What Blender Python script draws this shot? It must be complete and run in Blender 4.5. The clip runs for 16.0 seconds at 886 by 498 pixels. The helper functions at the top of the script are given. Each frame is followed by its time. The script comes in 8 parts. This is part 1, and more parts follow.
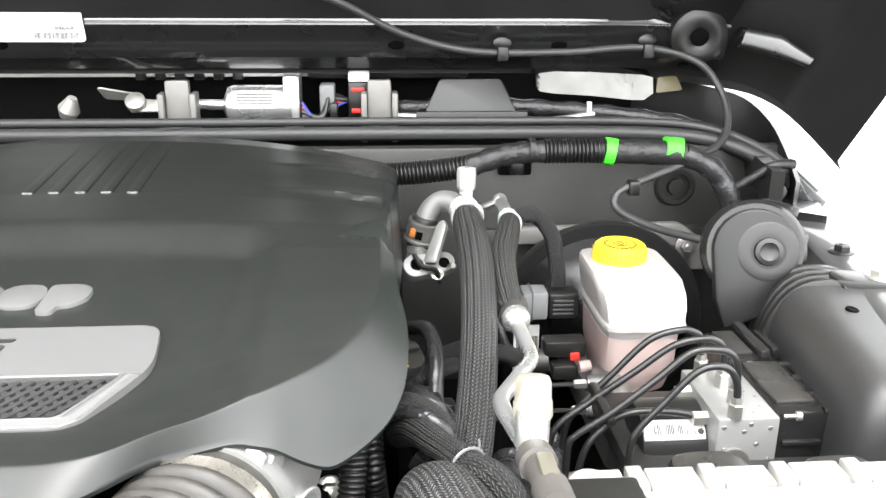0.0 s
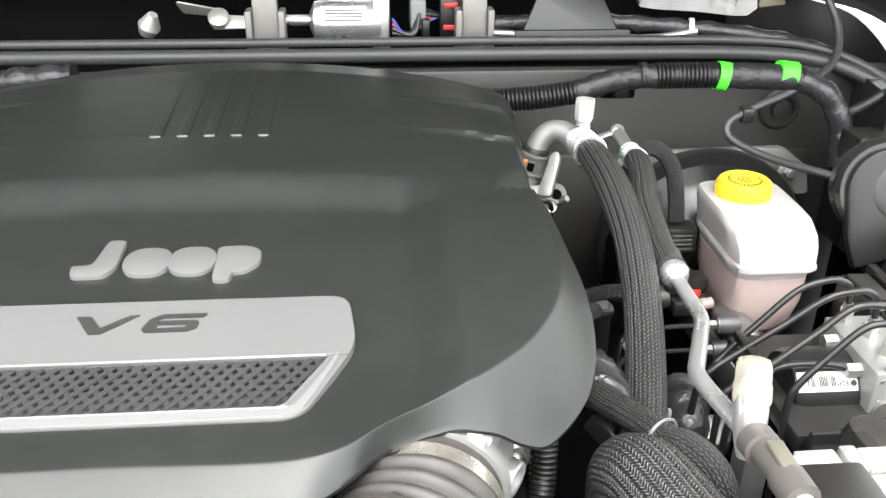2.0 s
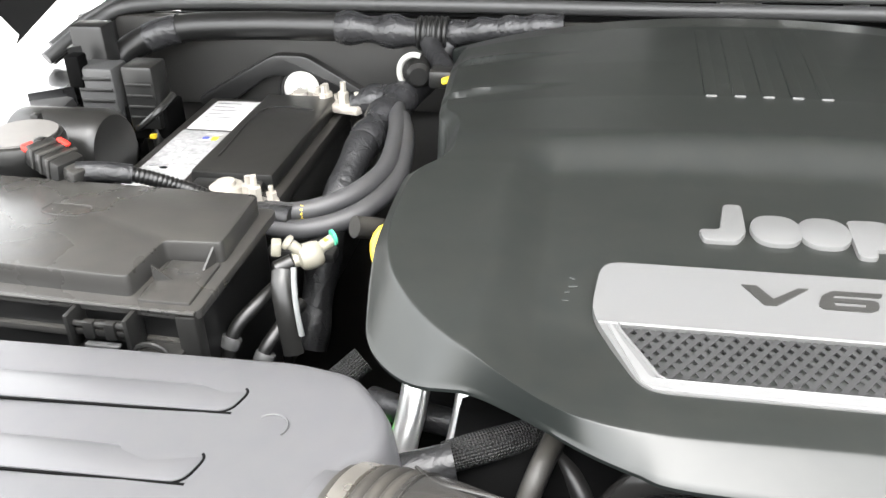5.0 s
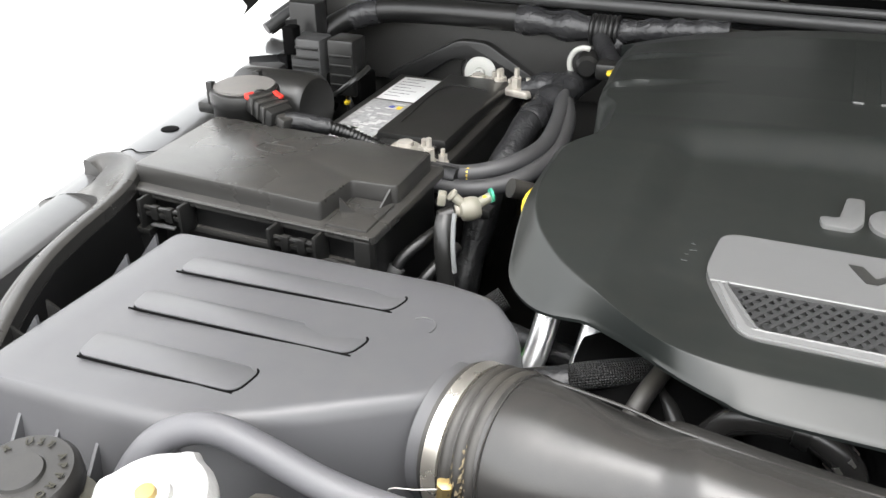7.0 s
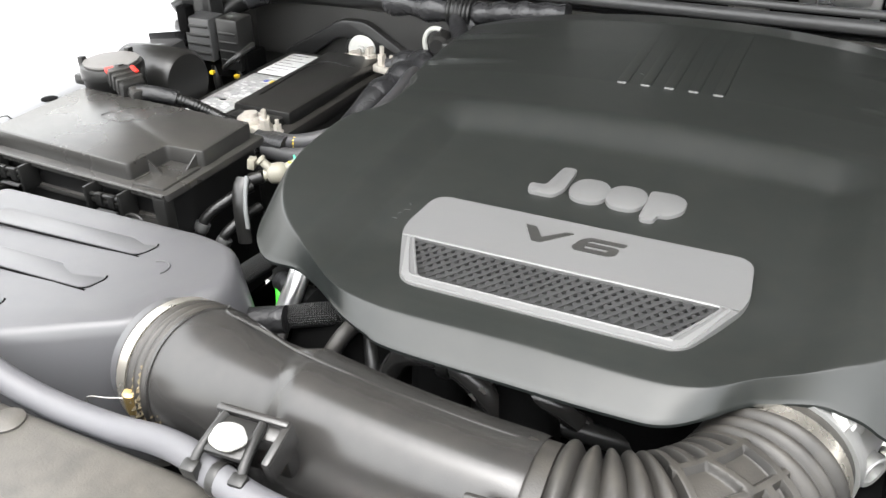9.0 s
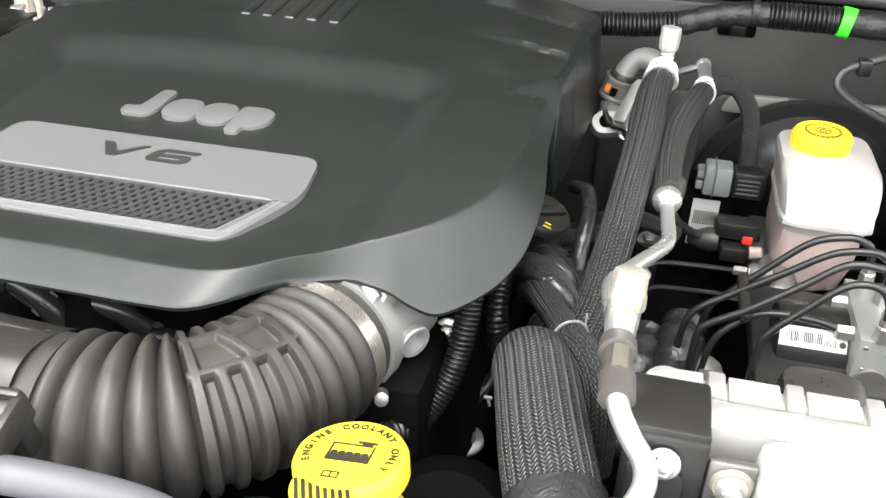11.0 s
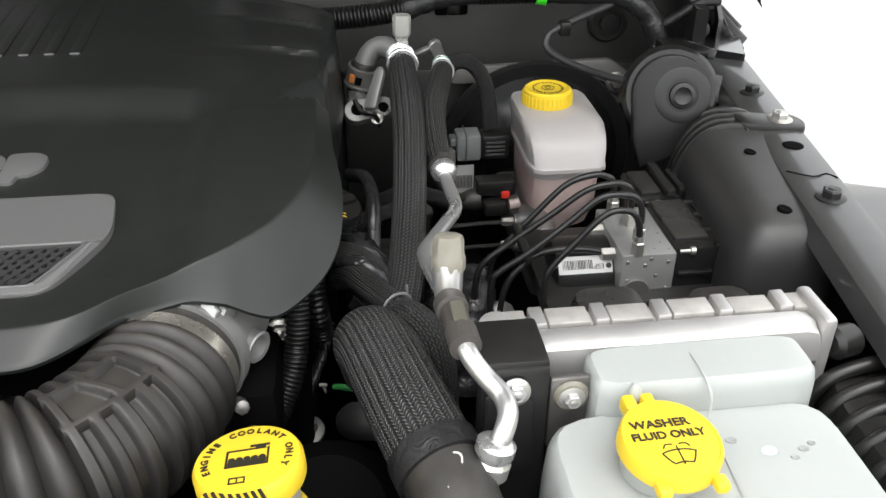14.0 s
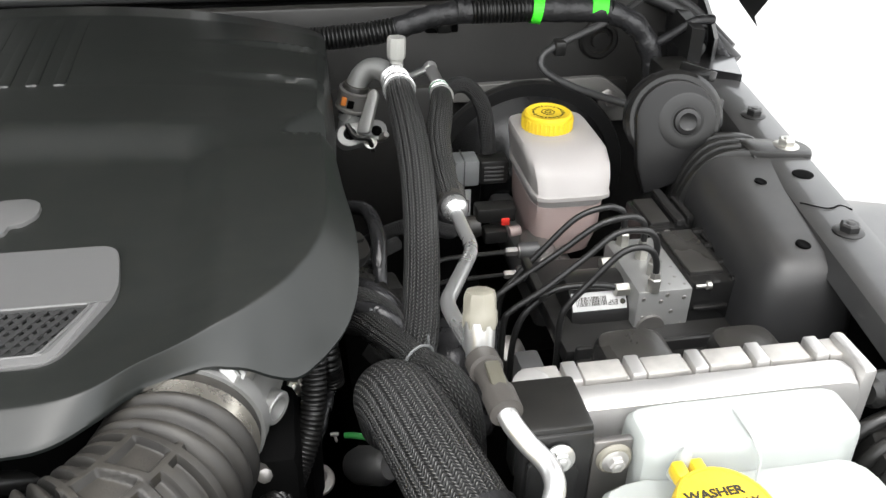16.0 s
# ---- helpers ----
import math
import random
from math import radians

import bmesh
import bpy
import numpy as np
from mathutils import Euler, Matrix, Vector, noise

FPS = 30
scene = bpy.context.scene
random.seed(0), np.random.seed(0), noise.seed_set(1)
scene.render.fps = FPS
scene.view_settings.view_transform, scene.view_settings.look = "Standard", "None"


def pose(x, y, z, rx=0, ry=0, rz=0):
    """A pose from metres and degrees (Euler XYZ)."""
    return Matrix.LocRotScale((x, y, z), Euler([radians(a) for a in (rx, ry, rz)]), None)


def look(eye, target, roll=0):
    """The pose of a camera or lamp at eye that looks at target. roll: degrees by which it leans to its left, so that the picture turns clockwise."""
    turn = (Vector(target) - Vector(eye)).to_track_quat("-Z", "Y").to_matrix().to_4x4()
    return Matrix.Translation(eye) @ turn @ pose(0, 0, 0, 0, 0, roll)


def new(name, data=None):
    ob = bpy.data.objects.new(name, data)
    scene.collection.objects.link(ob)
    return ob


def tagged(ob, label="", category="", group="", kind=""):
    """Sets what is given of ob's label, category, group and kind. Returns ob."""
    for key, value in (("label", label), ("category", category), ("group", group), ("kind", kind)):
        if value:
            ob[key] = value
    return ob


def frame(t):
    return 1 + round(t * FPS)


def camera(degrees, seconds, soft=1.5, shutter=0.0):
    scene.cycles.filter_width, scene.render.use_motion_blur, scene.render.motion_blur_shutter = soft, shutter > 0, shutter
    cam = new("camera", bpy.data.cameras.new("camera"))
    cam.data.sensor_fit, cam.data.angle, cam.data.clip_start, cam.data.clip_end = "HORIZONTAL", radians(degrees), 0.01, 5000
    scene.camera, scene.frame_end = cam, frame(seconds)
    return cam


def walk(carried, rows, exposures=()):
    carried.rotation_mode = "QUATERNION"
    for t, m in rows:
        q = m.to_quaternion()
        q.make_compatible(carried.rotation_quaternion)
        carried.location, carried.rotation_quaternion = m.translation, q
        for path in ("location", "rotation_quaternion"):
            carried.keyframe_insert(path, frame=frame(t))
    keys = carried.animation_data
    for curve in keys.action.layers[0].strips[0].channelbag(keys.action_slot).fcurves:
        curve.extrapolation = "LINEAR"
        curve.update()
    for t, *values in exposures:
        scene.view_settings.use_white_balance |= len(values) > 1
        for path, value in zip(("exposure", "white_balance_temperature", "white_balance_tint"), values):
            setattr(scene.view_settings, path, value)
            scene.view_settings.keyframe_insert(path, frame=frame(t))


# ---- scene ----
cam = camera(53.92, 16.0)
# seconds, eye x, y, z, yaw, pitch, roll
ROWS = [
    (0.00, 0.2723, -0.0011, 1.4966, -4.33, -18.69, -0.43),
    (0.50, 0.2822, 0.0289, 1.4970, -4.47, -18.95, -0.44),
    (1.00, 0.2504, 0.0393, 1.5184, -4.53, -21.28, -0.49),
    (1.50, 0.1980, 0.0395, 1.5420, -4.52, -24.83, -0.51),
    (2.00, 0.1453, 0.0462, 1.5457, -4.69, -26.73, -0.57),
    (2.50, 0.0970, 0.0559, 1.5424, -4.51, -27.93, -0.68),
    (3.00, 0.0477, 0.0566, 1.5480, -3.71, -28.71, -0.47),
    (3.50, 0.0020, 0.0556, 1.5563, -0.45, -29.40, 0.78),
    (4.00, -0.0539, 0.0597, 1.5562, 3.26, -29.80, 1.16),
    (4.50, -0.0984, 0.0632, 1.5547, 6.76, -29.96, 1.42),
    (5.00, -0.1347, 0.0560, 1.5480, 10.24, -29.81, 1.47),
    (5.20, -0.1495, 0.0522, 1.5467, 11.43, -29.94, 1.48),
    (5.90, -0.1696, 0.0201, 1.5446, 16.33, -29.65, 1.27),
    (6.60, -0.1369, -0.0280, 1.5526, 20.86, -29.27, 0.80),
    (7.30, -0.0651, -0.0523, 1.5684, 23.75, -29.48, 0.55),
    (7.50, -0.0457, -0.0559, 1.5741, 24.36, -29.72, 0.43),
    (8.00, 0.0217, -0.0516, 1.5873, 25.41, -30.22, 0.55),
    (8.50, 0.1014, -0.0367, 1.5896, 26.17, -30.63, 1.01),
    (9.00, 0.1687, -0.0239, 1.5912, 26.32, -30.82, 1.30),
    (9.50, 0.2387, -0.0151, 1.5747, 24.64, -30.96, 0.74),
    (10.00, 0.2857, -0.0028, 1.5562, 21.53, -30.90, -0.15),
    (10.20, 0.3002, -0.0028, 1.5552, 20.18, -30.90, -0.46),
    (10.90, 0.3492, -0.0014, 1.5395, 15.12, -30.91, -1.24),
    (11.60, 0.3645, -0.0082, 1.5253, 9.16, -30.82, -1.50),
    (12.30, 0.3571, -0.0175, 1.5259, 3.65, -30.79, -1.03),
    (12.50, 0.3553, -0.0204, 1.5264, 2.28, -30.70, -1.24),
    (13.00, 0.3411, -0.0256, 1.5373, -1.21, -30.82, -0.15),
    (13.50, 0.3190, -0.0403, 1.5422, -4.38, -31.01, -0.17),
    (14.00, 0.2936, -0.0484, 1.5588, -7.17, -31.26, -0.20),
    (14.50, 0.2790, -0.0434, 1.5734, -9.18, -31.41, -0.19),
    (15.00, 0.2945, -0.0257, 1.5875, -10.42, -31.65, -0.43),
    (15.50, 0.2918, -0.0004, 1.5808, -10.82, -31.75, -0.94),
    (16.00, 0.2510, 0.0032, 1.5795, -10.16, -31.80, -1.07),
]
# seconds, stops, kelvin, tint: the phone's own exposure drifts on the way
STOPS = [(0.0, 2.72, 6500, 10), (1.5, 2.49, 6500, 10), (3.5, 2.95, 6500, 10), (5.0, 2.75, 6500, 10), (7.5, 1.85, 6500, 10), (8.5, 2.04, 6500, 10), (9.5, 2.39, 6500, 10), (10.2, 2.49, 6500, 10), (12.5, 1.44, 6500, 10), (14.5, 1.00, 6500, 10), (16.0, 1.42, 6500, 10)]
walk(cam, [(t, pose(x, y, z, 90 + pitch, roll, yaw)) for t, x, y, z, yaw, pitch, roll in ROWS], STOPS)

# ---- light: bright overcast sky over a pale lot ----
SKY, SUN, SUN_AZ, SUN_EL = 0.21, 0.55, 180.0, 72.0
world = bpy.data.worlds.new("sky")
scene.world = world
world.use_nodes = True
wn, wl = world.node_tree.nodes, world.node_tree.links
sky = wn.new("ShaderNodeTexSky")
sky.sky_type, sky.sun_disc = "NISHITA", False
sky.sun_elevation, sky.sun_rotation = radians(SUN_EL), radians(SUN_AZ)
sky.air_density, sky.dust_density = 2.0, 3.0
grey = wn.new("ShaderNodeHueSaturation")
grey.inputs["Saturation"].default_value = 0.12
wl.new(sky.outputs[0], grey.inputs["Color"])
wl.new(grey.outputs[0], wn["Background"].inputs[0])
wn["Background"].inputs[1].default_value = SKY
sun = new("sun", bpy.data.lights.new("sun", "SUN"))
sun.data.energy, sun.data.angle, sun.data.color = SUN, radians(120), (1.0, 0.98, 0.95)
# sun_rotation turns clockwise from +y
az = radians(SUN_AZ)
toward = Vector((math.sin(az) * math.cos(radians(SUN_EL)), math.cos(az) * math.cos(radians(SUN_EL)), math.sin(radians(SUN_EL))))
sun.matrix_world = look(toward * 10, (0, 0, 0))

# ---- materials ----


def mat(name, col, rough=0.5, metal=0.0, grain=900.0, bump=0.08, vary=0.18, blotch=14.0, dust=0.0, coat=0.0,
        trans=0.0, sss=0.0, ior=1.45, spec=0.5, hole=None):
    """A worn surface: two scales of variation in colour and roughness, fine relief, some settled dust."""
    m = bpy.data.materials.new(name)
    m.use_nodes = True
    n, l = m.node_tree.nodes, m.node_tree.links
    b = n["Principled BSDF"]
    tc = n.new("ShaderNodeTexCoord")
    big, fine = n.new("ShaderNodeTexNoise"), n.new("ShaderNodeTexNoise")
    big.inputs["Scale"].default_value, big.inputs["Detail"].default_value = blotch, 6
    fine.inputs["Scale"].default_value, fine.inputs["Detail"].default_value = grain, 3
    for t in (big, fine):
        l.new(tc.outputs["Object"], t.inputs["Vector"])
    c = Vector(col)
    ramp = n.new("ShaderNodeMix")
    ramp.data_type = "RGBA"
    ramp.inputs["A"].default_value = (*(c * (1 - vary)), 1)
    ramp.inputs["B"].default_value = (*[min(1, k) for k in c * (1 + vary)], 1)
    l.new(big.outputs["Fac"], ramp.inputs["Factor"])
    out = ramp.outputs["Result"]
    if dust:
        geo, sep = n.new("ShaderNodeNewGeometry"), n.new("ShaderNodeSeparateXYZ")
        l.new(geo.outputs["Normal"], sep.inputs[0])
        spots = n.new("ShaderNodeTexNoise")
        spots.inputs["Scale"].default_value, spots.inputs["Detail"].default_value = 60, 8
        l.new(tc.outputs["Object"], spots.inputs["Vector"])
        up = n.new("ShaderNodeMath")
        up.operation, up.use_clamp = "MULTIPLY", True
        l.new(sep.outputs["Z"], up.inputs[0])
        l.new(spots.outputs["Fac"], up.inputs[1])
        amt = n.new("ShaderNodeMath")
        amt.operation, amt.use_clamp = "MULTIPLY", True
        l.new(up.outputs[0], amt.inputs[0])
        amt.inputs[1].default_value = dust
        mix = n.new("ShaderNodeMix")
        mix.data_type = "RGBA"
        mix.inputs["B"].default_value = (0.30, 0.27, 0.22, 1)
        l.new(amt.outputs[0], mix.inputs["Factor"])
        l.new(out, mix.inputs["A"])
        out = mix.outputs["Result"]
    l.new(out, b.inputs["Base Color"])
    rr = n.new("ShaderNodeMapRange")
    rr.inputs["To Min"].default_value, rr.inputs["To Max"].default_value = max(0.02, rough * 0.8), min(1, rough * 1.2)
    l.new(big.outputs["Fac"], rr.inputs["Value"])
    l.new(rr.outputs[0], b.inputs["Roughness"])
    bp = n.new("ShaderNodeBump")
    bp.inputs["Strength"].default_value, bp.inputs["Distance"].default_value = bump, 0.001
    l.new(fine.outputs["Fac"], bp.inputs["Height"])
    l.new(bp.outputs[0], b.inputs["Normal"])
    b.inputs["Metallic"].default_value, b.inputs["IOR"].default_value = metal, ior
    b.inputs["Coat Weight"].default_value, b.inputs["Coat Roughness"].default_value = coat, 0.06
    b.inputs["Transmission Weight"].default_value = trans
    b.inputs["Specular IOR Level"].default_value = spec
    if sss:
        b.inputs["Subsurface Weight"].default_value, b.inputs["Subsurface Radius"].default_value = sss, (0.02, 0.02, 0.02)
        b.inputs["Subsurface Scale"].default_value = 1.0
    return m


def braid(name, col, thread, around, pitch, rough=0.5, line=0.5, diamond=False):
    """A woven sleeve: two sets of slanting threads over the tube's own unrolled coordinates."""
    m = mat(name, col, rough, grain=2500, bump=0.15)
    n, l = m.node_tree.nodes, m.node_tree.links
    b = n["Principled BSDF"]
    uv, sep = n.new("ShaderNodeUVMap"), n.new("ShaderNodeSeparateXYZ")
    l.new(uv.outputs[0], sep.inputs[0])

    def math_node(op, a, c):
        k = n.new("ShaderNodeMath")
        k.operation = op
        for i, v in enumerate((a, c)):
            if isinstance(v, (int, float)):
                k.inputs[i].default_value = v
            elif v is not None:
                l.new(v, k.inputs[i])
        return k.outputs[0]
    u = math_node("MULTIPLY", sep.outputs["X"], around)
    v = math_node("MULTIPLY", sep.outputs["Y"], 1 / pitch)
    # columns that lean in turn to one side and the other
    lean = math_node("ABSOLUTE", math_node("SUBTRACT", math_node("FRACT", math_node("MULTIPLY", u, 0.5), None), 0.5), None)
    wave = math_node("SINE", math_node("MULTIPLY", math_node("ADD", v, math_node("MULTIPLY", lean, 2.4)), 6.2832), None)
    col_wave = math_node("SINE", math_node("MULTIPLY", u, 6.2832), None)
    h = math_node("ADD", math_node("MULTIPLY", wave, line), math_node("MULTIPLY", col_wave, 0.5))
    if diamond:
        one = math_node("SINE", math_node("MULTIPLY", math_node("ADD", math_node("MULTIPLY", u, 0.5), v), 6.2832), None)
        two = math_node("SINE", math_node("MULTIPLY", math_node("SUBTRACT", math_node("MULTIPLY", u, 0.5), v), 6.2832), None)
        h = math_node("ADD", math_node("MULTIPLY", math_node("MULTIPLY", one, two), 0.75), math_node("MULTIPLY", one, 0.25))
    bp = n.new("ShaderNodeBump")
    bp.inputs["Strength"].default_value, bp.inputs["Distance"].default_value = 0.9, 0.0012
    l.new(h, bp.inputs["Height"])
    l.new(bp.outputs[0], b.inputs["Normal"])
    mix, f = n.new("ShaderNodeMix"), n.new("ShaderNodeMapRange")
    f.inputs["From Min"].default_value, f.inputs["From Max"].default_value = 0.35, 1.0
    l.new(h, f.inputs["Value"])
    mix.data_type = "RGBA"
    l.new(f.outputs[0], mix.inputs["Factor"])
    old = b.inputs["Base Color"].links[0].from_socket
    l.new(old, mix.inputs["A"])
    mix.inputs["B"].default_value = (*thread, 1)
    l.new(mix.outputs["Result"], b.inputs["Base Color"])
    return m


def tape_wrap(name, col, rough, pitch=0.016):
    """Tape wound round a bundle: overlapping turns with crumpled edges, over the tube's unrolled coordinates."""
    m = mat(name, col, rough, grain=180, bump=0.5, blotch=40, vary=0.3)
    n, l = m.node_tree.nodes, m.node_tree.links
    b = n["Principled BSDF"]
    uv, sep, tc = n.new("ShaderNodeUVMap"), n.new("ShaderNodeSeparateXYZ"), n.new("ShaderNodeTexCoord")
    l.new(uv.outputs[0], sep.inputs[0])
    crumple = n.new("ShaderNodeTexNoise")
    crumple.inputs["Scale"].default_value, crumple.inputs["Detail"].default_value, crumple.inputs["Distortion"].default_value = 85, 3, 1.2
    l.new(tc.outputs["Object"], crumple.inputs["Vector"])
    turns, shift, total, saw = (n.new("ShaderNodeMath") for _ in range(4))
    turns.operation, turns.inputs[1].default_value, turns.inputs[2].default_value = "MULTIPLY_ADD", 1 / pitch, 0
    l.new(sep.outputs["Y"], turns.inputs[0])
    l.new(sep.outputs["X"], turns.inputs[2])
    shift.operation, shift.inputs[1].default_value = "MULTIPLY", 1.1
    l.new(crumple.outputs["Fac"], shift.inputs[0])
    total.operation = "ADD"
    l.new(turns.outputs[0], total.inputs[0])
    l.new(shift.outputs[0], total.inputs[1])
    saw.operation = "FRACT"
    l.new(total.outputs[0], saw.inputs[0])
    both = n.new("ShaderNodeMath")
    both.operation, both.inputs[1].default_value = "MULTIPLY_ADD", 1.6
    l.new(crumple.outputs["Fac"], both.inputs[0])
    l.new(saw.outputs[0], both.inputs[2])
    bp = n.new("ShaderNodeBump")
    bp.inputs["Strength"].default_value, bp.inputs["Distance"].default_value = 0.5, 0.0014
    l.new(both.outputs[0], bp.inputs["Height"])
    l.new(bp.outputs[0], b.inputs["Normal"])
    return m


M_COVER = mat("moulded_grey_plastic", (0.0098, 0.0116, 0.0110), 0.36, spec=0.51, grain=1700, bump=0.05, vary=0.16, blotch=11, dust=0.036)
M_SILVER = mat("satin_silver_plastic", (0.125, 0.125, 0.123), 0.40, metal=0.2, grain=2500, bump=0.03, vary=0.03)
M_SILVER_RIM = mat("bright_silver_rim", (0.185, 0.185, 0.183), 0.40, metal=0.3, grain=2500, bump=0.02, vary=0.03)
M_MESH = mat("dark_mesh_plastic", (0.030, 0.030, 0.030), 0.45)
# near-black: stands in for shade deep in the bay, in holes and gaps
M_VOID = mat("black_plastic_and_deep_shade", (0.0022, 0.0022, 0.0022), 0.8, spec=0.05)
M_BLACK = mat("black_plastic", (0.0105, 0.0105, 0.0102), 0.31, grain=1500, bump=0.10, dust=0.04)
M_FUSE = mat("grey_black_box_plastic", (0.0235, 0.023, 0.022), 0.28, grain=1500, bump=0.12, dust=0.08)
M_BLACK_DUSTY = mat("dusty_black_plastic", (0.012, 0.0115, 0.011), 0.40, grain=1200, bump=0.14, dust=0.06)
M_AIRBOX = mat("grey_moulded_airbox_plastic", (0.069, 0.069, 0.073), 0.36, grain=1600, bump=0.08, vary=0.06, dust=0.06)
M_RUBBER = mat("black_rubber", (0.0145, 0.014, 0.0135), 0.46, grain=700, bump=0.15, dust=0.16)
M_DUCT = mat("smooth_black_duct_plastic", (0.021, 0.0205, 0.020), 0.25, spec=0.62, grain=900, bump=0.06, dust=0.06)
M_SEAL = mat("rubber_weather_seal", (0.035, 0.035, 0.035), 0.42, grain=900, bump=0.06)
M_PAINT = mat("black_car_paint", (0.009, 0.009, 0.0095), 0.28, coat=1.0, grain=500, bump=0.01, dust=0.03)
M_FLANGE = mat("satin_black_body_paint", (0.036, 0.036, 0.0365), 0.34, coat=0.5, grain=500, bump=0.04, vary=0.2, dust=0.06)
M_SATIN = mat("satin_black_paint", (0.012, 0.012, 0.012), 0.34, grain=600, bump=0.06, dust=0.03)
M_FIRE = mat("dusty_firewall_paint", (0.025, 0.0245, 0.0235), 0.40, grain=500, bump=0.10, vary=0.3, dust=0.10)
M_UNDERHOOD = mat("dull_black_underside_paint", (0.014, 0.014, 0.014), 0.38, grain=500, bump=0.05, vary=0.25, dust=0.04)
M_BRACE = mat("bare_grey_steel", (0.17, 0.165, 0.155), 0.45, metal=0.3, vary=0.25)
M_HUMP = mat("dust_coated_tank_plastic", (0.042, 0.040, 0.037), 0.46, grain=600, bump=0.2, vary=0.25, blotch=30, dust=0.22)
M_STEELP = mat("grey_painted_steel", (0.07, 0.07, 0.07), 0.42, metal=0.2)
M_ALU = mat("cast_aluminium", (0.50, 0.50, 0.49), 0.38, metal=0.9, grain=700, bump=0.12, vary=0.10)
M_ALU_BRIGHT = mat("bright_drawn_aluminium", (0.68, 0.68, 0.67), 0.28, metal=0.85, grain=500, bump=0.05, vary=0.06)
M_TANK = mat("weathered_radiator_aluminium", (0.52, 0.51, 0.495), 0.40, metal=0.7, grain=300, bump=0.15, vary=0.12, blotch=40)
M_CRIMP = mat("dirty_crimped_aluminium", (0.44, 0.425, 0.40), 0.5, metal=0.5, grain=260, bump=0.35, vary=0.35, blotch=70)
M_ZINC = mat("zinc_plated_steel", (0.55, 0.54, 0.50), 0.35, metal=0.9, grain=900, bump=0.1, vary=0.2)
M_BOLT = mat("dull_bolt_steel", (0.24, 0.23, 0.22), 0.4, metal=0.8, grain=900, bump=0.1, vary=0.2)
M_BRASS = mat("brass_cap_stud", (0.45, 0.33, 0.14), 0.4, metal=0.8)
M_LEAD = mat("oxidised_battery_terminal", (0.46, 0.43, 0.38), 0.55, metal=0.5, grain=300, bump=0.5, vary=0.35, blotch=90)
M_WHITE = mat("white_plastic", (0.36, 0.36, 0.335), 0.42, grain=800, bump=0.05, vary=0.05, sss=0.2)
M_CREAM = mat("aged_cream_plastic", (0.215, 0.203, 0.165), 0.45, grain=600, bump=0.08, vary=0.08, sss=0.25)
M_TANKPLASTIC = mat("milky_bottle_plastic", (0.350, 0.332, 0.318), 0.34, grain=500, bump=0.05, vary=0.05, sss=0.5)
M_FLUID = mat("fluid_filled_milky_plastic", (0.37, 0.290, 0.272), 0.34, grain=500, bump=0.05, vary=0.06, sss=0.5)
M_WASHER = mat("pale_blue_white_bottle_plastic", (0.365, 0.385, 0.370), 0.30, grain=500, bump=0.05, vary=0.05, sss=0.5)
M_YELLOW = mat("yellow_cap_plastic", (0.72, 0.51, 0.030), 0.36, grain=700, bump=0.04, vary=0.04)
M_INK = mat("black_print", (0.02, 0.018, 0.01), 0.6, vary=0.05)
M_GREEN = mat("fluorescent_green_tape", (0.06, 0.80, 0.03), 0.5, grain=500, bump=0.1, vary=0.05)
M_LABEL = mat("white_paper_label", (0.50, 0.50, 0.49), 0.45, vary=0.03)
M_RED = mat("red_plastic_lock", (0.55, 0.03, 0.02), 0.4)
M_SCUFF = mat("rubbed_grey_plastic", (0.038, 0.040, 0.040), 0.5)
M_GREY = mat("grey_connector_plastic", (0.15, 0.155, 0.155), 0.5)
M_ORANGE = mat("orange_clamp_paint", (0.60, 0.20, 0.04), 0.5)
M_BLUE = mat("blue_wire_plastic", (0.04, 0.06, 0.30), 0.45)
M_CABLE = mat("grey_black_cable_rubber", (0.040, 0.040, 0.042), 0.45, grain=700, bump=0.06, vary=0.12, dust=0.06)
M_ALLOY = mat("machined_pale_alloy", (0.33, 0.33, 0.32), 0.44, metal=0.6, grain=500, bump=0.10, vary=0.10)
M_SHAFT = mat("wiper_arm_steel", (0.40, 0.39, 0.36), 0.42, metal=0.7, vary=0.2)
M_TAPE = tape_wrap("black_cloth_tape", (0.014, 0.014, 0.0147), 0.42)
M_TAPE_SHINY = tape_wrap("wrinkled_vinyl_tape", (0.020, 0.020, 0.021), 0.26)
M_LOOM = mat("corrugated_loom_plastic", (0.0065, 0.0065, 0.0065), 0.34, grain=900, bump=0.05, dust=0.02)
M_HOSE_GREY = mat("grey_rubber_hose", (0.085, 0.085, 0.092), 0.48, grain=700, bump=0.08, vary=0.08, dust=0.08)
M_BRAID = braid("woven_black_sleeve", (0.013, 0.013, 0.013), (0.105, 0.105, 0.099), 30, 0.0032, line=0.6)
M_BRAID_BIG = braid("herringbone_woven_sleeve", (0.016, 0.016, 0.016), (0.15, 0.15, 0.143), 46, 0.0026, line=0.6)
M_BRAID_FINE = braid("fine_woven_sleeve", (0.012, 0.012, 0.012), (0.038, 0.038, 0.036), 30, 0.0036, diamond=True)
M_MANIFOLD = mat("dull_grey_alloy", (0.30, 0.30, 0.29), 0.50, metal=0.5, grain=700, bump=0.12, vary=0.15)
M_CLAMP = mat("bright_clamp_band", (0.66, 0.62, 0.55), 0.28, metal=0.9, vary=0.15, blotch=60)
M_GROUND = mat("pale_concrete", (0.36, 0.355, 0.35), 0.8, grain=60, bump=0.2, vary=0.10, blotch=0.8)
M_GLOSS = mat("glossy_black_moulding", (0.010, 0.010, 0.010), 0.22, grain=900, bump=0.05, vary=0.2, dust=0.03)
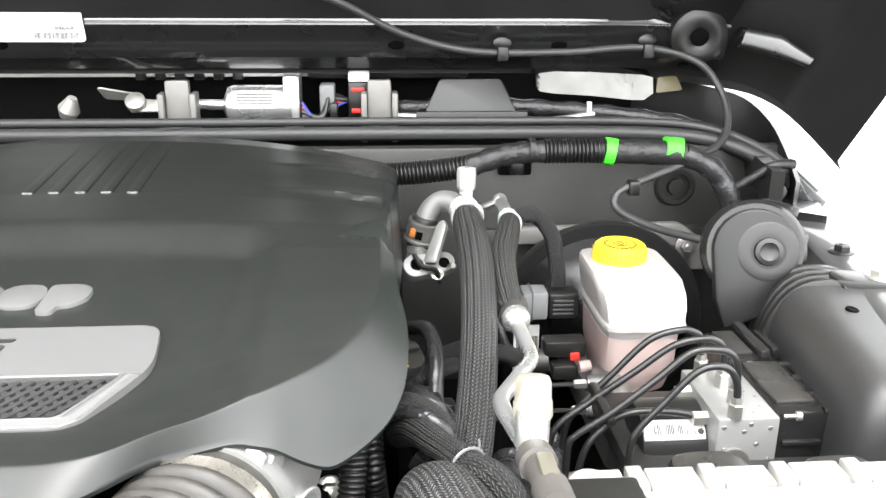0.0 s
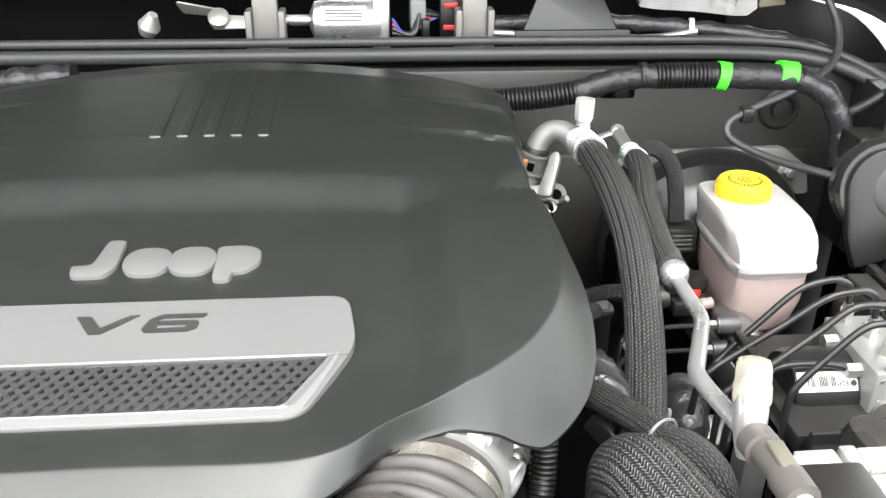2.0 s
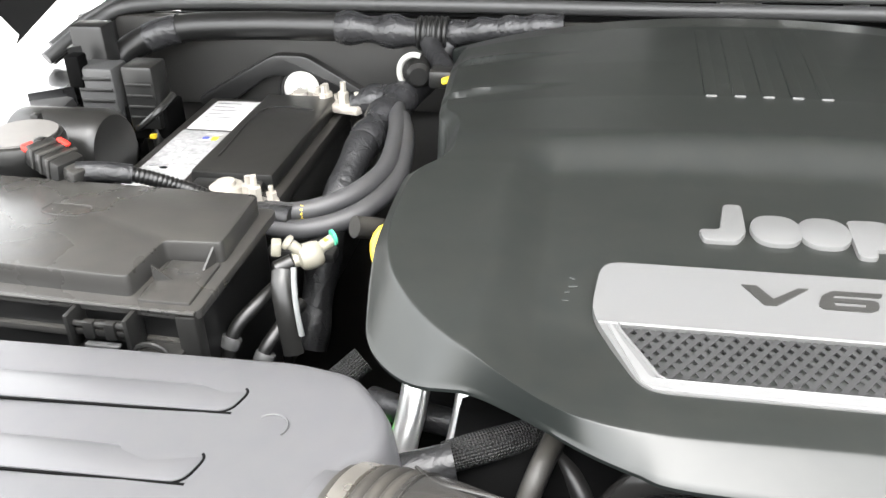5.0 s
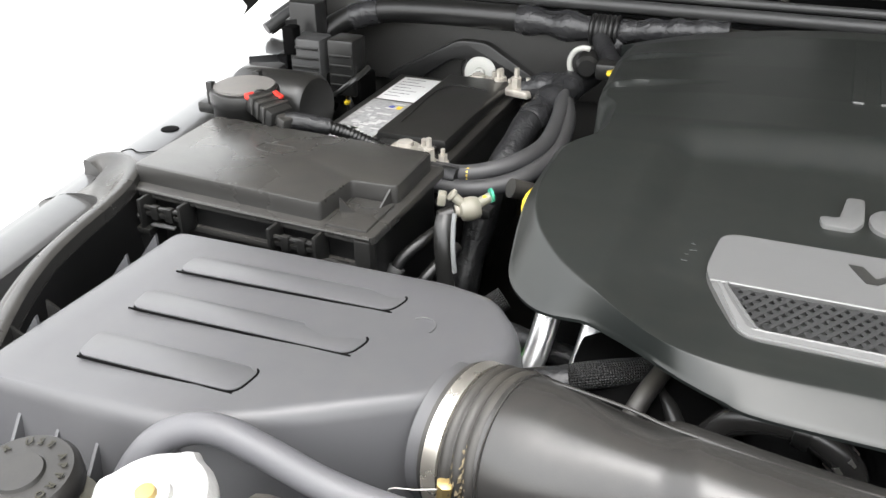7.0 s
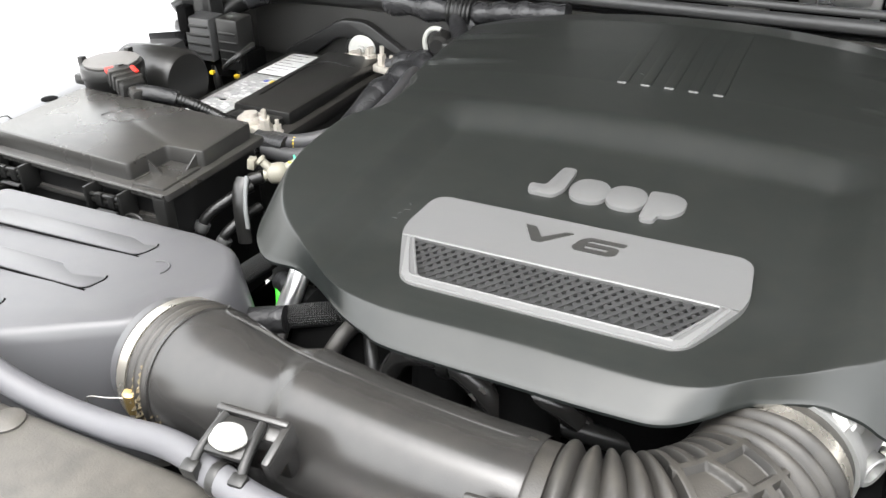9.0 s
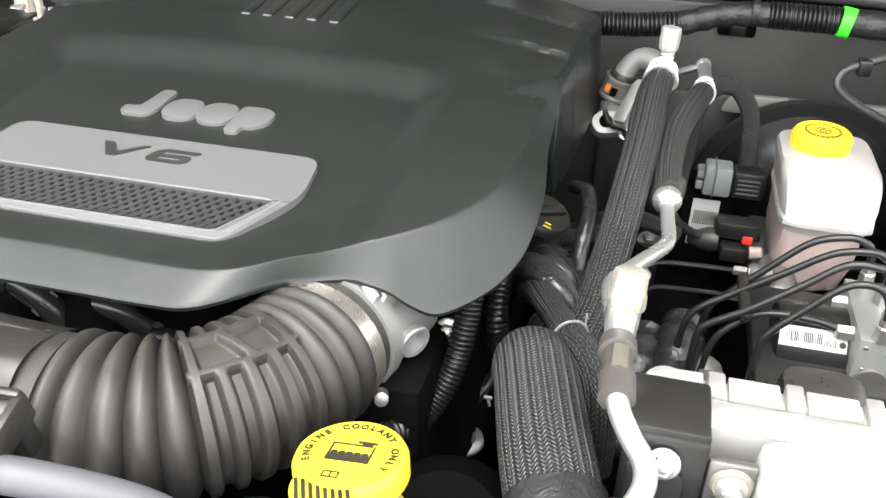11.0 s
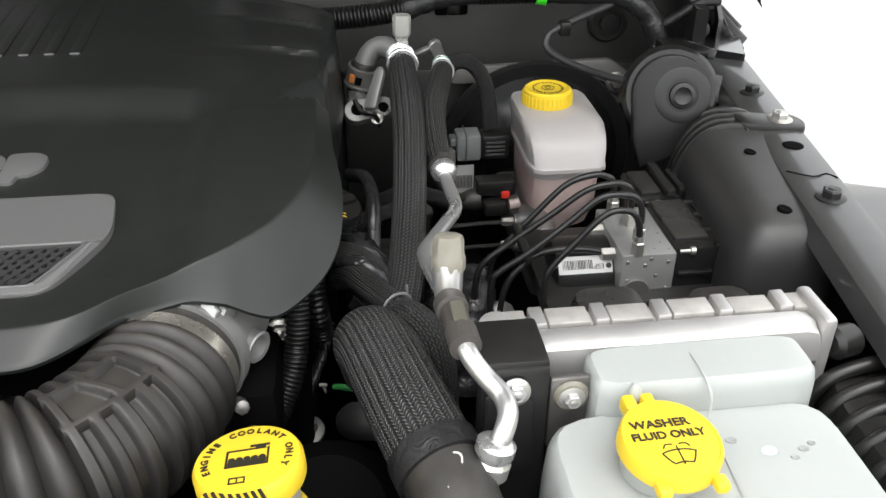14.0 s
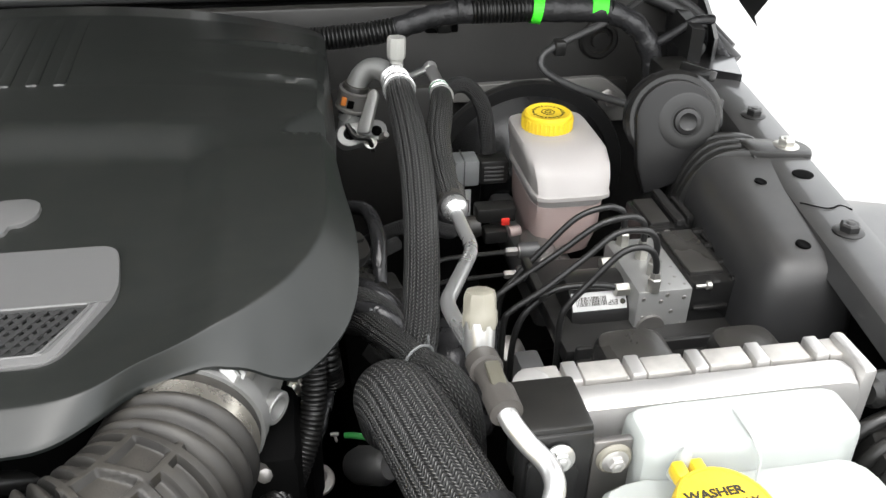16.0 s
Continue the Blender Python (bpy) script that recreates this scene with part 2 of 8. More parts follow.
M_SNORKEL = mat("matt_black_duct_plastic", (0.026, 0.026, 0.0265), 0.42, grain=1200, bump=0.10, vary=0.15, dust=0.06)
M_GRIME = mat("caked_sandy_grime", (0.16, 0.13, 0.08), 0.9, grain=400, bump=0.9, vary=0.5, blotch=200)

# ---- building helpers ----
ORIGIN = {}


def thing(name, at, label, category, group="", kind=""):
    ob = new(name)
    ob.location = at
    ob.empty_display_size = 0.02
    ORIGIN[ob] = Vector(at)
    return tagged(ob, label, category, group, kind)


def part(name, bm, material, parent, label="", smooth=True):
    """Links a bmesh in world metres as one mesh under a thing or a part."""
    me = bpy.data.meshes.new(name)
    base = ORIGIN[parent] if parent else Vector((0, 0, 0))
    bmesh.ops.translate(bm, verts=bm.verts, vec=-base)
    for f in bm.faces:
        f.smooth = smooth
    bm.to_mesh(me)
    bm.free()
    me.materials.append(material)
    if smooth:
        me.set_sharp_from_angle(angle=radians(38))
    ob = new(name, me)
    ob.parent = parent
    ORIGIN[ob] = base
    return tagged(ob, label)


def single(name, bm, material, label, category, at=None, kind="", group="", smooth=True):
    """A thing that is one mesh; its origin lies at the given place."""
    at = Vector(at) if at else Vector((0, 0, 0))
    bmesh.ops.translate(bm, verts=bm.verts, vec=-at)
    ob = part(name, bm, material, None, "", smooth)
    ob.location = at
    ORIGIN[ob] = at
    return tagged(ob, label, category, group, kind)


def curve(points, step=0.004):
    """Catmull-Rom through the points, in even steps."""
    p = [Vector(q) for q in points]
    p = [p[0] * 2 - p[1]] + p + [p[-1] * 2 - p[-2]]
    out = []
    for i in range(1, len(p) - 2):
        a, b, c, d = p[i - 1:i + 3]
        k = max(2, int((c - b).length / step))
        for j in range(k):
            t = j / k
            out.append(0.5 * ((2 * b) + (c - a) * t + (2 * a - 5 * b + 4 * c - d) * t * t + (3 * b - a - 3 * c + d) * t ** 3))
    return out + [p[-2]]


def tube(points, r, seg=16, step=0.004, cap=True, flat=1.0, bm=None, turnwise=None):
    """A tube along a curve; r is a radius or a function of the metres along it. Unrolled coordinates: turn, metres."""
    bm = bm or bmesh.new()
    uvl = bm.loops.layers.uv.verify()
    p = curve(points, step) if len(points) > 2 else curve([points[0], (Vector(points[0]) + Vector(points[1])) / 2, points[1]], step)
    s, rings, up = 0.0, [], None
    for i, q in enumerate(p):
        d = (p[min(i + 1, len(p) - 1)] - p[max(i - 1, 0)]).normalized()
        if up is None:
            up = Vector((0, 0, 1)) if abs(d.z) < 0.9 else Vector((0, 1, 0))
        up = (up - d * up.dot(d)).normalized()
        side = d.cross(up)
        if i:
            s += (q - p[i - 1]).length
        k = (r(s) if callable(r) else r) if turnwise is None else None
        rings.append((s, [bm.verts.new(q + (up * math.cos(2 * math.pi * j / seg) * flat + side * math.sin(2 * math.pi * j / seg)) * (turnwise(s, 2 * math.pi * j / seg) if turnwise else k)) for j in range(seg)]))
    for (s0, a), (s1, b) in zip(rings, rings[1:]):
        for j in range(seg):
            f = bm.faces.new((a[j], a[(j + 1) % seg], b[(j + 1) % seg], b[j]))
            for lp, c in zip(f.loops, ((j / seg, s0), ((j + 1) / seg, s0), ((j + 1) / seg, s1), (j / seg, s1))):
                lp[uvl].uv = c
    if cap:
        bm.faces.new(rings[0][1])
        bm.faces.new(reversed(rings[-1][1]))
    bmesh.ops.recalc_face_normals(bm, faces=bm.faces)
    return bm


def ribs(r, depth, pitch):
    """The radius of a corrugated tube."""
    return lambda s: r + depth * (abs(math.sin(math.pi * s / pitch)) ** 0.6 - 0.5)


def box(lo, hi, bevel=0.003, seg=2, m=None, taper=0.0, bm=None):
    """A bevelled box between two corners; taper narrows its top by that share."""
    own = bmesh.new()
    lo, hi = Vector(lo), Vector(hi)
    c, d = (lo + hi) / 2, hi - lo
    bmesh.ops.create_cube(own, size=1)
    for v in own.verts:
        k = 1 - taper * (v.co.z + 0.5)
        v.co = Vector((v.co.x * d.x * k, v.co.y * d.y * k, v.co.z * d.z))
    if bevel:
        bmesh.ops.bevel(own, geom=own.edges, offset=min(bevel, min(d) * 0.49), segments=seg, affect="EDGES", profile=0.5)
    bmesh.ops.transform(own, verts=own.verts, matrix=Matrix.Translation(c) @ (m or Matrix()))
    return own if bm is None else merge(bm, own)


def merge(bm, other):
    me = bpy.data.meshes.new("scratch")
    other.to_mesh(me)
    other.free()
    bm.from_mesh(me)
    bpy.data.meshes.remove(me)
    return bm


def turned(profile, at, axis=(0, 0, 1), seg=32, bm=None, squash=(1, 1)):
    """A body turned about an axis; the profile holds (radius, height) from the bottom up."""
    own = bmesh.new()
    rings = []
    for r, h in profile:
        if r < 1e-6:
            rings.append([own.verts.new((0, 0, h))])
        else:
            rings.append([own.verts.new((r * squash[0] * math.cos(2 * math.pi * j / seg), r * squash[1] * math.sin(2 * math.pi * j / seg), h)) for j in range(seg)])
    for a, b in zip(rings, rings[1:]):
        for j in range(seg):
            q = [a[j % len(a)], a[(j + 1) % len(a)], b[(j + 1) % len(b)], b[j % len(b)]]
            q = list(dict.fromkeys(q))
            if len(q) > 2:
                own.faces.new(q)
    for ring, flip in ((rings[0], True), (rings[-1], False)):
        if len(ring) > 2:
            own.faces.new(reversed(ring) if flip else ring)
    bmesh.ops.recalc_face_normals(own, faces=own.faces)
    turn = Vector((0, 0, 1)).rotation_difference(Vector(axis).normalized()).to_matrix().to_4x4()
    bmesh.ops.transform(own, verts=own.verts, matrix=Matrix.Translation(at) @ turn)
    return own if bm is None else merge(bm, own)


def loft(rings, closed=True, caps=True, bm=None):
    own = bmesh.new()
    vs = [[own.verts.new(p) for p in ring] for ring in rings]
    n = len(vs[0])
    for a, b in zip(vs, vs[1:]):
        for j in range(n if closed else n - 1):
            own.faces.new((a[j], a[(j + 1) % n], b[(j + 1) % n], b[j]))
    if caps and closed:
        own.faces.new(vs[0])
        own.faces.new(reversed(vs[-1]))
    bmesh.ops.recalc_face_normals(own, faces=own.faces)
    return own if bm is None else merge(bm, own)


def oval(c, ax, ay, p=4.0, n=28):
    """A ring of superellipse points about c, spanned by two half-axes."""
    c, ax, ay = Vector(c), Vector(ax), Vector(ay)
    out = []
    for j in range(n):
        a = 2 * math.pi * j / n
        x, y = math.cos(a), math.sin(a)
        k = (abs(x) ** p + abs(y) ** p) ** (-1 / p)
        out.append(c + ax * x * k + ay * y * k)
    return out


def prism(outline, z0, z1, bevel=0.002, seg=2, m=None, bm=None):
    """A flat outline of (x, y) raised from z0 to z1, its edges rounded."""
    own = bmesh.new()
    f = own.faces.new([own.verts.new((x, y, z0)) for x, y in outline])
    if f.calc_area() and f.normal.z > 0:
        f.normal_flip()
    r = bmesh.ops.extrude_face_region(own, geom=[f])
    bmesh.ops.translate(own, verts=[v for v in r["geom"] if isinstance(v, bmesh.types.BMVert)], vec=(0, 0, z1 - z0))
    bmesh.ops.recalc_face_normals(own, faces=own.faces)
    if bevel:
        top = [e for e in own.edges if all(abs(v.co.z - z1) < 1e-6 for v in e.verts)]
        bmesh.ops.bevel(own, geom=top, offset=bevel, segments=seg, affect="EDGES", profile=0.5)
    if m:
        bmesh.ops.transform(own, verts=own.verts, matrix=m)
    return own if bm is None else merge(bm, own)


def rounded(outline, r=0.006, n=4):
    """The outline with its corners rounded."""
    out, k = [], len(outline)
    for i in range(k):
        a, b, c = (Vector((*outline[j % k], 0)) for j in (i - 1, i, i + 1))
        u, v = (a - b), (c - b)
        d = min(r, u.length * 0.45, v.length * 0.45)
        p, q = b + u.normalized() * d, b + v.normalized() * d
        for j in range(n + 1):
            t = j / n
            w = p * (1 - t) ** 2 + b * 2 * t * (1 - t) + q * t * t
            out.append((w.x, w.y))
    return out


def lettering(text, size, m, depth=0.0006, shear=0.0, wide=1.0, bold=0.0):
    """Raised letters in the built-in font, centred on the pose m."""
    c = bpy.data.curves.new("letters", "FONT")
    c.body, c.size, c.extrude, c.align_x, c.align_y, c.shear, c.offset = text, size, depth, "CENTER", "CENTER", shear, bold
    c.resolution_u = 4
    ob = bpy.data.objects.new("letters", c)
    me = bpy.data.meshes.new_from_object(ob)
    bpy.data.objects.remove(ob)
    bm = bmesh.new()
    bm.from_mesh(me)
    bpy.data.meshes.remove(me)
    bmesh.ops.transform(bm, verts=bm.verts, matrix=m @ Matrix.Diagonal((wide, 1, 1, 1)))
    return bm


def hexbolt(name, at, r, parent=None, axis=(0, 0, 1), material=None, h=None, label="", flange=1.55):
    """A flanged hexagon bolt head as a part, or as a thing where it has no parent."""
    h = h or r * 1.1
    bm = turned([(r * flange, 0), (r * flange, r * 0.22), (r * flange * 0.85, r * 0.35), (0, r * 0.35)], at, axis, 20)
    turned([(r, 0), (r, h * 0.86), (r * 0.82, h), (0, h)], at, axis, 6, bm)
    turned([(r * 0.5, h), (r * 0.42, h * 1.05), (0, h * 1.05)], at, axis, 12, bm)
    return part(name, bm, material or M_ZINC, parent, label, smooth=True)


def _moved(b, m):
    bmesh.ops.transform(b, verts=b.verts, matrix=m)
    return b


def smooth_step(a, b, x):
    t = np.clip((x - a) / (b - a), 0, 1)
    return t * t * (3 - 2 * t)

# ---- the lot and the car's body ----
bm = bmesh.new()
bmesh.ops.create_grid(bm, x_segments=40, y_segments=40, size=150)
single("ground", bm, M_GROUND, "pale sunlit concrete lot around the car", "ground", kind="structure")

body = thing("car_body", (0, 1.1, 0.0), "black painted car body around the open engine bay", "car body")
# firewall with a shallow pressed field
bm = box((-0.80, 1.065, 0.70), (0.80, 1.085, 1.268), 0.004)
box((-0.70, 1.050, 1.16), (-0.02, 1.066, 1.25), 0.006, bm=bm)
box((0.30, 1.052, 0.80), (0.70, 1.066, 1.165), 0.008, bm=bm)
part("firewall", bm, M_FIRE, body, "dusty dark firewall panel")
# underbody and inner fenders: the bay's deep shade is put into their colour
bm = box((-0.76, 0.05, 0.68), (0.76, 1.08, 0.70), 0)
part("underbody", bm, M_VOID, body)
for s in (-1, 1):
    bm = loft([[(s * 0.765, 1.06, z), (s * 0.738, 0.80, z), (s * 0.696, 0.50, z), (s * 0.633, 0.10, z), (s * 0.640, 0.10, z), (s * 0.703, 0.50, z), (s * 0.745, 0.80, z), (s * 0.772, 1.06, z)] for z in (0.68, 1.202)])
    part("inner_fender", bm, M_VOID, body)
    # top flange that carries the bolts, then the outer skin rolling down to the wheel arch
    rows = []
    for y in np.linspace(0.05, 1.03, 30):
        xi = 0.679 + 0.158 * (y - 0.556)
        xo = xi + 0.046
        arch = 0.30 * float(smooth_step(1.00, 0.94, y))
        rows.append([(s * (xi - 0.004), y, 1.190), (s * xi, y, 1.2085), (s * (xi + 0.006), y, 1.2115), (s * (xo - 0.008), y, 1.2135), (s * xo, y, 1.212), (s * (xo + 0.006), y, 1.204),
                     (s * (xo + 0.010), y, 1.185), (s * (xo + 0.016), y, 1.06), (s * (xo + 0.026 + 0.1 * arch), y, 1.03), (s * (xo + 0.030 + arch * 0.5), y, 1.02), (s * (xo + 0.034 + arch), y, 1.0), (s * (xo + 0.040 + arch), y, 0.97), (s * (xo + 0.042 + arch), y, 0.70)])
    bm = loft(rows, closed=False, caps=False)
    part("fender", bm, M_FLANGE, body, "black fender with a bolted top flange")
    for x, y in ((0.7045, 0.562), (0.7425, 0.805)):
        hexbolt("fender_bolt", (s * x, y, 1.2115), 0.0085, body, material=M_SATIN)
    for x, y, r in ((0.722, 0.666, 0.0105),):
        part("fender_hole", turned([(r, 0), (r * 0.9, 0.0006), (r * 0.8, 0.0008), (0, 0.0006)], (s * x, y, 1.2128), seg=20), M_VOID, body, "dark drilled hole")
    # raised seam that curls across the flange
    part("fender_seam", tube([(s * 0.690, 0.615, 1.2125), (s * 0.708, 0.600, 1.2135), (s * 0.722, 0.604, 1.2135), (s * 0.729, 0.596, 1.2130)], 0.0007, 6), M_VOID, body)
    # corner of the cowl side above the fender
    bm = loft([[(s * 0.735, 0.93, z), (s * 0.775, 0.90, z), (s * 0.80, 0.98, z), (s * 0.79, 1.25, z), (s * 0.74, 1.25, z)] for z in (1.05, 1.222)])
    part("cowl_side", bm, M_PAINT, body)
    part("cowl_side_wall", loft([[(s * 0.730, 0.955, z), (s * 0.742, 0.945, z), (s * 0.775, 1.12, z), (s * 0.755, 1.12, z)] for z in (1.10, 1.262)]), M_SATIN, body)
# front crossmember that closes the bay under the camera
bm = box((-0.62, 0.02, 0.95), (0.62, 0.10, 1.10), 0.01)
part("front_crossmember", bm, M_SATIN, body)
bm = box((-0.62, 0.02, 0.30), (0.62, 0.05, 1.0), 0.01)
part("front_panel", bm, M_SATIN, body)
for s in (-1, 1):
    for y in (0.55, 2.9):
        part("tyre", turned([(0.20, 0), (0.36, 0.01), (0.40, 0.04), (0.40, 0.20), (0.36, 0.23), (0.20, 0.24)], (s * 0.68, y, 0.40), (s, 0, 0), 40), M_RUBBER, body)
# the closed body behind the bay
bm = loft([[(-0.80, y, 0.45), (0.80, y, 0.45), (0.82, y, 0.80), (0.80, y, 1.20), (-0.80, y, 1.20), (-0.82, y, 0.80)] for y in (1.42, 1.50, 3.35, 3.42)])
part("body_tub", bm, M_PAINT, body)
cabin = [[(-w, y0 + (y1 - y0) * 0, z), (w, y0, z), (w, y1, z), (-w, y1, z)] for z, w, y0, y1 in ((1.195, 0.78, 1.46, 3.40), (1.50, 0.72, 1.62, 3.36), (1.80, 0.66, 1.80, 3.30), (1.84, 0.62, 1.88, 3.24))]
part("cabin", loft(cabin), M_PAINT, body)
# cowl channel behind the seal; the hood's shade is put into its near-black colour
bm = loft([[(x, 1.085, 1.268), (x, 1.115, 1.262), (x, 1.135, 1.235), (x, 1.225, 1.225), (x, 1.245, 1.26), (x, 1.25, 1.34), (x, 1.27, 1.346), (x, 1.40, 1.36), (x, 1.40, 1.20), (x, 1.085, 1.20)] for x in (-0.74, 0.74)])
part("cowl_channel", bm, M_VOID, body, "cowl channel below the windscreen, near-black for its shade")
bm = box((-0.70, 1.226, 1.335), (0.36, 1.246, 1.352), 0.002)
part("cowl_lip", bm, mat("chrome_bright_lip", (0.75, 0.75, 0.75), 0.25, metal=0.2), body, "bright lip along the cowl panel")
for i in range(6):
    x = 0.0 - 0.012 + i * 0.026 - 0.04
    part("cowl_tab", box((x, 1.218, 1.332), (x + 0.013, 1.250, 1.356), 0.001), M_BLACK, body)
bm = box((0.18, 1.20, 1.335), (0.40, 1.26, 1.368), 0.006)
part("cowl_end_cap", bm, M_SATIN, body)
# trapezoid hinge bracket
bm = prism(rounded([(-0.066, 0), (0.066, 0), (0.040, 0.058), (-0.040, 0.058)], 0.006), 0, 0.006, 0.0015, m=pose(0.395, 1.118, 1.288, 68, 0, 0))
prism(rounded([(-0.072, -0.004), (0.072, -0.004), (0.072, 0.004), (-0.072, 0.004)], 0.002), 0, 0.02, 0.001, m=pose(0.395, 1.108, 1.286, 0, 0, 0), bm=bm)
part("cowl_bracket", bm, M_SATIN, body, "black pressed bracket with two bolts")
for x in (0.374, 0.414):
    hexbolt("bracket_bolt", (x, 1.133, 1.318), 0.006, body, axis=(0, -0.93, 0.37), material=M_SATIN, flange=1.7)
# glossy bent cover plate and the wiring behind the seal
bm = loft([[(x, 1.150, z0), (x, 1.151 + (z1 - z0) * 0.30, z1), (x, 1.185, z1 + 0.006), (x, 1.188, z0)] for x, z0, z1 in ((0.484, 1.332, 1.344), (0.490, 1.325, 1.348), (0.51, 1.322, 1.350), (0.56, 1.319, 1.349), (0.615, 1.313, 1.346), (0.632, 1.313, 1.345), (0.644, 1.322, 1.342))])
part("cowl_plate", bm, mat("bright_lacquered_plate", (0.085, 0.084, 0.080), 0.16, metal=0.95, vary=0.6, blotch=22, grain=60, bump=0.9), body, "bright glossy bent plate")
part("cowl_plate_edge", prism(rounded([(0.652, -0.012), (0.690, -0.008), (0.682, 0.012), (0.656, 0.010)], 0.004), 0, 0.004, 0.001, m=pose(0, 1.172, 1.330, 70, 0, 0)), mat("beige_primer", (0.11, 0.095, 0.055), 0.5), body, "beige primed flange")
# outer wall of the cowl, curving round to the fender
RAIL = [(0.64, 1.235, 1.334), (0.701, 1.200, 1.330), (0.731, 1.168, 1.327), (0.770, 1.147, 1.315), (0.789, 1.10, 1.290), (0.776, 1.012, 1.262), (0.756, 0.945, 1.250)]
bm = loft([[(x, y, z), (x + 0.010, y + 0.010, z - 0.002), (x + 0.010, y + 0.010, 1.15), (x, y, 1.15)] for x, y, z in curve(RAIL, 0.012)])
part("cowl_outer_wall", bm, M_SATIN, body, "black cowl wall curving to the fender")

# rubber seal along the firewall, two lips
seal = thing("weather_seal", (0, 1.09, 1.268), "black rubber weather seal along the firewall edge", "seal")
path = [(-0.80, 0.985, 1.235), (-0.765, 1.04, 1.262), (-0.70, 1.078, 1.280), (-0.4, 1.085, 1.283), (0, 1.085, 1.283), (0.4, 1.085, 1.283), (0.62, 1.083, 1.281), (0.71, 1.065, 1.272), (0.765, 1.02, 1.25), (0.80, 0.965, 1.215)]
part("seal_bulb", tube(path, 0.0085, 14, 0.01), M_SEAL, seal)
part("seal_lip", tube([(x, y + 0.016, z + 0.012) for x, y, z in path], 0.0055, 10, 0.01), M_SEAL, seal)
part("seal_base", tube([(x, y + 0.008, z - 0.004) for x, y, z in path], 0.0075, 10, 0.01), M_RUBBER, seal)

# the raised hood
hood = thing("hood", (0, 1.17, 1.345), "raised black hood, seen from its glossy underside", "hood")
lean = Vector((0, -0.616, 0.788))
SIDE = [(0.60, 1.185, 1.343), (0.709, 1.172, 1.331), (0.744, 1.162, 1.327), (0.773, 1.142, 1.322), (0.795, 1.118, 1.312), (0.807, 1.09, 1.301), (0.812, 1.03, 1.283), (0.811, 0.95, 1.261)]
EDGE = curve([(-x, y, z) for x, y, z in reversed(SIDE)] + [(-0.3, 1.185, 1.345), (0, 1.185, 1.345), (0.3, 1.185, 1.345)] + SIDE, 0.02)
rows = []
for v in (0.0, 0.012, 0.2, 0.6, 1.22):
    rows.append([p + lean * v + Vector((p.x * 0.10 * min(v, 0.3), 0.02 if 0 < v < 0.1 else 0.03 * (v > 0), 0)) for p in EDGE])
rows = rows + [[p + Vector((0, 0.02, 0.008)) for p in r] for r in reversed(rows)]
part("hood_skin", loft([[r[i] for r in rows] for i in range(len(EDGE))]), M_UNDERHOOD, hood)
# inner frame: a dark flange that faces down, and a narrow face above it that catches the light
frame_rows = []
for x in list(np.linspace(-0.73, -0.50, 10)) + list(np.linspace(-0.40, 0.40, 9)) + list(np.linspace(0.50, 0.73, 10)):
    k = float(smooth_step(0.655, 0.56, abs(x)))
    b = 0.03 * float(smooth_step(0.60, 0.73, abs(x)))
    frame_rows.append([(x, y - b, z) for y, z in ((1.205, 1.350), (1.182, 1.352), (1.172, 1.3665), (1.168, 1.3680), (1.150, 1.4105), (1.1512, 1.4130), (1.1514 + 0.001 * k, 1.4130 + 0.0022 * k), (1.1514 + 0.0160 * k, 1.4131 + 0.0400 * k), (1.1516 + 0.0165 * k, 1.4136 + 0.0412 * k), (1.1560 + 0.012 * k, 1.4146 + 0.0416 * k), (1.085, 1.47 + 0.02 * k), (1.11, 1.50), (1.22, 1.40))])
part("hood_frame", loft(frame_rows), M_PAINT, hood, "glossy black inner hood frame")
# added thin sheet: same paint made lighter and shinier to strengthen the sky's sheen
face = [[(x, y - 0.0012, z) for x, y, z in r[6:8]] + [(x, y + 0.0010, z) for x, y, z in r[7:5:-1]] for r in frame_rows[6:-6]]
part("frame_face", loft(face), mat("black_paint_sky_sheen", (0.020, 0.020, 0.0215), 0.22, coat=1.0, spec=1.0, grain=500, bump=0.01, vary=0.1), hood, "added sheet with the paint's sky sheen strengthened")
for s in (-1, 1):
    bm = turned([(0.036, -0.03), (0.037, 0), (0.036, 0.008), (0.030, 0.013), (0.022, 0.014), (0.014, 0.011), (0.012, 0.010), (0.010, 0.002), (0, 0.001)], (s * 0.690, 1.128, 1.400), (-0.12 * s, -0.93, -0.18), 32)
    part("hood_boss", bm, M_SATIN, hood, "round pressed boss with a hole")
    part("hood_hole", turned([(0.0115, 0), (0.010, 0.001), (0, 0.0012)], (s * 0.6885, 1.1172, 1.3982), (-0.12 * s, -0.93, -0.18), 20), M_VOID, hood)
    part("hood_rib", loft([oval((s * 0.735, 1.105, 1.400), (0.004, 0, 0.012), (0, 0.015, 0)), oval((s * 0.77, 1.075, 1.392), (0.004, 0, 0.013), (0, 0.015, 0)), oval((s * 0.805, 1.06, 1.375), (0.004, 0, 0.006), (0, 0.015, 0))]), M_PAINT, hood)
for x in (0.30, 0.515, -0.2):
    part("hood_hole", turned([(0.011, 0), (0.009, 0.001), (0, 0.0005)], (x, 1.1605, 1.384), (0, -0.92, -0.39), 18, squash=(1, 0.6)), M_VOID, hood)
STICKER = pose(-0.163, 1.1480, 1.4115, 90, 0, 0)
bm = prism(rounded([(-0.075, -0.0225), (0.075, -0.0225), (0.071, 0.0225), (-0.075, 0.0225)], 0.006), 0, 0.0006, 0.0002, m=STICKER)
label = part("sticker", bm, M_LABEL, hood, "white paper sticker with a bar code")
bm = bmesh.new()
rng = random.Random(4)
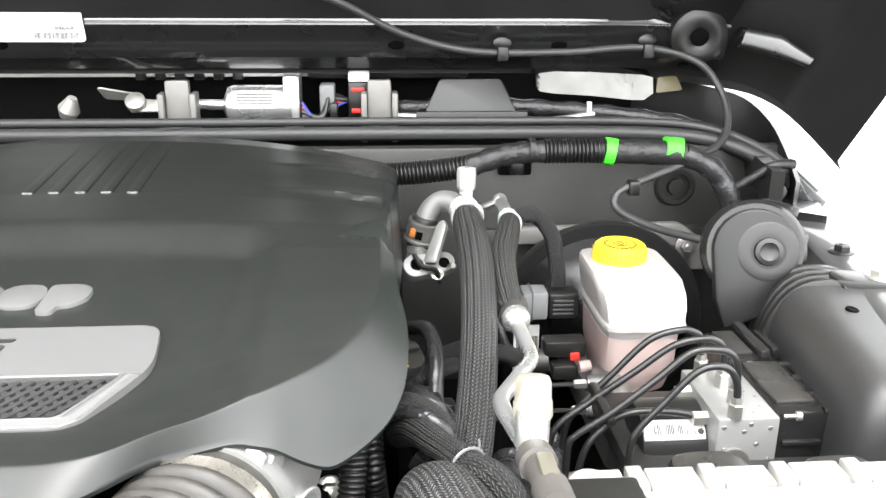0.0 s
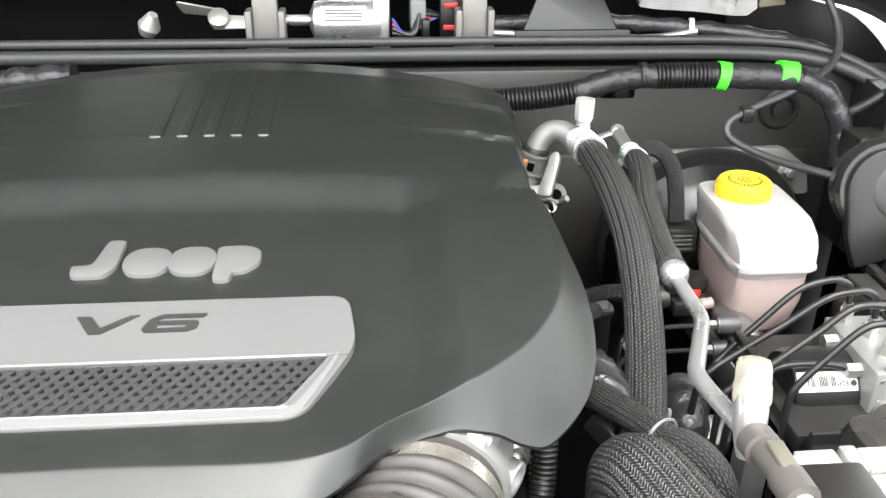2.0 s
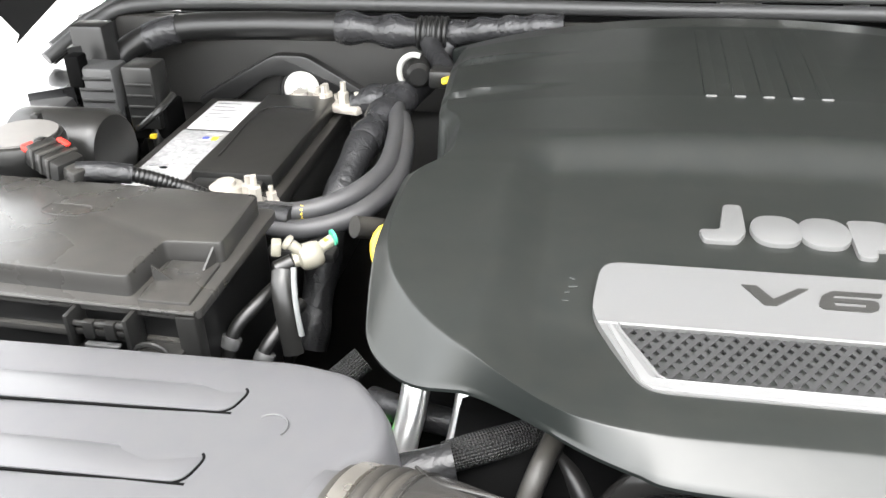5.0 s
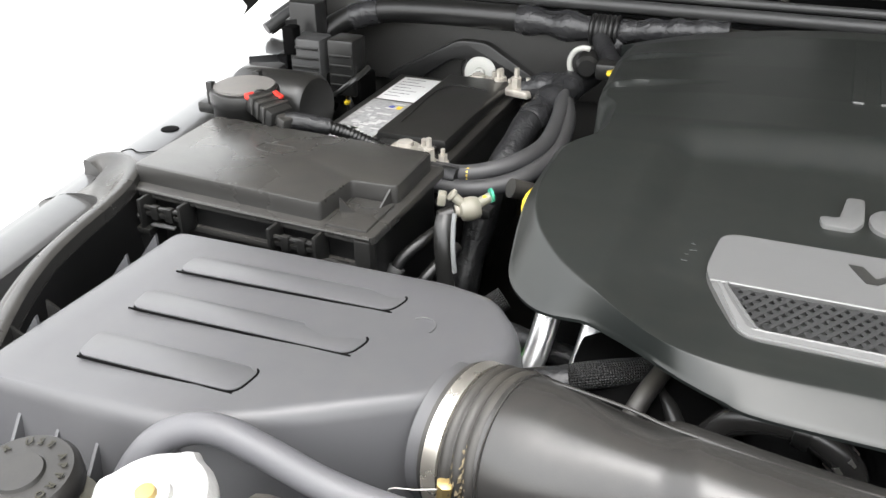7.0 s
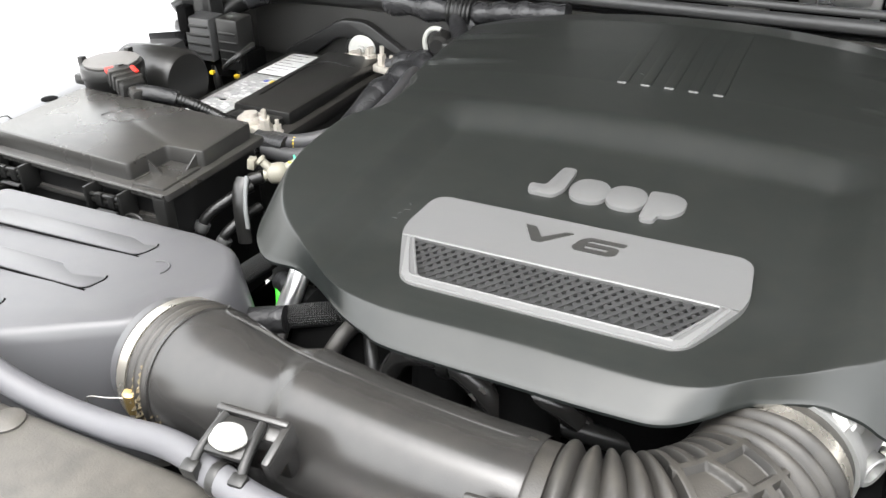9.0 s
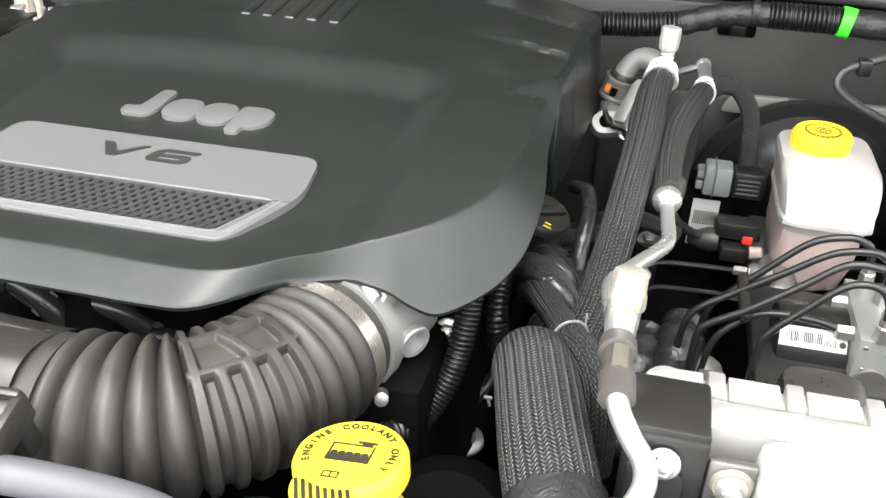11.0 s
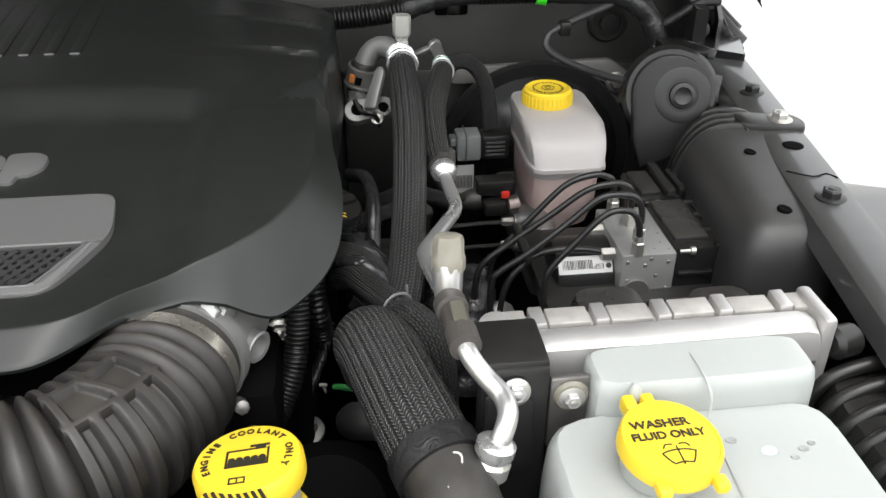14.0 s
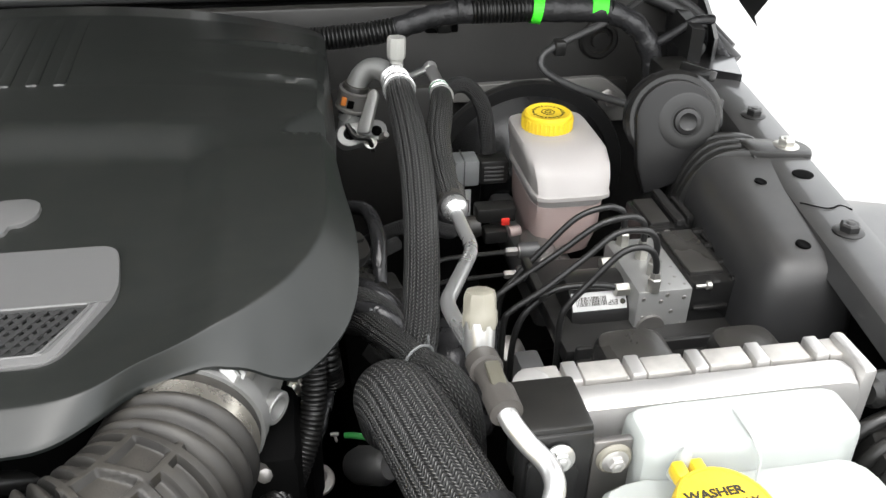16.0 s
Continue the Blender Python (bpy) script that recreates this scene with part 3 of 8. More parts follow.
for i in range(40):
    x = 0.012 + i * 0.00135
    box((x, -0.0185, 0.0006), (x + rng.choice((0.0004, 0.0008)), -0.0105, 0.0009), 0, bm=bm)
for y in (-0.0085, -0.0150, 0.004):
    box((-0.060, y, 0.0006), (0.006, y + 0.0006, 0.0009), 0, bm=bm)
bmesh.ops.transform(bm, verts=bm.verts, matrix=STICKER)
part("bar_code", bm, M_STEELP, label, smooth=False)
part("part_number", lettering("846AA", 0.0085, STICKER @ pose(0.050, -0.0055, 0.0008)), M_STEELP, label, smooth=False)

# washer line looping from the hood to the fender
line = thing("washer_hose", (0.6, 1.12, 1.39), "thin black washer hose clipped along the hood edge", "hose")
part("tubing", tube([(0.15, 1.08, 1.47), (0.23, 1.11, 1.44), (0.31, 1.135, 1.400), (0.40, 1.143, 1.378), (0.52, 1.143, 1.377), (0.62, 1.14, 1.383), (0.684, 1.115, 1.369), (0.714, 1.100, 1.337), (0.718, 1.070, 1.300), (0.697, 1.040, 1.275), (0.640, 1.000, 1.260), (0.573, 0.975, 1.242), (0.550, 0.968, 1.229), (0.553, 0.955, 1.215), (0.585, 0.920, 1.205), (0.625, 0.870, 1.205), (0.66, 0.845, 1.20)], 0.0046, 10), M_SEAL, line)
for x, y, z in ((0.437, 1.143, 1.380), (0.628, 1.140, 1.384)):
    bm = turned([(0.013, 0), (0.012, 0.004), (0.006, 0.006), (0, 0.006)], (x, y + 0.006, z + 0.008), (0, -1, 0), 20, squash=(1, 0.6))
    box((x - 0.007, y - 0.010, z - 0.014), (x + 0.007, y + 0.004, z + 0.004), 0.002, bm=bm)
    part("hose_clip", bm, M_BLACK, line)
part("hose_clip", box((0.566, 0.966, 1.229), (0.580, 0.984, 1.247), 0.003), M_BLACK, line)

# wiper mechanism in the cowl
wiper = thing("wiper_motor", (0.11, 1.18, 1.23), "silver wiper motor with a printed label, in the cowl", "motor")
part("motor_can", turned([(0.024, 0), (0.026, 0.004), (0.027, 0.075), (0.024, 0.084), (0.010, 0.09), (0, 0.09)], (0.16, 1.185, 1.303), (-1, 0, 0), 32), M_ALU_BRIGHT, wiper)
part("gear_housing", box((0.150, 1.165, 1.262), (0.172, 1.21, 1.344), 0.004), M_ALU, wiper)
part("motor_label", loft([[(x, 1.185 - 0.0278 * math.cos(a), 1.303 + 0.0278 * math.sin(a)) for x in (0.085, 0.142)] for a in np.linspace(0.0, 0.9, 8)], closed=False, caps=False), M_LABEL, wiper)
bm = bmesh.new()
for a in (0.2, 0.35, 0.5, 0.65):
    box((0.09, 1.185 - 0.0283 * math.cos(a), 1.303 + 0.0283 * math.sin(a)), (0.137, 1.1855 - 0.0283 * math.cos(a), 1.3042 + 0.0283 * math.sin(a)), 0, bm=bm)
part("label_print", bm, M_INK, wiper, smooth=False)
part("motor_shaft", turned([(0.007, 0), (0.007, 0.05)], (0.08, 1.19, 1.303), (-1, 0, 0), 14), M_ALU_BRIGHT, wiper)
link = thing("wiper_linkage", (-0.03, 1.19, 1.23), "steel wiper linkage arms on a round pivot", "linkage")
bm = prism(rounded([(-0.010, -0.006), (0.062, -0.011), (0.062, 0.011), (-0.010, 0.006)], 0.005), 0, 0.003, 0.001, m=pose(-0.045, 1.178, 1.315, 50, 0, 148))
part("link_arm", bm, M_SHAFT, link)
bm = prism(rounded([(-0.008, -0.010), (0.05, -0.008), (0.05, 0.008), (-0.008, 0.010)], 0.005), 0, 0.003, 0.001, m=pose(-0.042, 1.174, 1.304, 50, 0, -4))
part("link_arm", bm, M_SHAFT, link)
part("pivot", turned([(0.013, 0), (0.013, 0.007), (0.010, 0.009), (0, 0.009)], (-0.042, 1.172, 1.308), (0, -0.7, 0.7), 24), M_SHAFT, link)
part("crank", turned([(0.010, 0), (0.014, 0.012), (0.006, 0.03), (0, 0.03)], (-0.135, 1.18, 1.29), (0.4, -0.3, 0.8), 18), M_SHAFT, link)
for x in (0.019, 0.277):
    sup = thing("cowl_support", (x, 1.16, 1.225), "grey plastic cowl support post", "bracket", group="cowl supports")
    bm = box((x - 0.017, 1.138, 1.262), (x + 0.017, 1.150, 1.342), 0.003, taper=0.1)
    part("post", bm, M_BRACE, sup)
    for k in (-1, 1):
        part("post_rib", box((x + k * 0.020 - 0.004, 1.130, 1.262), (x + k * 0.020 + 0.004, 1.158, 1.326), 0.002), M_BRACE, sup)
fuse = thing("cowl_fuse_holder", (0.25, 1.178, 1.225), "black fuse holder with red clips", "fuse holder")
part("holder", box((0.236, 1.166, 1.285), (0.264, 1.19, 1.335), 0.002), M_BLACK, fuse)
part("cap", box((0.236, 1.164, 1.336), (0.264, 1.19, 1.348), 0.002), M_LABEL, fuse)
for z in (1.298, 1.326):
    part("red_clip", box((0.240, 1.162, z - 0.003), (0.258, 1.167, z + 0.003), 0.001), M_RED, fuse)
wires = thing("cowl_wires", (0.2, 1.18, 1.225), "coloured wires and connectors in the cowl", "wires")
for k, (mt, r) in enumerate(((M_BLUE, 0.002), (M_RED, 0.0016), (M_BLACK, 0.0035), (M_BLACK, 0.003))):
    part("wire", tube([(0.175, 1.16, 1.31 - k * 0.006), (0.19 + k * 0.004, 1.155, 1.292), (0.212, 1.17, 1.300 + k * 0.006), (0.236, 1.178, 1.31)], r, 8), mt, wires)
part("connector", box((0.198, 1.165, 1.295), (0.218, 1.195, 1.332), 0.003), M_GREY, wires)
part("connector", box((0.212, 1.150, 1.285), (0.222, 1.17, 1.31), 0.003), M_BLACK, wires)
har = thing("cowl_harness", (0.55, 1.14, 1.28), "wrapped grey wiring harness behind the seal", "wiring harness")
part("harness", tube([(0.30, 1.17, 1.30), (0.40, 1.165, 1.305), (0.50, 1.150, 1.303), (0.56, 1.138, 1.300), (0.62, 1.125, 1.295), (0.69, 1.10, 1.285), (0.745, 1.06, 1.262), (0.775, 1.0, 1.235), (0.79, 0.955, 1.205)], lambda s: 0.0105 + 0.0012 * math.sin(s * 140), 12), M_TAPE_SHINY, har)
part("harness", tube([(0.28, 1.15, 1.295), (0.40, 1.14, 1.290), (0.5, 1.13, 1.29), (0.56, 1.13, 1.298)], 0.005, 10), M_ALU, har)
part("tie", turned([(0.013, 0), (0.013, 0.006), (0, 0.006)], (0.552, 1.139, 1.300), (1, -0.2, 0), 16), M_LABEL, har)

# ---- engine ----
CX, CY = 0.0, 0.80
# lower edge (x, y), how far it hangs below the crease, and the crease (x, y), station by station
RIGHT = [(0.0, 0.379, 0.0130, 0.0, 0.403), (0.076, 0.379, 0.0130, 0.076, 0.401), (0.105, 0.382, 0.0125, 0.107, 0.403), (0.1270, 0.398, 0.0118, 0.1275, 0.4095), (0.139, 0.413, 0.0128, 0.139, 0.4200), (0.1506, 0.4245, 0.0140, 0.151, 0.4300), (0.168, 0.4350, 0.0160, 0.168, 0.4410), (0.1857, 0.4395, 0.0175, 0.186, 0.4490),
         (0.199, 0.4400, 0.0215, 0.200, 0.4565), (0.2121, 0.4410, 0.0265, 0.2105, 0.4640), (0.226, 0.4430, 0.0370, 0.2205, 0.4720), (0.2415, 0.4476, 0.0457, 0.230, 0.4800), (0.256, 0.460, 0.0465, 0.2405, 0.4915), (0.2695, 0.4765, 0.0458, 0.2505, 0.506), (0.279, 0.493, 0.0435, 0.2580, 0.520), (0.287, 0.517, 0.0388, 0.2650, 0.537), (0.2905, 0.545, 0.0306, 0.2690, 0.556), (0.2905, 0.572, 0.0246, 0.2715, 0.576)]
REAR = [(0.2885, 0.592, 0.020, 0.2730, 0.594), (0.2855, 0.615, 0.015, 0.2735, 0.615), (0.284, 0.645, 0.0125, 0.2735, 0.645), (0.283, 0.675, 0.012, 0.2735, 0.675), (0.2815, 0.695, 0.013, 0.2735, 0.695), (0.2800, 0.715, 0.013, 0.2735, 0.715), (0.2788, 0.742, 0.009, 0.2740, 0.742), (0.281, 0.780, 0.006, 0.2760, 0.780), (0.285, 0.830, 0.006, 0.2790, 0.830), (0.289, 0.885, 0.006, 0.2820, 0.885)]
BACK = [(0.293, 0.965, 0.006, 0.286, 0.960), (0.284, 0.994, 0.007, 0.277, 0.983), (0.232, 0.998, 0.007, 0.230, 0.988), (0.140, 1.0, 0.007, 0.140, 0.990)]
LEFT = [(-0.081, 0.381, 0.0130, -0.080, 0.4015), (-0.105, 0.388, 0.0125, -0.108, 0.4030), (-0.128, 0.398, 0.0120, -0.1275, 0.4060), (-0.149, 0.413, 0.0140, -0.147, 0.4130), (-0.176, 0.431, 0.0165, -0.1700, 0.4290), (-0.198, 0.441, 0.0195, -0.1930, 0.4450), (-0.2260, 0.446, 0.0255, -0.2130, 0.4600),
        (-0.2440, 0.457, 0.0305, -0.2300, 0.4750), (-0.2600, 0.473, 0.0325, -0.2430, 0.4910), (-0.2690, 0.489, 0.0320, -0.2530, 0.5060), (-0.2730, 0.507, 0.0270, -0.2600, 0.5200), (-0.2760, 0.532, 0.0170, -0.2660, 0.5380), (-0.2775, 0.556, 0.0100, -0.2695, 0.5580), (-0.2775, 0.595, 0.0085, -0.2705, 0.5950), (-0.2775, 0.635, 0.0085, -0.2695, 0.6320), (-0.2760, 0.652, 0.0095, -0.2640, 0.6500), (-0.2660, 0.659, 0.0140, -0.2540, 0.6620), (-0.2590, 0.665, 0.0170, -0.2480, 0.6740), (-0.2570, 0.690, 0.0180, -0.2460, 0.6950), (-0.2600, 0.735, 0.0170, -0.2500, 0.7380), (-0.2650, 0.760, 0.0120, -0.2580, 0.7620)]
STATIONS = RIGHT + REAR + BACK + [(0.0, 1.0, 0.007, 0.0, 0.990)] + [(-a + 0.009, b, c, -d + 0.009, e) for a, b, c, d, e in reversed(BACK[:2])] + [(-a + 0.006, b, c, -d + 0.006, e) for a, b, c, d, e in reversed(REAR[7:])] + LEFT[::-1]


def closed_curve(stations, step):
    """Catmull-Rom round the closed list, with the same parameter for outline and crease."""
    p = np.array(stations)
    n, out = len(p), []
    for i in range(n):
        a, b, c, d = p[i - 1], p[i], p[(i + 1) % n], p[(i + 2) % n]
        k = max(3, int(np.hypot(*(c - b)[:2]) / step))
        for t in np.arange(k) / k:
            out.append(0.5 * (2 * b + (c - a) * t + (2 * a - 5 * b + 4 * c - d) * t * t + (3 * b - a - 3 * c + d) * t ** 3))
    return np.array(out)


def cover_top(x, y):
    """Height of the cover's upper face, without the skirt."""
    z = np.interp(y, [0.36, 0.40, 0.418, 0.45, 0.50, 0.55, 0.60, 0.66, 0.715, 0.787, 0.86, 0.95, 1.0], [1.241, 1.2470, 1.2488, 1.2533, 1.2615, 1.268, 1.273, 1.2785, 1.286, 1.289, 1.296, 1.303, 1.300])
    z = z - (0.024 * smooth_step(0.58, 0.84, y) + 0.012 * smooth_step(0.84, 1.0, y)) * np.abs(x / 0.29) ** 2.2
    def ramp(a, b, v):
        return 0.3 * smooth_step(a, b, v) + 0.7 * np.clip((v - a) / (b - a), 0, 1)
    inner = ramp(0.197, 0.166, np.abs(x) + 0.10 * np.maximum(0, 0.47 - y)) * ramp(0.709 - 0.25 * x * x, 0.674 - 0.25 * x * x, y) * smooth_step(0.403, 0.492, y)
    z = z - (0.0108 + 0.0022 * smooth_step(0.5, 0.62, y)) * inner
    # two pressed creases on each rear shoulder
    for yc, turn_in in ((0.8125, 0.10), (0.890, 0.05)):
        d = y - yc + turn_in * (np.abs(x) - 0.2)
        z = z + 0.0056 * smooth_step(0.15, 0.25, np.abs(x)) * smooth_step(0.292, 0.274, np.abs(x) + 0.010 * (x < 0)) * smooth_step(-0.0040, 0.0030, d) * np.exp(-np.maximum(0, d) / 0.024)
    return z


def scalloped(x, y, z):
    """The thumb groove that runs out over the flank on the bottle side."""
    floor = 1.2613 + 0.95 * (y - 0.742) - 1.65 * (x - 0.2787)
    there = smooth_step(0.687, 0.694, y) * (x > 0.235)
    return z + there * np.minimum(0, floor - z)


cover = thing("engine_cover", (0, 0.68, 1.17), "dark grey moulded plastic engine cover with a silver badge plate", "engine cover")
ring = closed_curve(STATIONS, 0.004)
edge, hang, crease = ring[:, :2], ring[:, 2], ring[:, 3:]
for _ in range(8):
    crease = 0.25 * np.roll(crease, 1, 0) + 0.5 * crease + 0.25 * np.roll(crease, -1, 0)
MID = np.array([CX, CY])
rings = []
for u in np.r_[np.linspace(0.012, 0.84, 66), np.linspace(0.85, 1.0, 30)]:
    p = MID + (crease - MID) * u
    rings.append([tuple(q) for q in np.c_[p, scalloped(p[:, 0], p[:, 1], cover_top(p[:, 0], p[:, 1]))]])
for k in (0.03, 0.07, 0.12, 0.18, 0.26, 0.36, 0.47, 0.58, 0.70, 0.81, 0.91, 1.0):
    p = crease + (edge - crease) * k
    # a straight skirt under a tight crease
    z = cover_top(crease[:, 0], crease[:, 1]) - hang * 1.04 * k * k / (k + 0.04)
    rings.append([tuple(q) for q in np.c_[p, scalloped(p[:, 0], p[:, 1], z)]])
outer = rings[-1]
grow = edge - crease
grow = grow / np.maximum(1e-6, np.hypot(grow[:, 0], grow[:, 1]))[:, None]
wall = 0.050 * smooth_step(0.697, 0.703, edge[:, 1]) + 0.045 * smooth_step(0.70, 0.76, edge[:, 1])
lip = [(x + a * 0.0014, y + b * 0.0014, z - 0.0016) for (x, y, z), (a, b) in zip(outer, grow)]
low = [(x + a * (0.0010 + 0.075 * w), y + b * 0.0010, z - 0.0042 - w) for (x, y, z), (a, b), w in zip(outer, grow, wall)]
inside = [(x + a * (0.075 * w - 0.003), y - b * 0.003, z - 0.0040 - w) for (x, y, z), (a, b), w in zip(outer, grow, wall)]
deep = [(x + a * (0.075 * w - 0.006), y - b * 0.006, z + 0.001 - w) for (x, y, z), (a, b), w in zip(outer, grow, wall)]
bm = loft(rings + [lip, low, inside, deep], caps=False)
c = bm.verts.new((CX, CY, float(cover_top(CX, CY))))
bm.verts.ensure_lookup_table()
n = len(ring)
for j in range(n):
    bm.faces.new((bm.verts[j], bm.verts[(j + 1) % n], c))
bmesh.ops.recalc_face_normals(bm, faces=bm.faces)
part("shell", bm, M_COVER, cover)

for i in range(5):
    x = -0.043 + i * 0.0232
    sec = []
    for t in np.linspace(0, 1, 10):
        y = 0.786 + 0.17 * t
        h = 0.0016 * (1 - t) ** 1.6 + 0.0001
        w = 0.0052
        z = float(cover_top(x, y))
        sec.append([(x - w - 0.001, y, z - 0.003), (x - w, y, z + h * 0.75), (x - w + 0.0015, y, z + h), (x + w - 0.0015, y, z + h), (x + w, y, z + h * 0.75), (x + w + 0.001, y, z - 0.003)])
    part("rib", loft(sec), M_COVER, cover)
    # silver slip on the rib's front end, painting the light it catches
    part("rib_lit_face", box((x - 0.0044, 0.7845, float(cover_top(x, 0.785)) - 0.001), (x + 0.0044, 0.7862, float(cover_top(x, 0.785)) + 0.0016), 0.0005), M_SILVER, cover)

rng = random.Random(21)
for x, y, w in ((-0.1450, 0.533, 0.0016), (-0.1440, 0.525, 0.0024), (-0.1475, 0.519, 0.0014), (-0.1480, 0.511, 0.0020), (-0.030, 0.812, 0.0024)):
    z = float(cover_top(x, y)) + 0.0001
    part("scuff", _moved(box((-w, -0.0008, -0.0004), (w, 0.0008, 0.00015), 0.0002), pose(x, y, z, 0, 0, rng.uniform(-40, 40))), M_SCUFF, cover, "small pale scuff")

# the badge plate follows the tray's floor
PLATE = Matrix.Translation((0, 0.4925, 1.2536)) @ pose(0, 0, 0, 5.6)
outer_line = rounded([(-0.127, 0.055), (0.127, 0.055), (0.1325, 0.004), (0.102, -0.0600), (-0.102, -0.0600), (-0.1325, 0.004)], 0.014, 5)
hole = rounded([(-0.118, -0.006), (0.118, -0.006), (0.092, -0.0505), (-0.092, -0.0505)], 0.006, 4)
bm = bmesh.new()


def holed_plate(outline, cut, z0, z1):
    """A plate with one opening, filled between the two outlines."""
    own = bmesh.new()
    loops = []
    for o in (outline, cut):
        vs = [own.verts.new((x, y, z1)) for x, y in o]
        loops += [own.edges.new((vs[i], vs[(i + 1) % len(vs)])) for i in range(len(vs))]
    bmesh.ops.triangle_fill(own, edges=loops, use_beauty=True)
    if sum(f.normal.z for f in own.faces) < 0:
        bmesh.ops.reverse_faces(own, faces=own.faces)
    r = bmesh.ops.extrude_face_region(own, geom=list(own.faces))
    bmesh.ops.translate(own, verts=[v for v in r["geom"] if isinstance(v, bmesh.types.BMVert)], vec=(0, 0, z0 - z1))
    bmesh.ops.recalc_face_normals(own, faces=own.faces)
    return own


plate_bm = holed_plate(outer_line, hole, -0.004, 0.0015)
bmesh.ops.transform(plate_bm, verts=plate_bm.verts, matrix=PLATE)
plate = part("badge_plate", plate_bm, M_SILVER, cover, "satin silver plate with a mesh window", smooth=False)
rim = [(x * 1.0, y, 0) for x, y in hole] + [(*hole[0], 0)]
bm = tube([PLATE @ Vector((x, y, 0.0014)) for x, y, _ in rim], 0.0012, 6, 0.01)
part("window_rim", bm, M_SILVER, plate)
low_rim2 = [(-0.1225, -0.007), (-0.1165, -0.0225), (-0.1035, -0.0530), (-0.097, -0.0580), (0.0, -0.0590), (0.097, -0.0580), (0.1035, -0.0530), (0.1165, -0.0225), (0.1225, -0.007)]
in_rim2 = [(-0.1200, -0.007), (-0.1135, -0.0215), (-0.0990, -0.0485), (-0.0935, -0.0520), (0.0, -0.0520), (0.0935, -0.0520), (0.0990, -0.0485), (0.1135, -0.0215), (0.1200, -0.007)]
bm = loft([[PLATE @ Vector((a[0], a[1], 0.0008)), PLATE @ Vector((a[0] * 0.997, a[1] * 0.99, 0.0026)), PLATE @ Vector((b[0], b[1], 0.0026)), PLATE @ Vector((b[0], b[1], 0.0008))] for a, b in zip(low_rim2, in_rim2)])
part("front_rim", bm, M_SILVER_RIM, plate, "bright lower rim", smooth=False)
bm = prism([(x * 0.995, y) for x, y in hole], -0.0060, -0.0052, 0, m=PLATE)
part("mesh_backing", bm, M_VOID, plate, smooth=False)
# crossing bars of the mesh, cut to the window
bm = bmesh.new()
dx, dy, w = 0.0082, 0.0108, 0.0016


def clip_to(poly, p, d):
    """The stretch of the line p + t d that lies inside a convex outline."""
    lo_t, hi_t = -1.0, 1.0
    for i in range(len(poly)):
        a, b = Vector(poly[i]), Vector(poly[(i + 1) % len(poly)])
        nrm = Vector((b.y - a.y, a.x - b.x))
        den, num = nrm.dot(d), nrm.dot(a - p)
        if abs(den) < 1e-9:
            if num < 0:
                return None
        elif den > 0:
            hi_t = min(hi_t, num / den)
        else:
            lo_t = max(lo_t, num / den)
    return (lo_t, hi_t) if lo_t < hi_t else None


window = [(0.118, -0.006), (-0.118, -0.006), (-0.0915, -0.0505), (0.0915, -0.0505)]
for s in (-1, 1):
    d = Vector((dx, s * dy)).normalized()
    for k in range(-40, 41):
        p = Vector((k * dx, -0.026))
        t = clip_to(window, p, d)
        if t:
            a, b = p + d * t[0], p + d * t[1]
            q = Vector((-d.y, d.x)) * w
            vs = [PLATE @ Vector((*c, z)) for z in (-0.0035 + 0.0002 * s, -0.0015 + 0.0002 * s) for c in (a - q, a + q, b + q, b - q)]
            v = [bm.verts.new(c) for c in vs]
            for f in ((0, 1, 2, 3), (7, 6, 5, 4), (0, 4, 5, 1), (1, 5, 6, 2), (2, 6, 7, 3), (3, 7, 4, 0)):
                bm.faces.new([v[i] for i in f])
bmesh.ops.recalc_face_normals(bm, faces=bm.faces)
part("mesh", bm, M_MESH, plate, "dark diamond mesh", smooth=False)
V_LINE = [(-0.0195, 0.0092), (-0.0105, 0.0092), (0.0005, -0.0030), (0.0135, 0.0092), (0.0195, 0.0092), (0.0032, -0.0092), (-0.0042, -0.0092)]
bm = prism([(x + 0.22 * y, y) for x, y in V_LINE], 0, 0.0006, 0, m=PLATE @ pose(-0.0250, 0.0305, 0.0016))
SIX = [(-0.0105, 0.0092), (0.0185, 0.0092), (0.0170, 0.0050), (-0.0085, 0.0050), (-0.0100, 0.0022), (0.0130, 0.0022), (0.0160, 0.0005), (0.0165, -0.0060), (0.0120, -0.0092), (-0.0140, -0.0092), (-0.0175, -0.0060), (-0.0160, 0.0040)]
six = holed_plate([(x + 0.22 * y, y) for x, y in rounded(SIX, 0.0018, 4)], [(0.0085, -0.0018), (0.0075, -0.0050), (-0.0090, -0.0050), (-0.0092, -0.0018)], 0.0, 0.0006)
bmesh.ops.transform(six, verts=six.verts, matrix=PLATE @ pose(0.0185, 0.0305, 0.0016))
merge(bm, six)
part("engine_mark", bm, mat("smoked_grey_inlay", (0.028, 0.0275, 0.026), 0.32), plate, "dark inlaid engine mark", smooth=False)
# maker's badge as four plain raised shapes
BADGE = Matrix.Translation((0, 0.600, float(cover_top(0, 0.600)) + 0.0008)) @ pose(0, 0, 0, math.degrees(math.atan2(float(cover_top(0, 0.63) - cover_top(0, 0.57)), 0.06)))


def blob(cx, rx, ry, cy=0.0):
    return [(cx + rx * math.cos(a) * (abs(math.cos(a)) ** -0.25 if abs(math.cos(a)) > 0.05 else 1) * 0.95, cy + ry * math.sin(a)) for a in np.linspace(0, 2 * math.pi, 29)[:-1]]


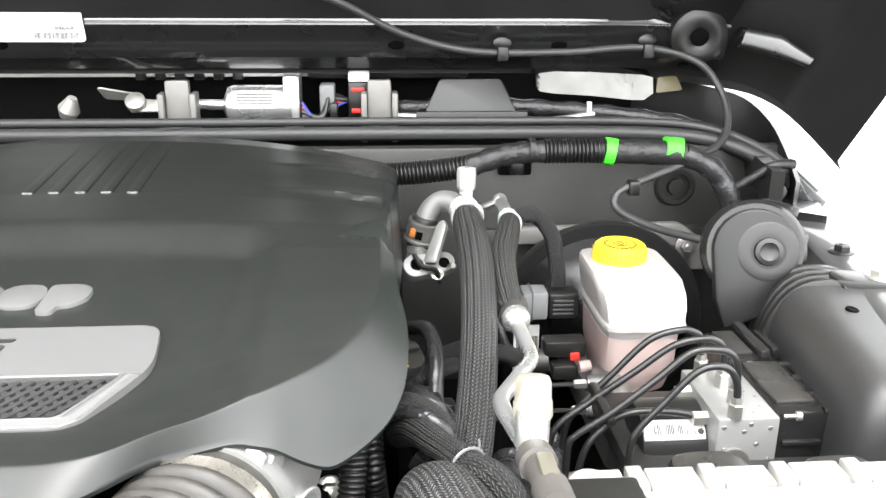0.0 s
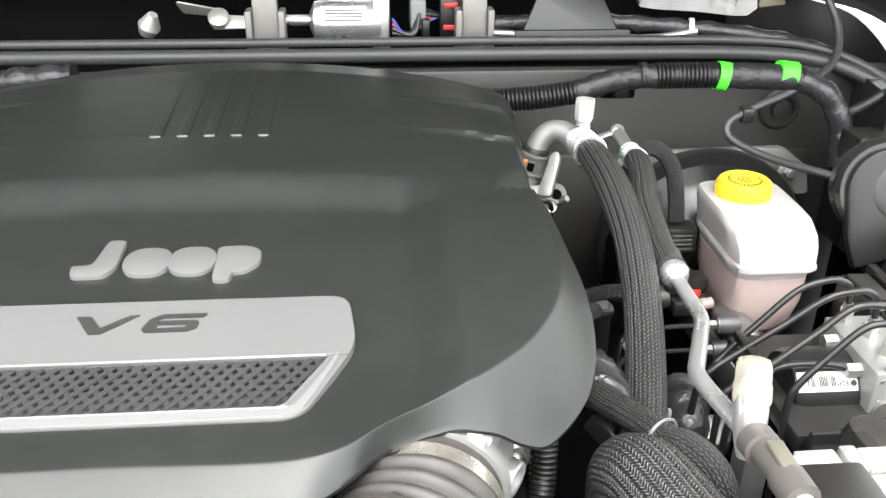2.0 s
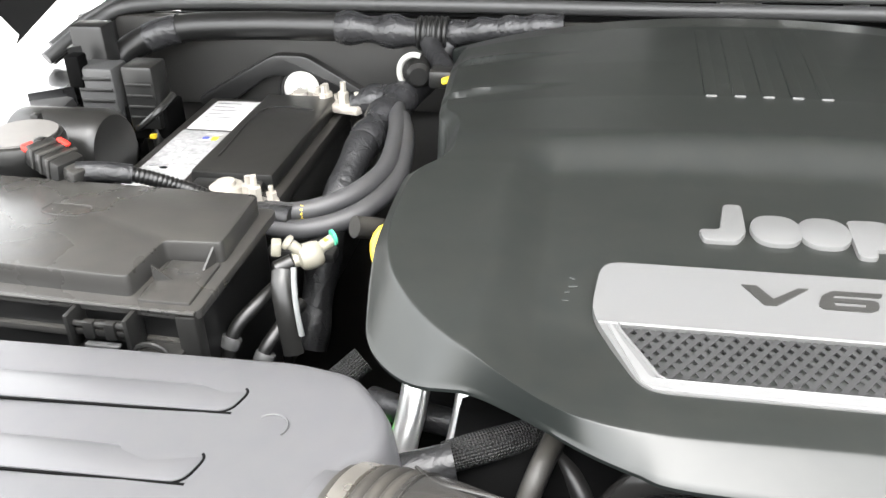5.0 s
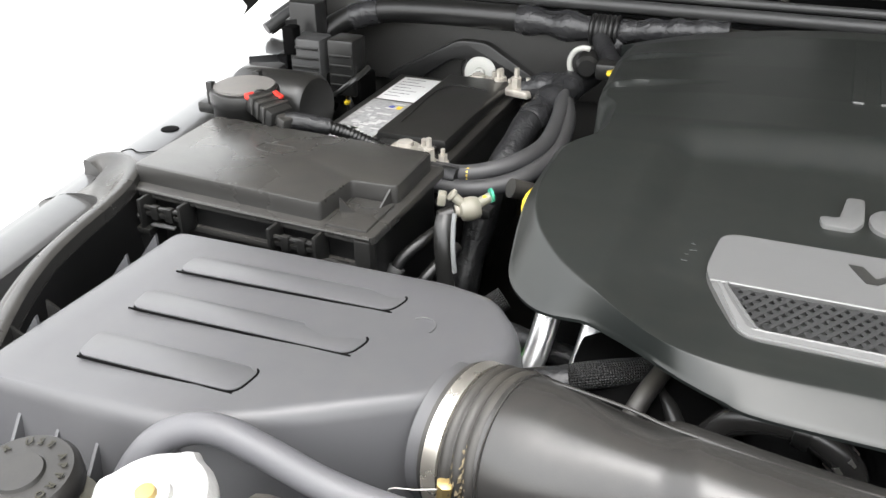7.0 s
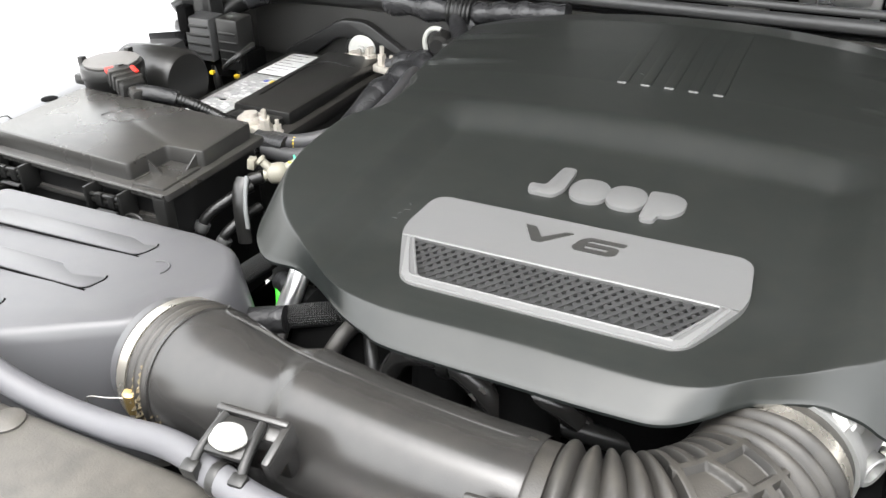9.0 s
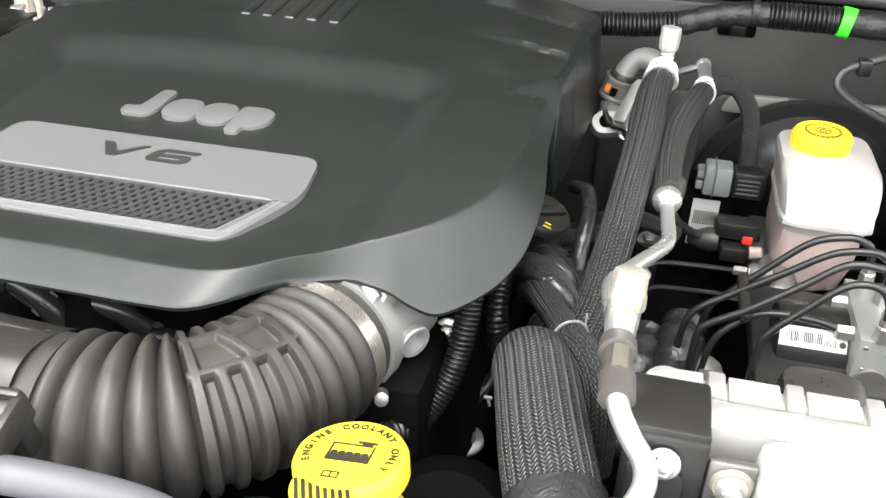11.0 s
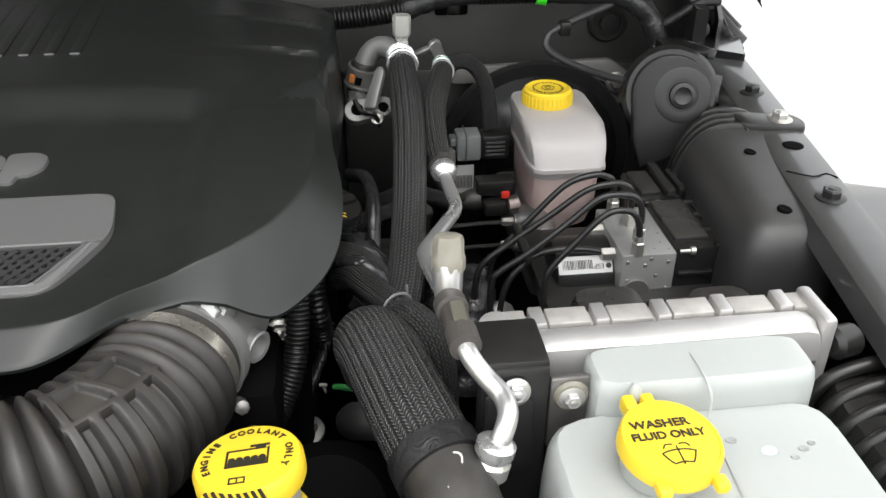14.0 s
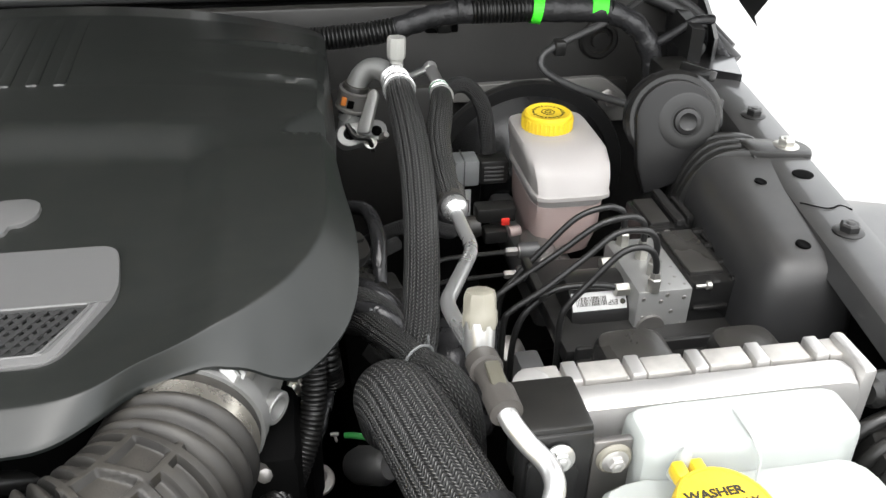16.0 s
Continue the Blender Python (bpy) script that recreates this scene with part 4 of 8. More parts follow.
shapes = [rounded([(-0.030, 0.026), (-0.030, -0.006), (-0.036, -0.0165), (-0.056, -0.0165), (-0.058, -0.004), (-0.0455, -0.004), (-0.0415, 0.026)], 0.004),
          blob(-0.0120, 0.0160, 0.0160, -0.0005), blob(0.0160, 0.0160, 0.0160, -0.0005),
          rounded([(0.0305, 0.0150), (0.050, 0.0155), (0.059, 0.009), (0.059, -0.006), (0.050, -0.0155), (0.043, -0.0155), (0.042, -0.0250), (0.0310, -0.0250)], 0.005)]
for o in shapes:
    o = [(x * 1.10, y * 1.10) for x, y in o]
    part("badge_shape", prism(o, -0.002, 0.0028, 0.0008, m=BADGE), M_SILVER, cover, "satin silver raised badge shape")

# engine below the cover, its block and intake blackened to stand in for shade
engine = thing("engine", (0, 0.7, 0.70), "engine block and intake under the cover, near-black for shade", "engine")
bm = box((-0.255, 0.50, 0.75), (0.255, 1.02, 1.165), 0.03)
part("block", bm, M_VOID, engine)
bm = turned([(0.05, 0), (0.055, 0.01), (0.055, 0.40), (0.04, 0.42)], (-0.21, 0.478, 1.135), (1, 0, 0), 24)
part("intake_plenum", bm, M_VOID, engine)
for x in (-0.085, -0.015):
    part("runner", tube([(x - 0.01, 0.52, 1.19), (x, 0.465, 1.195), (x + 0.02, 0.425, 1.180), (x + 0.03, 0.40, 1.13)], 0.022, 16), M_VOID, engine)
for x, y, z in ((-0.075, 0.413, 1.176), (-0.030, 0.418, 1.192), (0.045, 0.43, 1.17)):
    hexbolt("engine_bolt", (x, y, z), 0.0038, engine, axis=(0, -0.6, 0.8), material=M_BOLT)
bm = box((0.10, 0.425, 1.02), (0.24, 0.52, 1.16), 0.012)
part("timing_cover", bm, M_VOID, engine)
for pts, r in (([(-0.12, 0.47, 1.175), (-0.075, 0.45, 1.188), (-0.03, 0.445, 1.186), (0.0, 0.455, 1.17)], 0.013), ([(-0.05, 0.43, 1.150), (0.0, 0.425, 1.165), (0.05, 0.428, 1.165), (0.09, 0.44, 1.15)], 0.008), ([(-0.15, 0.46, 1.18), (-0.13, 0.435, 1.165), (-0.12, 0.41, 1.13)], 0.007)):
    part("vacuum_hose", tube(pts, r, 14), M_SATIN, engine)

# ---- driver's side of the bay ----
# wiring loom along the firewall
loom = thing("firewall_loom", (0.5, 1.01, 1.25), "corrugated black wiring loom with taped joints on the firewall", "wiring loom")
main = [(0.26, 1.005, 1.248), (0.33, 1.005, 1.252), (0.38, 1.005, 1.258), (0.425, 1.005, 1.272), (0.47, 1.005, 1.276), (0.545, 1.005, 1.276), (0.60, 1.004, 1.274), (0.64, 1.002, 1.272), (0.678, 0.998, 1.252), (0.700, 0.992, 1.215), (0.705, 0.985, 1.17)]
part("conduit", tube(main[:3], ribs(0.0125, 0.003, 0.0048), 18, 0.0008), M_LOOM, loom)
part("taped_joint", tube(main[2:5], lambda s: 0.0132 + 0.0008 * math.sin(s * 300), 16), M_TAPE, loom, "black taped stretch")
part("conduit", tube(main[4:6], ribs(0.0135, 0.003, 0.0048), 18, 0.0008), M_LOOM, loom)
part("taped_joint", tube(main[5:8], lambda s: 0.0150 + 0.0005 * math.sin(s * 240), 18), M_TAPE, loom, "bulky taped stretch")
part("taped_joint", tube(main[7:], lambda s: 0.0138 + 0.0009 * math.sin(s * 200), 16), M_TAPE_SHINY, loom, "wrinkled shiny tape")
for a, b in ((0.543, 0.557), (0.616, 0.637)):
    part("green_band", tube([(a, 1.005, 1.2760), ((a + b) / 2, 1.0045, 1.2752), (b, 1.003, 1.2742)], 0.0163, 24), M_GREEN, loom, "bright green tape band")
part("strap", tube([(0.452, 1.005, 1.277), (0.459, 1.005, 1.277)], 0.0150, 18), M_TAPE, loom)
clip = thing("loom_clip", (0.445, 1.064, 1.235), "small black loom clip in a square firewall hole", "clip")
part("hole_plate", box((0.424, 1.055, 1.234), (0.466, 1.0655, 1.252), 0.003), M_VOID, clip)
part("clip_body", box((0.436, 1.040, 1.238), (0.454, 1.060, 1.256), 0.003), M_BLACK, clip)
grom = thing("firewall_grommet", (0.655, 1.06, 1.216), "round black rubber grommet in the firewall", "grommet")
part("ring", turned([(0.026, 0), (0.026, 0.004), (0.023, 0.007), (0.018, 0.007), (0.017, 0.003), (0, 0.003)], (0.655, 1.0645, 1.216), (0, -1, 0), 28), M_RUBBER, grom)
part("plug", turned([(0.012, 0), (0.011, 0.006), (0.004, 0.007), (0, 0.006)], (0.655, 1.061, 1.216), (0, -1, 0), 20), M_RUBBER, grom)
rel = thing("fender_relay", (0.705, 0.96, 1.19), "black relay box and plugs by the fender corner", "relay")
part("relay_case", box((0.690, 0.930, 1.185), (0.735, 0.975, 1.222), 0.004), M_BLACK, rel)
part("relay_plug", box((0.715, 0.925, 1.160), (0.745, 0.965, 1.190), 0.004), M_VOID, rel)
part("relay_stud", turned([(0.010, 0), (0.010, 0.012), (0.005, 0.014), (0, 0.014)], (0.742, 0.965, 1.235), (-0.2, -1, 0.1), 18), M_BLACK, rel)
part("branch", tube([(0.70, 0.992, 1.23), (0.72, 0.985, 1.245), (0.745, 0.98, 1.262), (0.77, 0.985, 1.262)], 0.006, 10), M_TAPE, rel)

# strut brace and brake booster
brace = thing("booster_brace", (0.57, 1.03, 1.10), "grey pressed steel brace with a nut on the firewall", "bracket")
bm = prism(rounded([(0.440, -0.012), (0.450, 0.010), (0.655, 0.014), (0.690, -0.012), (0.700, -0.050), (0.668, -0.050), (0.650, -0.016)], 0.008), 0, 0.008, 0.002, m=pose(0, 1.040, 1.162, 90, 0, 0))
part("plate", bm, M_BRACE, brace)
hexbolt("nut", (0.662, 1.024, 1.147), 0.0085, brace, axis=(0, -1, 0.15), material=M_BOLT, flange=1.6)
boost = thing("brake_booster", (0.545, 0.95, 1.06), "large round black brake booster drum", "brake booster")
part("drum", turned([(0.10, 0), (0.122, 0.008), (0.128, 0.018), (0.128, 0.024), (0.120, 0.030), (0.114, 0.034), (0.104, 0.055), (0.06, 0.085), (0.04, 0.095), (0.036, 0.12), (0, 0.12)], (0.545, 1.015, 1.062), (0, -1, 0), 48), mat("booster_black_enamel", (0.008, 0.008, 0.008), 0.22, vary=0.2), boost)
part("rim", turned([(0.129, 0), (0.131, 0.004), (0.131, 0.010), (0.129, 0.014)], (0.545, 0.994, 1.062), (0, -1, 0), 48), M_SATIN, boost)

# brake fluid bottle
res = thing("brake_fluid_bottle", (0.512, 0.79, 1.09), "milky brake fluid bottle with a yellow cap, part full", "fluid bottle")


def bottle_ring(z, x0, x1, y0, y1, p=6):
    return oval(((x0 + x1) / 2, (y0 + y1) / 2, z), ((x1 - x0) / 2, 0, 0), (0, (y1 - y0) / 2, 0), p, 40)


upper = [bottle_ring(1.1425, 0.4915, 0.567, 0.757, 0.874, 7), bottle_ring(1.1510, 0.491, 0.568, 0.755, 0.876, 8), bottle_ring(1.1525, 0.4885, 0.573, 0.751, 0.881, 8), bottle_ring(1.1570, 0.4885, 0.573, 0.751, 0.882, 8), bottle_ring(1.159, 0.490, 0.572, 0.753, 0.884, 8),
         bottle_ring(1.172, 0.4890, 0.574, 0.757, 0.888, 8), bottle_ring(1.182, 0.4880, 0.5755, 0.766, 0.890, 8), bottle_ring(1.1895, 0.4875, 0.576, 0.780, 0.890, 7), bottle_ring(1.1935, 0.489, 0.573, 0.792, 0.888, 6), bottle_ring(1.1952, 0.495, 0.564, 0.806, 0.880, 4), bottle_ring(1.196, 0.502, 0.546, 0.822, 0.868, 2)]
part("upper_shell", loft(upper), M_TANKPLASTIC, res, "milky translucent upper half")
part("lower_shell", loft([bottle_ring(1.075, 0.500, 0.546, 0.772, 0.84, 4), bottle_ring(1.085, 0.494, 0.560, 0.762, 0.855, 5), bottle_ring(1.115, 0.491, 0.566, 0.757, 0.868, 7), bottle_ring(1.1430, 0.4910, 0.5675, 0.7565, 0.8745, 7)]), M_FLUID, res, "lower half tinted by the fluid")
cap = part("cap", turned([(0.0268, 0), (0.0272, 0.002), (0.0270, 0.012), (0.0262, 0.0165), (0.0235, 0.0185), (0.022, 0.0175), (0, 0.0175)], (0.5240, 0.845, 1.1945), seg=48), M_YELLOW, res, "ribbed yellow screw cap")
bm = bmesh.new()
for i in range(36):
    a = 2 * math.pi * i / 36
    turned([(0.0011, 0), (0.0011, 0.013)], (0.5240 + 0.0271 * math.cos(a), 0.845 + 0.0271 * math.sin(a), 1.1950), seg=6, bm=bm)
part("cap_ribs", bm, M_YELLOW, cap)
bm = bmesh.new()
for r in (0.0035, 0.0075):
    for i in range(6):
        a, b = 2 * math.pi * i / 6, 2 * math.pi * (i + 1) / 6
        tube([(0.5240 + r * math.cos(a), 0.845 + r * math.sin(a), 1.2122), (0.5240 + r * math.cos(b), 0.845 + r * math.sin(b), 1.2122)], 0.0005, 5, bm=bm)
for i in range(22):
    a = 2 * math.pi * i / 22
    c = Vector((0.5240 + 0.016 * math.cos(a), 0.845 + 0.016 * math.sin(a), 1.2121))
    merge(bm, box((-0.0020, -0.0008, 0), (0.0020, 0.0008, 0.0003), 0, m=Matrix.Translation(c) @ pose(0, 0, 0, 0, 0, math.degrees(a) + (90 if i % 3 else 0))))
part("cap_print", bm, M_INK, cap, smooth=False)
part("outlet", turned([(0.006, 0), (0.006, 0.012)], (0.486, 0.79, 1.10), (-1, -0.1, -0.1), 14), M_FLUID, res)
mc = thing("master_cylinder", (0.512, 0.80, 1.03), "cast alloy brake master cylinder with pipe nuts", "master cylinder")
part("casting", box((0.482, 0.70, 1.030), (0.542, 0.93, 1.074), 0.010), M_ALU, mc)
part("cylinder_end", turned([(0.016, 0), (0.018, 0.004), (0.018, 0.05), (0.014, 0.06)], (0.500, 0.728, 1.085), (0, 1, 0.1), 24), M_BOLT, mc)
for y, z in ((0.735, 1.108), (0.735, 1.080)):
    part("port_boss", turned([(0.009, 0), (0.009, 0.018), (0.008, 0.020), (0, 0.020)], (0.490, y, z), (-1, 0, 0), 18), M_STEELP, mc)
    hexbolt("pipe_nut", (0.470, y, z), 0.0050, mc, axis=(-1, 0, 0), material=M_BOLT, h=0.014)
    part("pipe", tube([(0.456, y, z), (0.42, y, z - 0.001), (0.385, y - 0.002, z - 0.004), (0.372, y - 0.012, z - 0.02), (0.368, y - 0.02, z - 0.08)], 0.0024, 8), M_BLACK, mc)
sens = thing("brake_level_plug", (0.47, 0.815, 1.11), "black plug with a red lock clip and leads", "connector")
part("plug_body", box((0.440, 0.800, 1.104), (0.484, 0.822, 1.122), 0.003), M_BLACK, sens)
part("red_lock", box((0.467, 0.7985, 1.101), (0.477, 0.806, 1.110), 0.0015), M_RED, sens)
part("plug_body", box((0.448, 0.792, 1.082), (0.474, 0.812, 1.098), 0.003), M_BLACK, sens)
part("boot", turned([(0.012, 0), (0.013, 0.010), (0.009, 0.022), (0.004, 0.03)], (0.445, 0.808, 1.098), (-1, 0, -0.1), 16), M_RUBBER, sens)
part("lead", tube([(0.435, 0.806, 1.098), (0.415, 0.80, 1.108), (0.398, 0.79, 1.125), (0.390, 0.80, 1.15)], 0.0048, 10), M_TAPE, sens)
tag = thing("firewall_tag", (0.432, 0.87, 1.07), "white barcode tag on a black duct", "label")
part("duct", box((0.405, 0.862, 1.00), (0.46, 0.92, 1.125), 0.01), M_VOID, tag)
part("paper", box((0.418, 0.8605, 1.060), (0.446, 0.8622, 1.115), 0.0006), M_LABEL, tag)
bm = bmesh.new()
for i in range(14):
    box((0.421 + i * 0.0017, 0.8597, 1.086), (0.4219 + i * 0.0017, 0.8606, 1.102), 0, bm=bm)
part("tag_print", bm, M_INK, tag, smooth=False)

# air conditioning lines
ac = thing("suction_line", (0.37, 0.9, 1.16), "thick woven-sleeved air conditioning hose with a white service cap", "hose")
part("hose", tube([(0.3650, 0.866, 1.2375), (0.3605, 0.81, 1.2455), (0.3582, 0.745, 1.2460), (0.3560, 0.690, 1.2380), (0.3525, 0.645, 1.2250), (0.3475, 0.600, 1.2010), (0.3385, 0.550, 1.1660), (0.329, 0.520, 1.148), (0.318, 0.49, 1.11)], lambda s: 0.0140 + 0.0012 * min(1, s / 0.1) + 0.0006 * math.sin(s * 19), 28), M_BRAID, ac, "woven black sleeve")
part("ferrule", tube([(0.3665, 0.918, 1.230), (0.366, 0.895, 1.2345), (0.365, 0.861, 1.2378)], lambda s: 0.0140 + 0.0012 * (s > 0.008) + 0.0012 * (math.sin(s * 620) > 0.2) + 0.0014 * (s > 0.051), 28, 0.0007), M_ALU_BRIGHT, ac, "crimped bright alloy ferrule")
part("manifold_pipe", tube([(0.367, 0.925, 1.222), (0.358, 0.940, 1.231), (0.345, 0.950, 1.231), (0.333, 0.952, 1.222), (0.3250, 0.950, 1.206), (0.320, 0.947, 1.186), (0.315, 0.945, 1.160)], 0.0122, 24), M_MANIFOLD, ac, "dull grey bent pipe")
part("port", turned([(0.0085, 0), (0.0085, 0.010), (0.0064, 0.011), (0.0064, 0.024), (0.008, 0.025), (0.008, 0.028)], (0.368, 0.912, 1.222), (0.02, 0.05, 1), 20), M_ALU_BRIGHT, ac)
part("service_cap", turned([(0.0072, 0), (0.0072, 0.009), (0.0088, 0.010), (0.0102, 0.013), (0.0106, 0.029), (0.0098, 0.034), (0, 0.034)], (0.3685, 0.914, 1.244), (0.02, 0.05, 1), 8), M_WHITE, ac, "white plastic service cap")
CL = Matrix.Translation((0.3225, 0.949, 1.1965)) @ pose(0, 0, 0, 4, 14, 0)
part("clamp_band", _moved(turned([(0.0172, -0.013), (0.0186, -0.012), (0.0186, -0.009), (0.0178, -0.008), (0.0178, 0.008), (0.0186, 0.009), (0.0186, 0.012), (0.0172, 0.013)], (0, 0, 0), seg=32), CL), M_BRACE, ac, "wide grey clamp band")
part("orange_mark", _moved(box((-0.0150, -0.0162, -0.0040), (-0.0090, -0.0130, 0.0060), 0.0008), CL), M_ORANGE, ac, "orange paint mark")
part("band_slot", _moved(box((-0.0080, -0.0190, -0.0050), (-0.0005, -0.0165, 0.0045), 0.0006), CL), M_VOID, ac)
part("rubber_sleeve", _moved(turned([(0.0140, -0.018), (0.0155, -0.016), (0.0155, 0.016), (0.0140, 0.018)], (0, 0, 0), seg=28), CL), M_RUBBER, ac)
part("lower_pipe", turned([(0.0095, 0.012), (0.0118, 0.010), (0.0118, 0.001), (0.0100, -0.001), (0.0100, -0.014), (0.0118, -0.016), (0.0118, -0.024)], (0.3160, 0.946, 1.1720), (0.2, 0, 1), 28), M_ALU_BRIGHT, ac, "bright machined pipe end")
FL = pose(0.331, 0.925, 1.158, 48, 0, 8)
plate = [(-0.020 + 0.0135 * math.cos(a), 0.0135 * math.sin(a)) for a in np.linspace(math.pi / 2, 1.5 * math.pi, 12)] + [(0.014 + 0.0120 * math.cos(a), 0.003 + 0.0120 * math.sin(a)) for a in np.linspace(-math.pi / 2, math.pi / 2, 12)]
part("flange", prism(plate, 0, 0.016, 0.002, m=FL), M_MANIFOLD, ac, "cast two-hole flange")
for hx, r in ((-0.018, 0.0075), (0.013, 0.0062)):
    part("flange_hole", _moved(turned([(r, 0), (r, 0.0008), (r * 0.75, 0.0010), (r * 0.6, 0.0004), (0, 0.0004)], (hx, 0.001, 0.0158), seg=20), FL), M_VOID, ac)
part("stay", prism(rounded([(-0.0075, -0.026), (0.0085, -0.024), (0.0060, 0.022), (0.0, 0.028), (-0.006, 0.022)], 0.004), 0, 0.006, 0.0015, m=pose(0.338, 0.915, 1.192, 52, 0, -34)), M_MANIFOLD, ac)
hexbolt("flange_bolt", (0.337, 0.905, 1.160), 0.0048, ac, axis=(0, -0.7, 0.7), material=M_ZINC)
ac2 = thing("liquid_line", (0.39, 0.7, 1.16), "slim woven air conditioning hose joined to a bent alloy pipe", "hose")
part("hose", tube([(0.4070, 0.848, 1.2360), (0.4015, 0.815, 1.2420), (0.392, 0.770, 1.2435), (0.3840, 0.735, 1.2390), (0.3805, 0.700, 1.2320), (0.3800, 0.672, 1.2250), (0.381, 0.652, 1.2195)], lambda s: 0.0110 + 0.0009 * math.sin(math.pi * min(1, s / 0.2)), 22), M_BRAID, ac2)
part("end_boot", tube([(0.3845, 0.670, 1.2175), (0.382, 0.655, 1.218), (0.381, 0.643, 1.219)], lambda s: 0.0122 - 0.0006 * math.sin(s * 900), 20, 0.001), M_RUBBER, ac2)
part("crimp", turned([(0.0095, 0), (0.0115, 0.002), (0.0118, 0.007), (0.0105, 0.011), (0.0060, 0.0145)], (0.3816, 0.645, 1.2185), (0.03, -1, -0.05), 22), M_ALU_BRIGHT, ac2)
part("ferrule", tube([(0.4095, 0.874, 1.2330), (0.4080, 0.860, 1.2345), (0.4068, 0.843, 1.2366)], lambda s: 0.0100 + 0.0012 * (math.sin(s * 700) > 0) + 0.0012 * (s > 0.026), 22, 0.0007), M_ALU_BRIGHT, ac2, "crimped bright alloy ferrule")
part("green_ring", turned([(0.0113, 0), (0.0113, 0.003)], (0.4088, 0.868, 1.2336), (-0.1, -1, 0.1), 22), mat("pale_green_seal", (0.12, 0.42, 0.22), 0.5), ac2)
part("jumper_pipe", tube([(0.4070, 0.917, 1.2400), (0.4085, 0.900, 1.2380), (0.4098, 0.884, 1.2345), (0.4095, 0.870, 1.2335)], 0.0066, 18), M_ALU, ac2)
part("pipe_knuckle", turned([(0, -0.0078), (0.0050, -0.0062), (0.0078, -0.001), (0.0078, 0.002), (0.0052, 0.0062), (0, 0.0078)], (0.4068, 0.9175, 1.2405), (0.3, -0.4, 1), 20), M_ALU_BRIGHT, ac2)
part("jumper_bar", tube([(0.372, 0.928, 1.2240), (0.388, 0.923, 1.2310), (0.4050, 0.9178, 1.2400)], 0.0062, 14, flat=0.6), M_ALU_BRIGHT, ac2, "flat bright alloy bar")
part("pipe", tube([(0.3815, 0.640, 1.218), (0.3838, 0.612, 1.214), (0.3855, 0.594, 1.2115), (0.3835, 0.578, 1.2115), (0.372, 0.550, 1.2160), (0.356, 0.513, 1.2215), (0.3500, 0.498, 1.2235), (0.3495, 0.484, 1.2240), (0.3535, 0.458, 1.2240), (0.3575, 0.434, 1.2245)], 0.0056, 16), M_ALU_BRIGHT, ac2, "bent drawn alloy pipe")
part("charge_port", turned([(0.0062, -0.010), (0.0085, 0), (0.0100, 0.014), (0.0104, 0.026), (0.0100, 0.030)], (0.3590, 0.4335, 1.2190), (0.02, 0.28, 1), 24), M_ALU_BRIGHT, ac2)
part("charge_cap", turned([(0.0112, 0), (0.0118, 0.002), (0.0116, 0.010), (0.0109, 0.011), (0.0107, 0.021), (0.0096, 0.0243), (0.0084, 0.0250), (0, 0.0246)], (0.3600, 0.4410, 1.2420), (0.02, 0.28, 1), 8), M_CREAM, ac2, "cream octagonal charge cap")
part("coupling", tube([(0.3590, 0.427, 1.2255), (0.3600, 0.410, 1.2270), (0.3610, 0.392, 1.2285), (0.3622, 0.374, 1.2280)], lambda s: 0.0112 if s < 0.011 else (0.0088 if s < 0.036 else 0.0104), 24, 0.001), mat("grey_brown_coupling", (0.060, 0.055, 0.050), 0.5), ac2, "dull grey snap coupling")
part("latch", box((0.3560, 0.388, 1.2345), (0.3660, 0.411, 1.2390), 0.002), mat("olive_latch", (0.09, 0.085, 0.065), 0.5), ac2)
part("lower_pipe", tube([(0.362, 0.380, 1.2275), (0.3645, 0.369, 1.2240), (0.3720, 0.358, 1.2170), (0.3800, 0.347, 1.2120), (0.3818, 0.334, 1.2085), (0.3775, 0.325, 1.2010), (0.3720, 0.3225, 1.188), (0.368, 0.320, 1.155)], 0.0064, 18), M_ALU_BRIGHT, ac2, "bent alloy pipe down to the condenser")
part("ring_joint", turned([(0.0100, -0.014), (0.0122, -0.012), (0.0122, -0.003), (0.0100, -0.001), (0.0100, 0.002), (0.0122, 0.003), (0.0122, 0.009), (0.0080, 0.012)], (0.3715, 0.3230, 1.1860), (0.25, 0.1, 1), 24), M_ALU_BRIGHT, ac2)

# sensor lead with its grey plug
lead = thing("booster_sensor_lead", (0.44, 0.83, 1.13), "woven black sensor lead with a grey plug", "cable")
part("sleeve", tube([(0.396, 0.805, 1.14), (0.399, 0.825, 1.175), (0.405, 0.855, 1.215), (0.420, 0.870, 1.2345), (0.440, 0.874, 1.2345), (0.456, 0.870, 1.215), (0.462, 0.866, 1.185), (0.464, 0.862, 1.160)], 0.0088, 16), M_BRAID_FINE, lead)
part("plug", box((0.4525, 0.847, 1.127), (0.4845, 0.872, 1.156), 0.003), M_BLACK, lead)
for i in range(4):
    part("plug_rib", box((0.457, 0.8455, 1.132 + i * 0.005), (0.479, 0.848, 1.1345 + i * 0.005), 0.0006), M_STEELP, lead)
part("socket", box((0.4235, 0.845, 1.127), (0.4515, 0.874, 1.158), 0.003), M_GREY, lead)
part("socket_seam", box((0.4335, 0.8440, 1.126), (0.4350, 0.8755, 1.159), 0.0004), M_STEELP, lead)
for k in (0, 1):
    part("socket_latch", box((0.4165, 0.850, 1.131 + 0.013 * k), (0.4240, 0.868, 1.140 + 0.013 * k), 0.0015), M_GREY, lead)

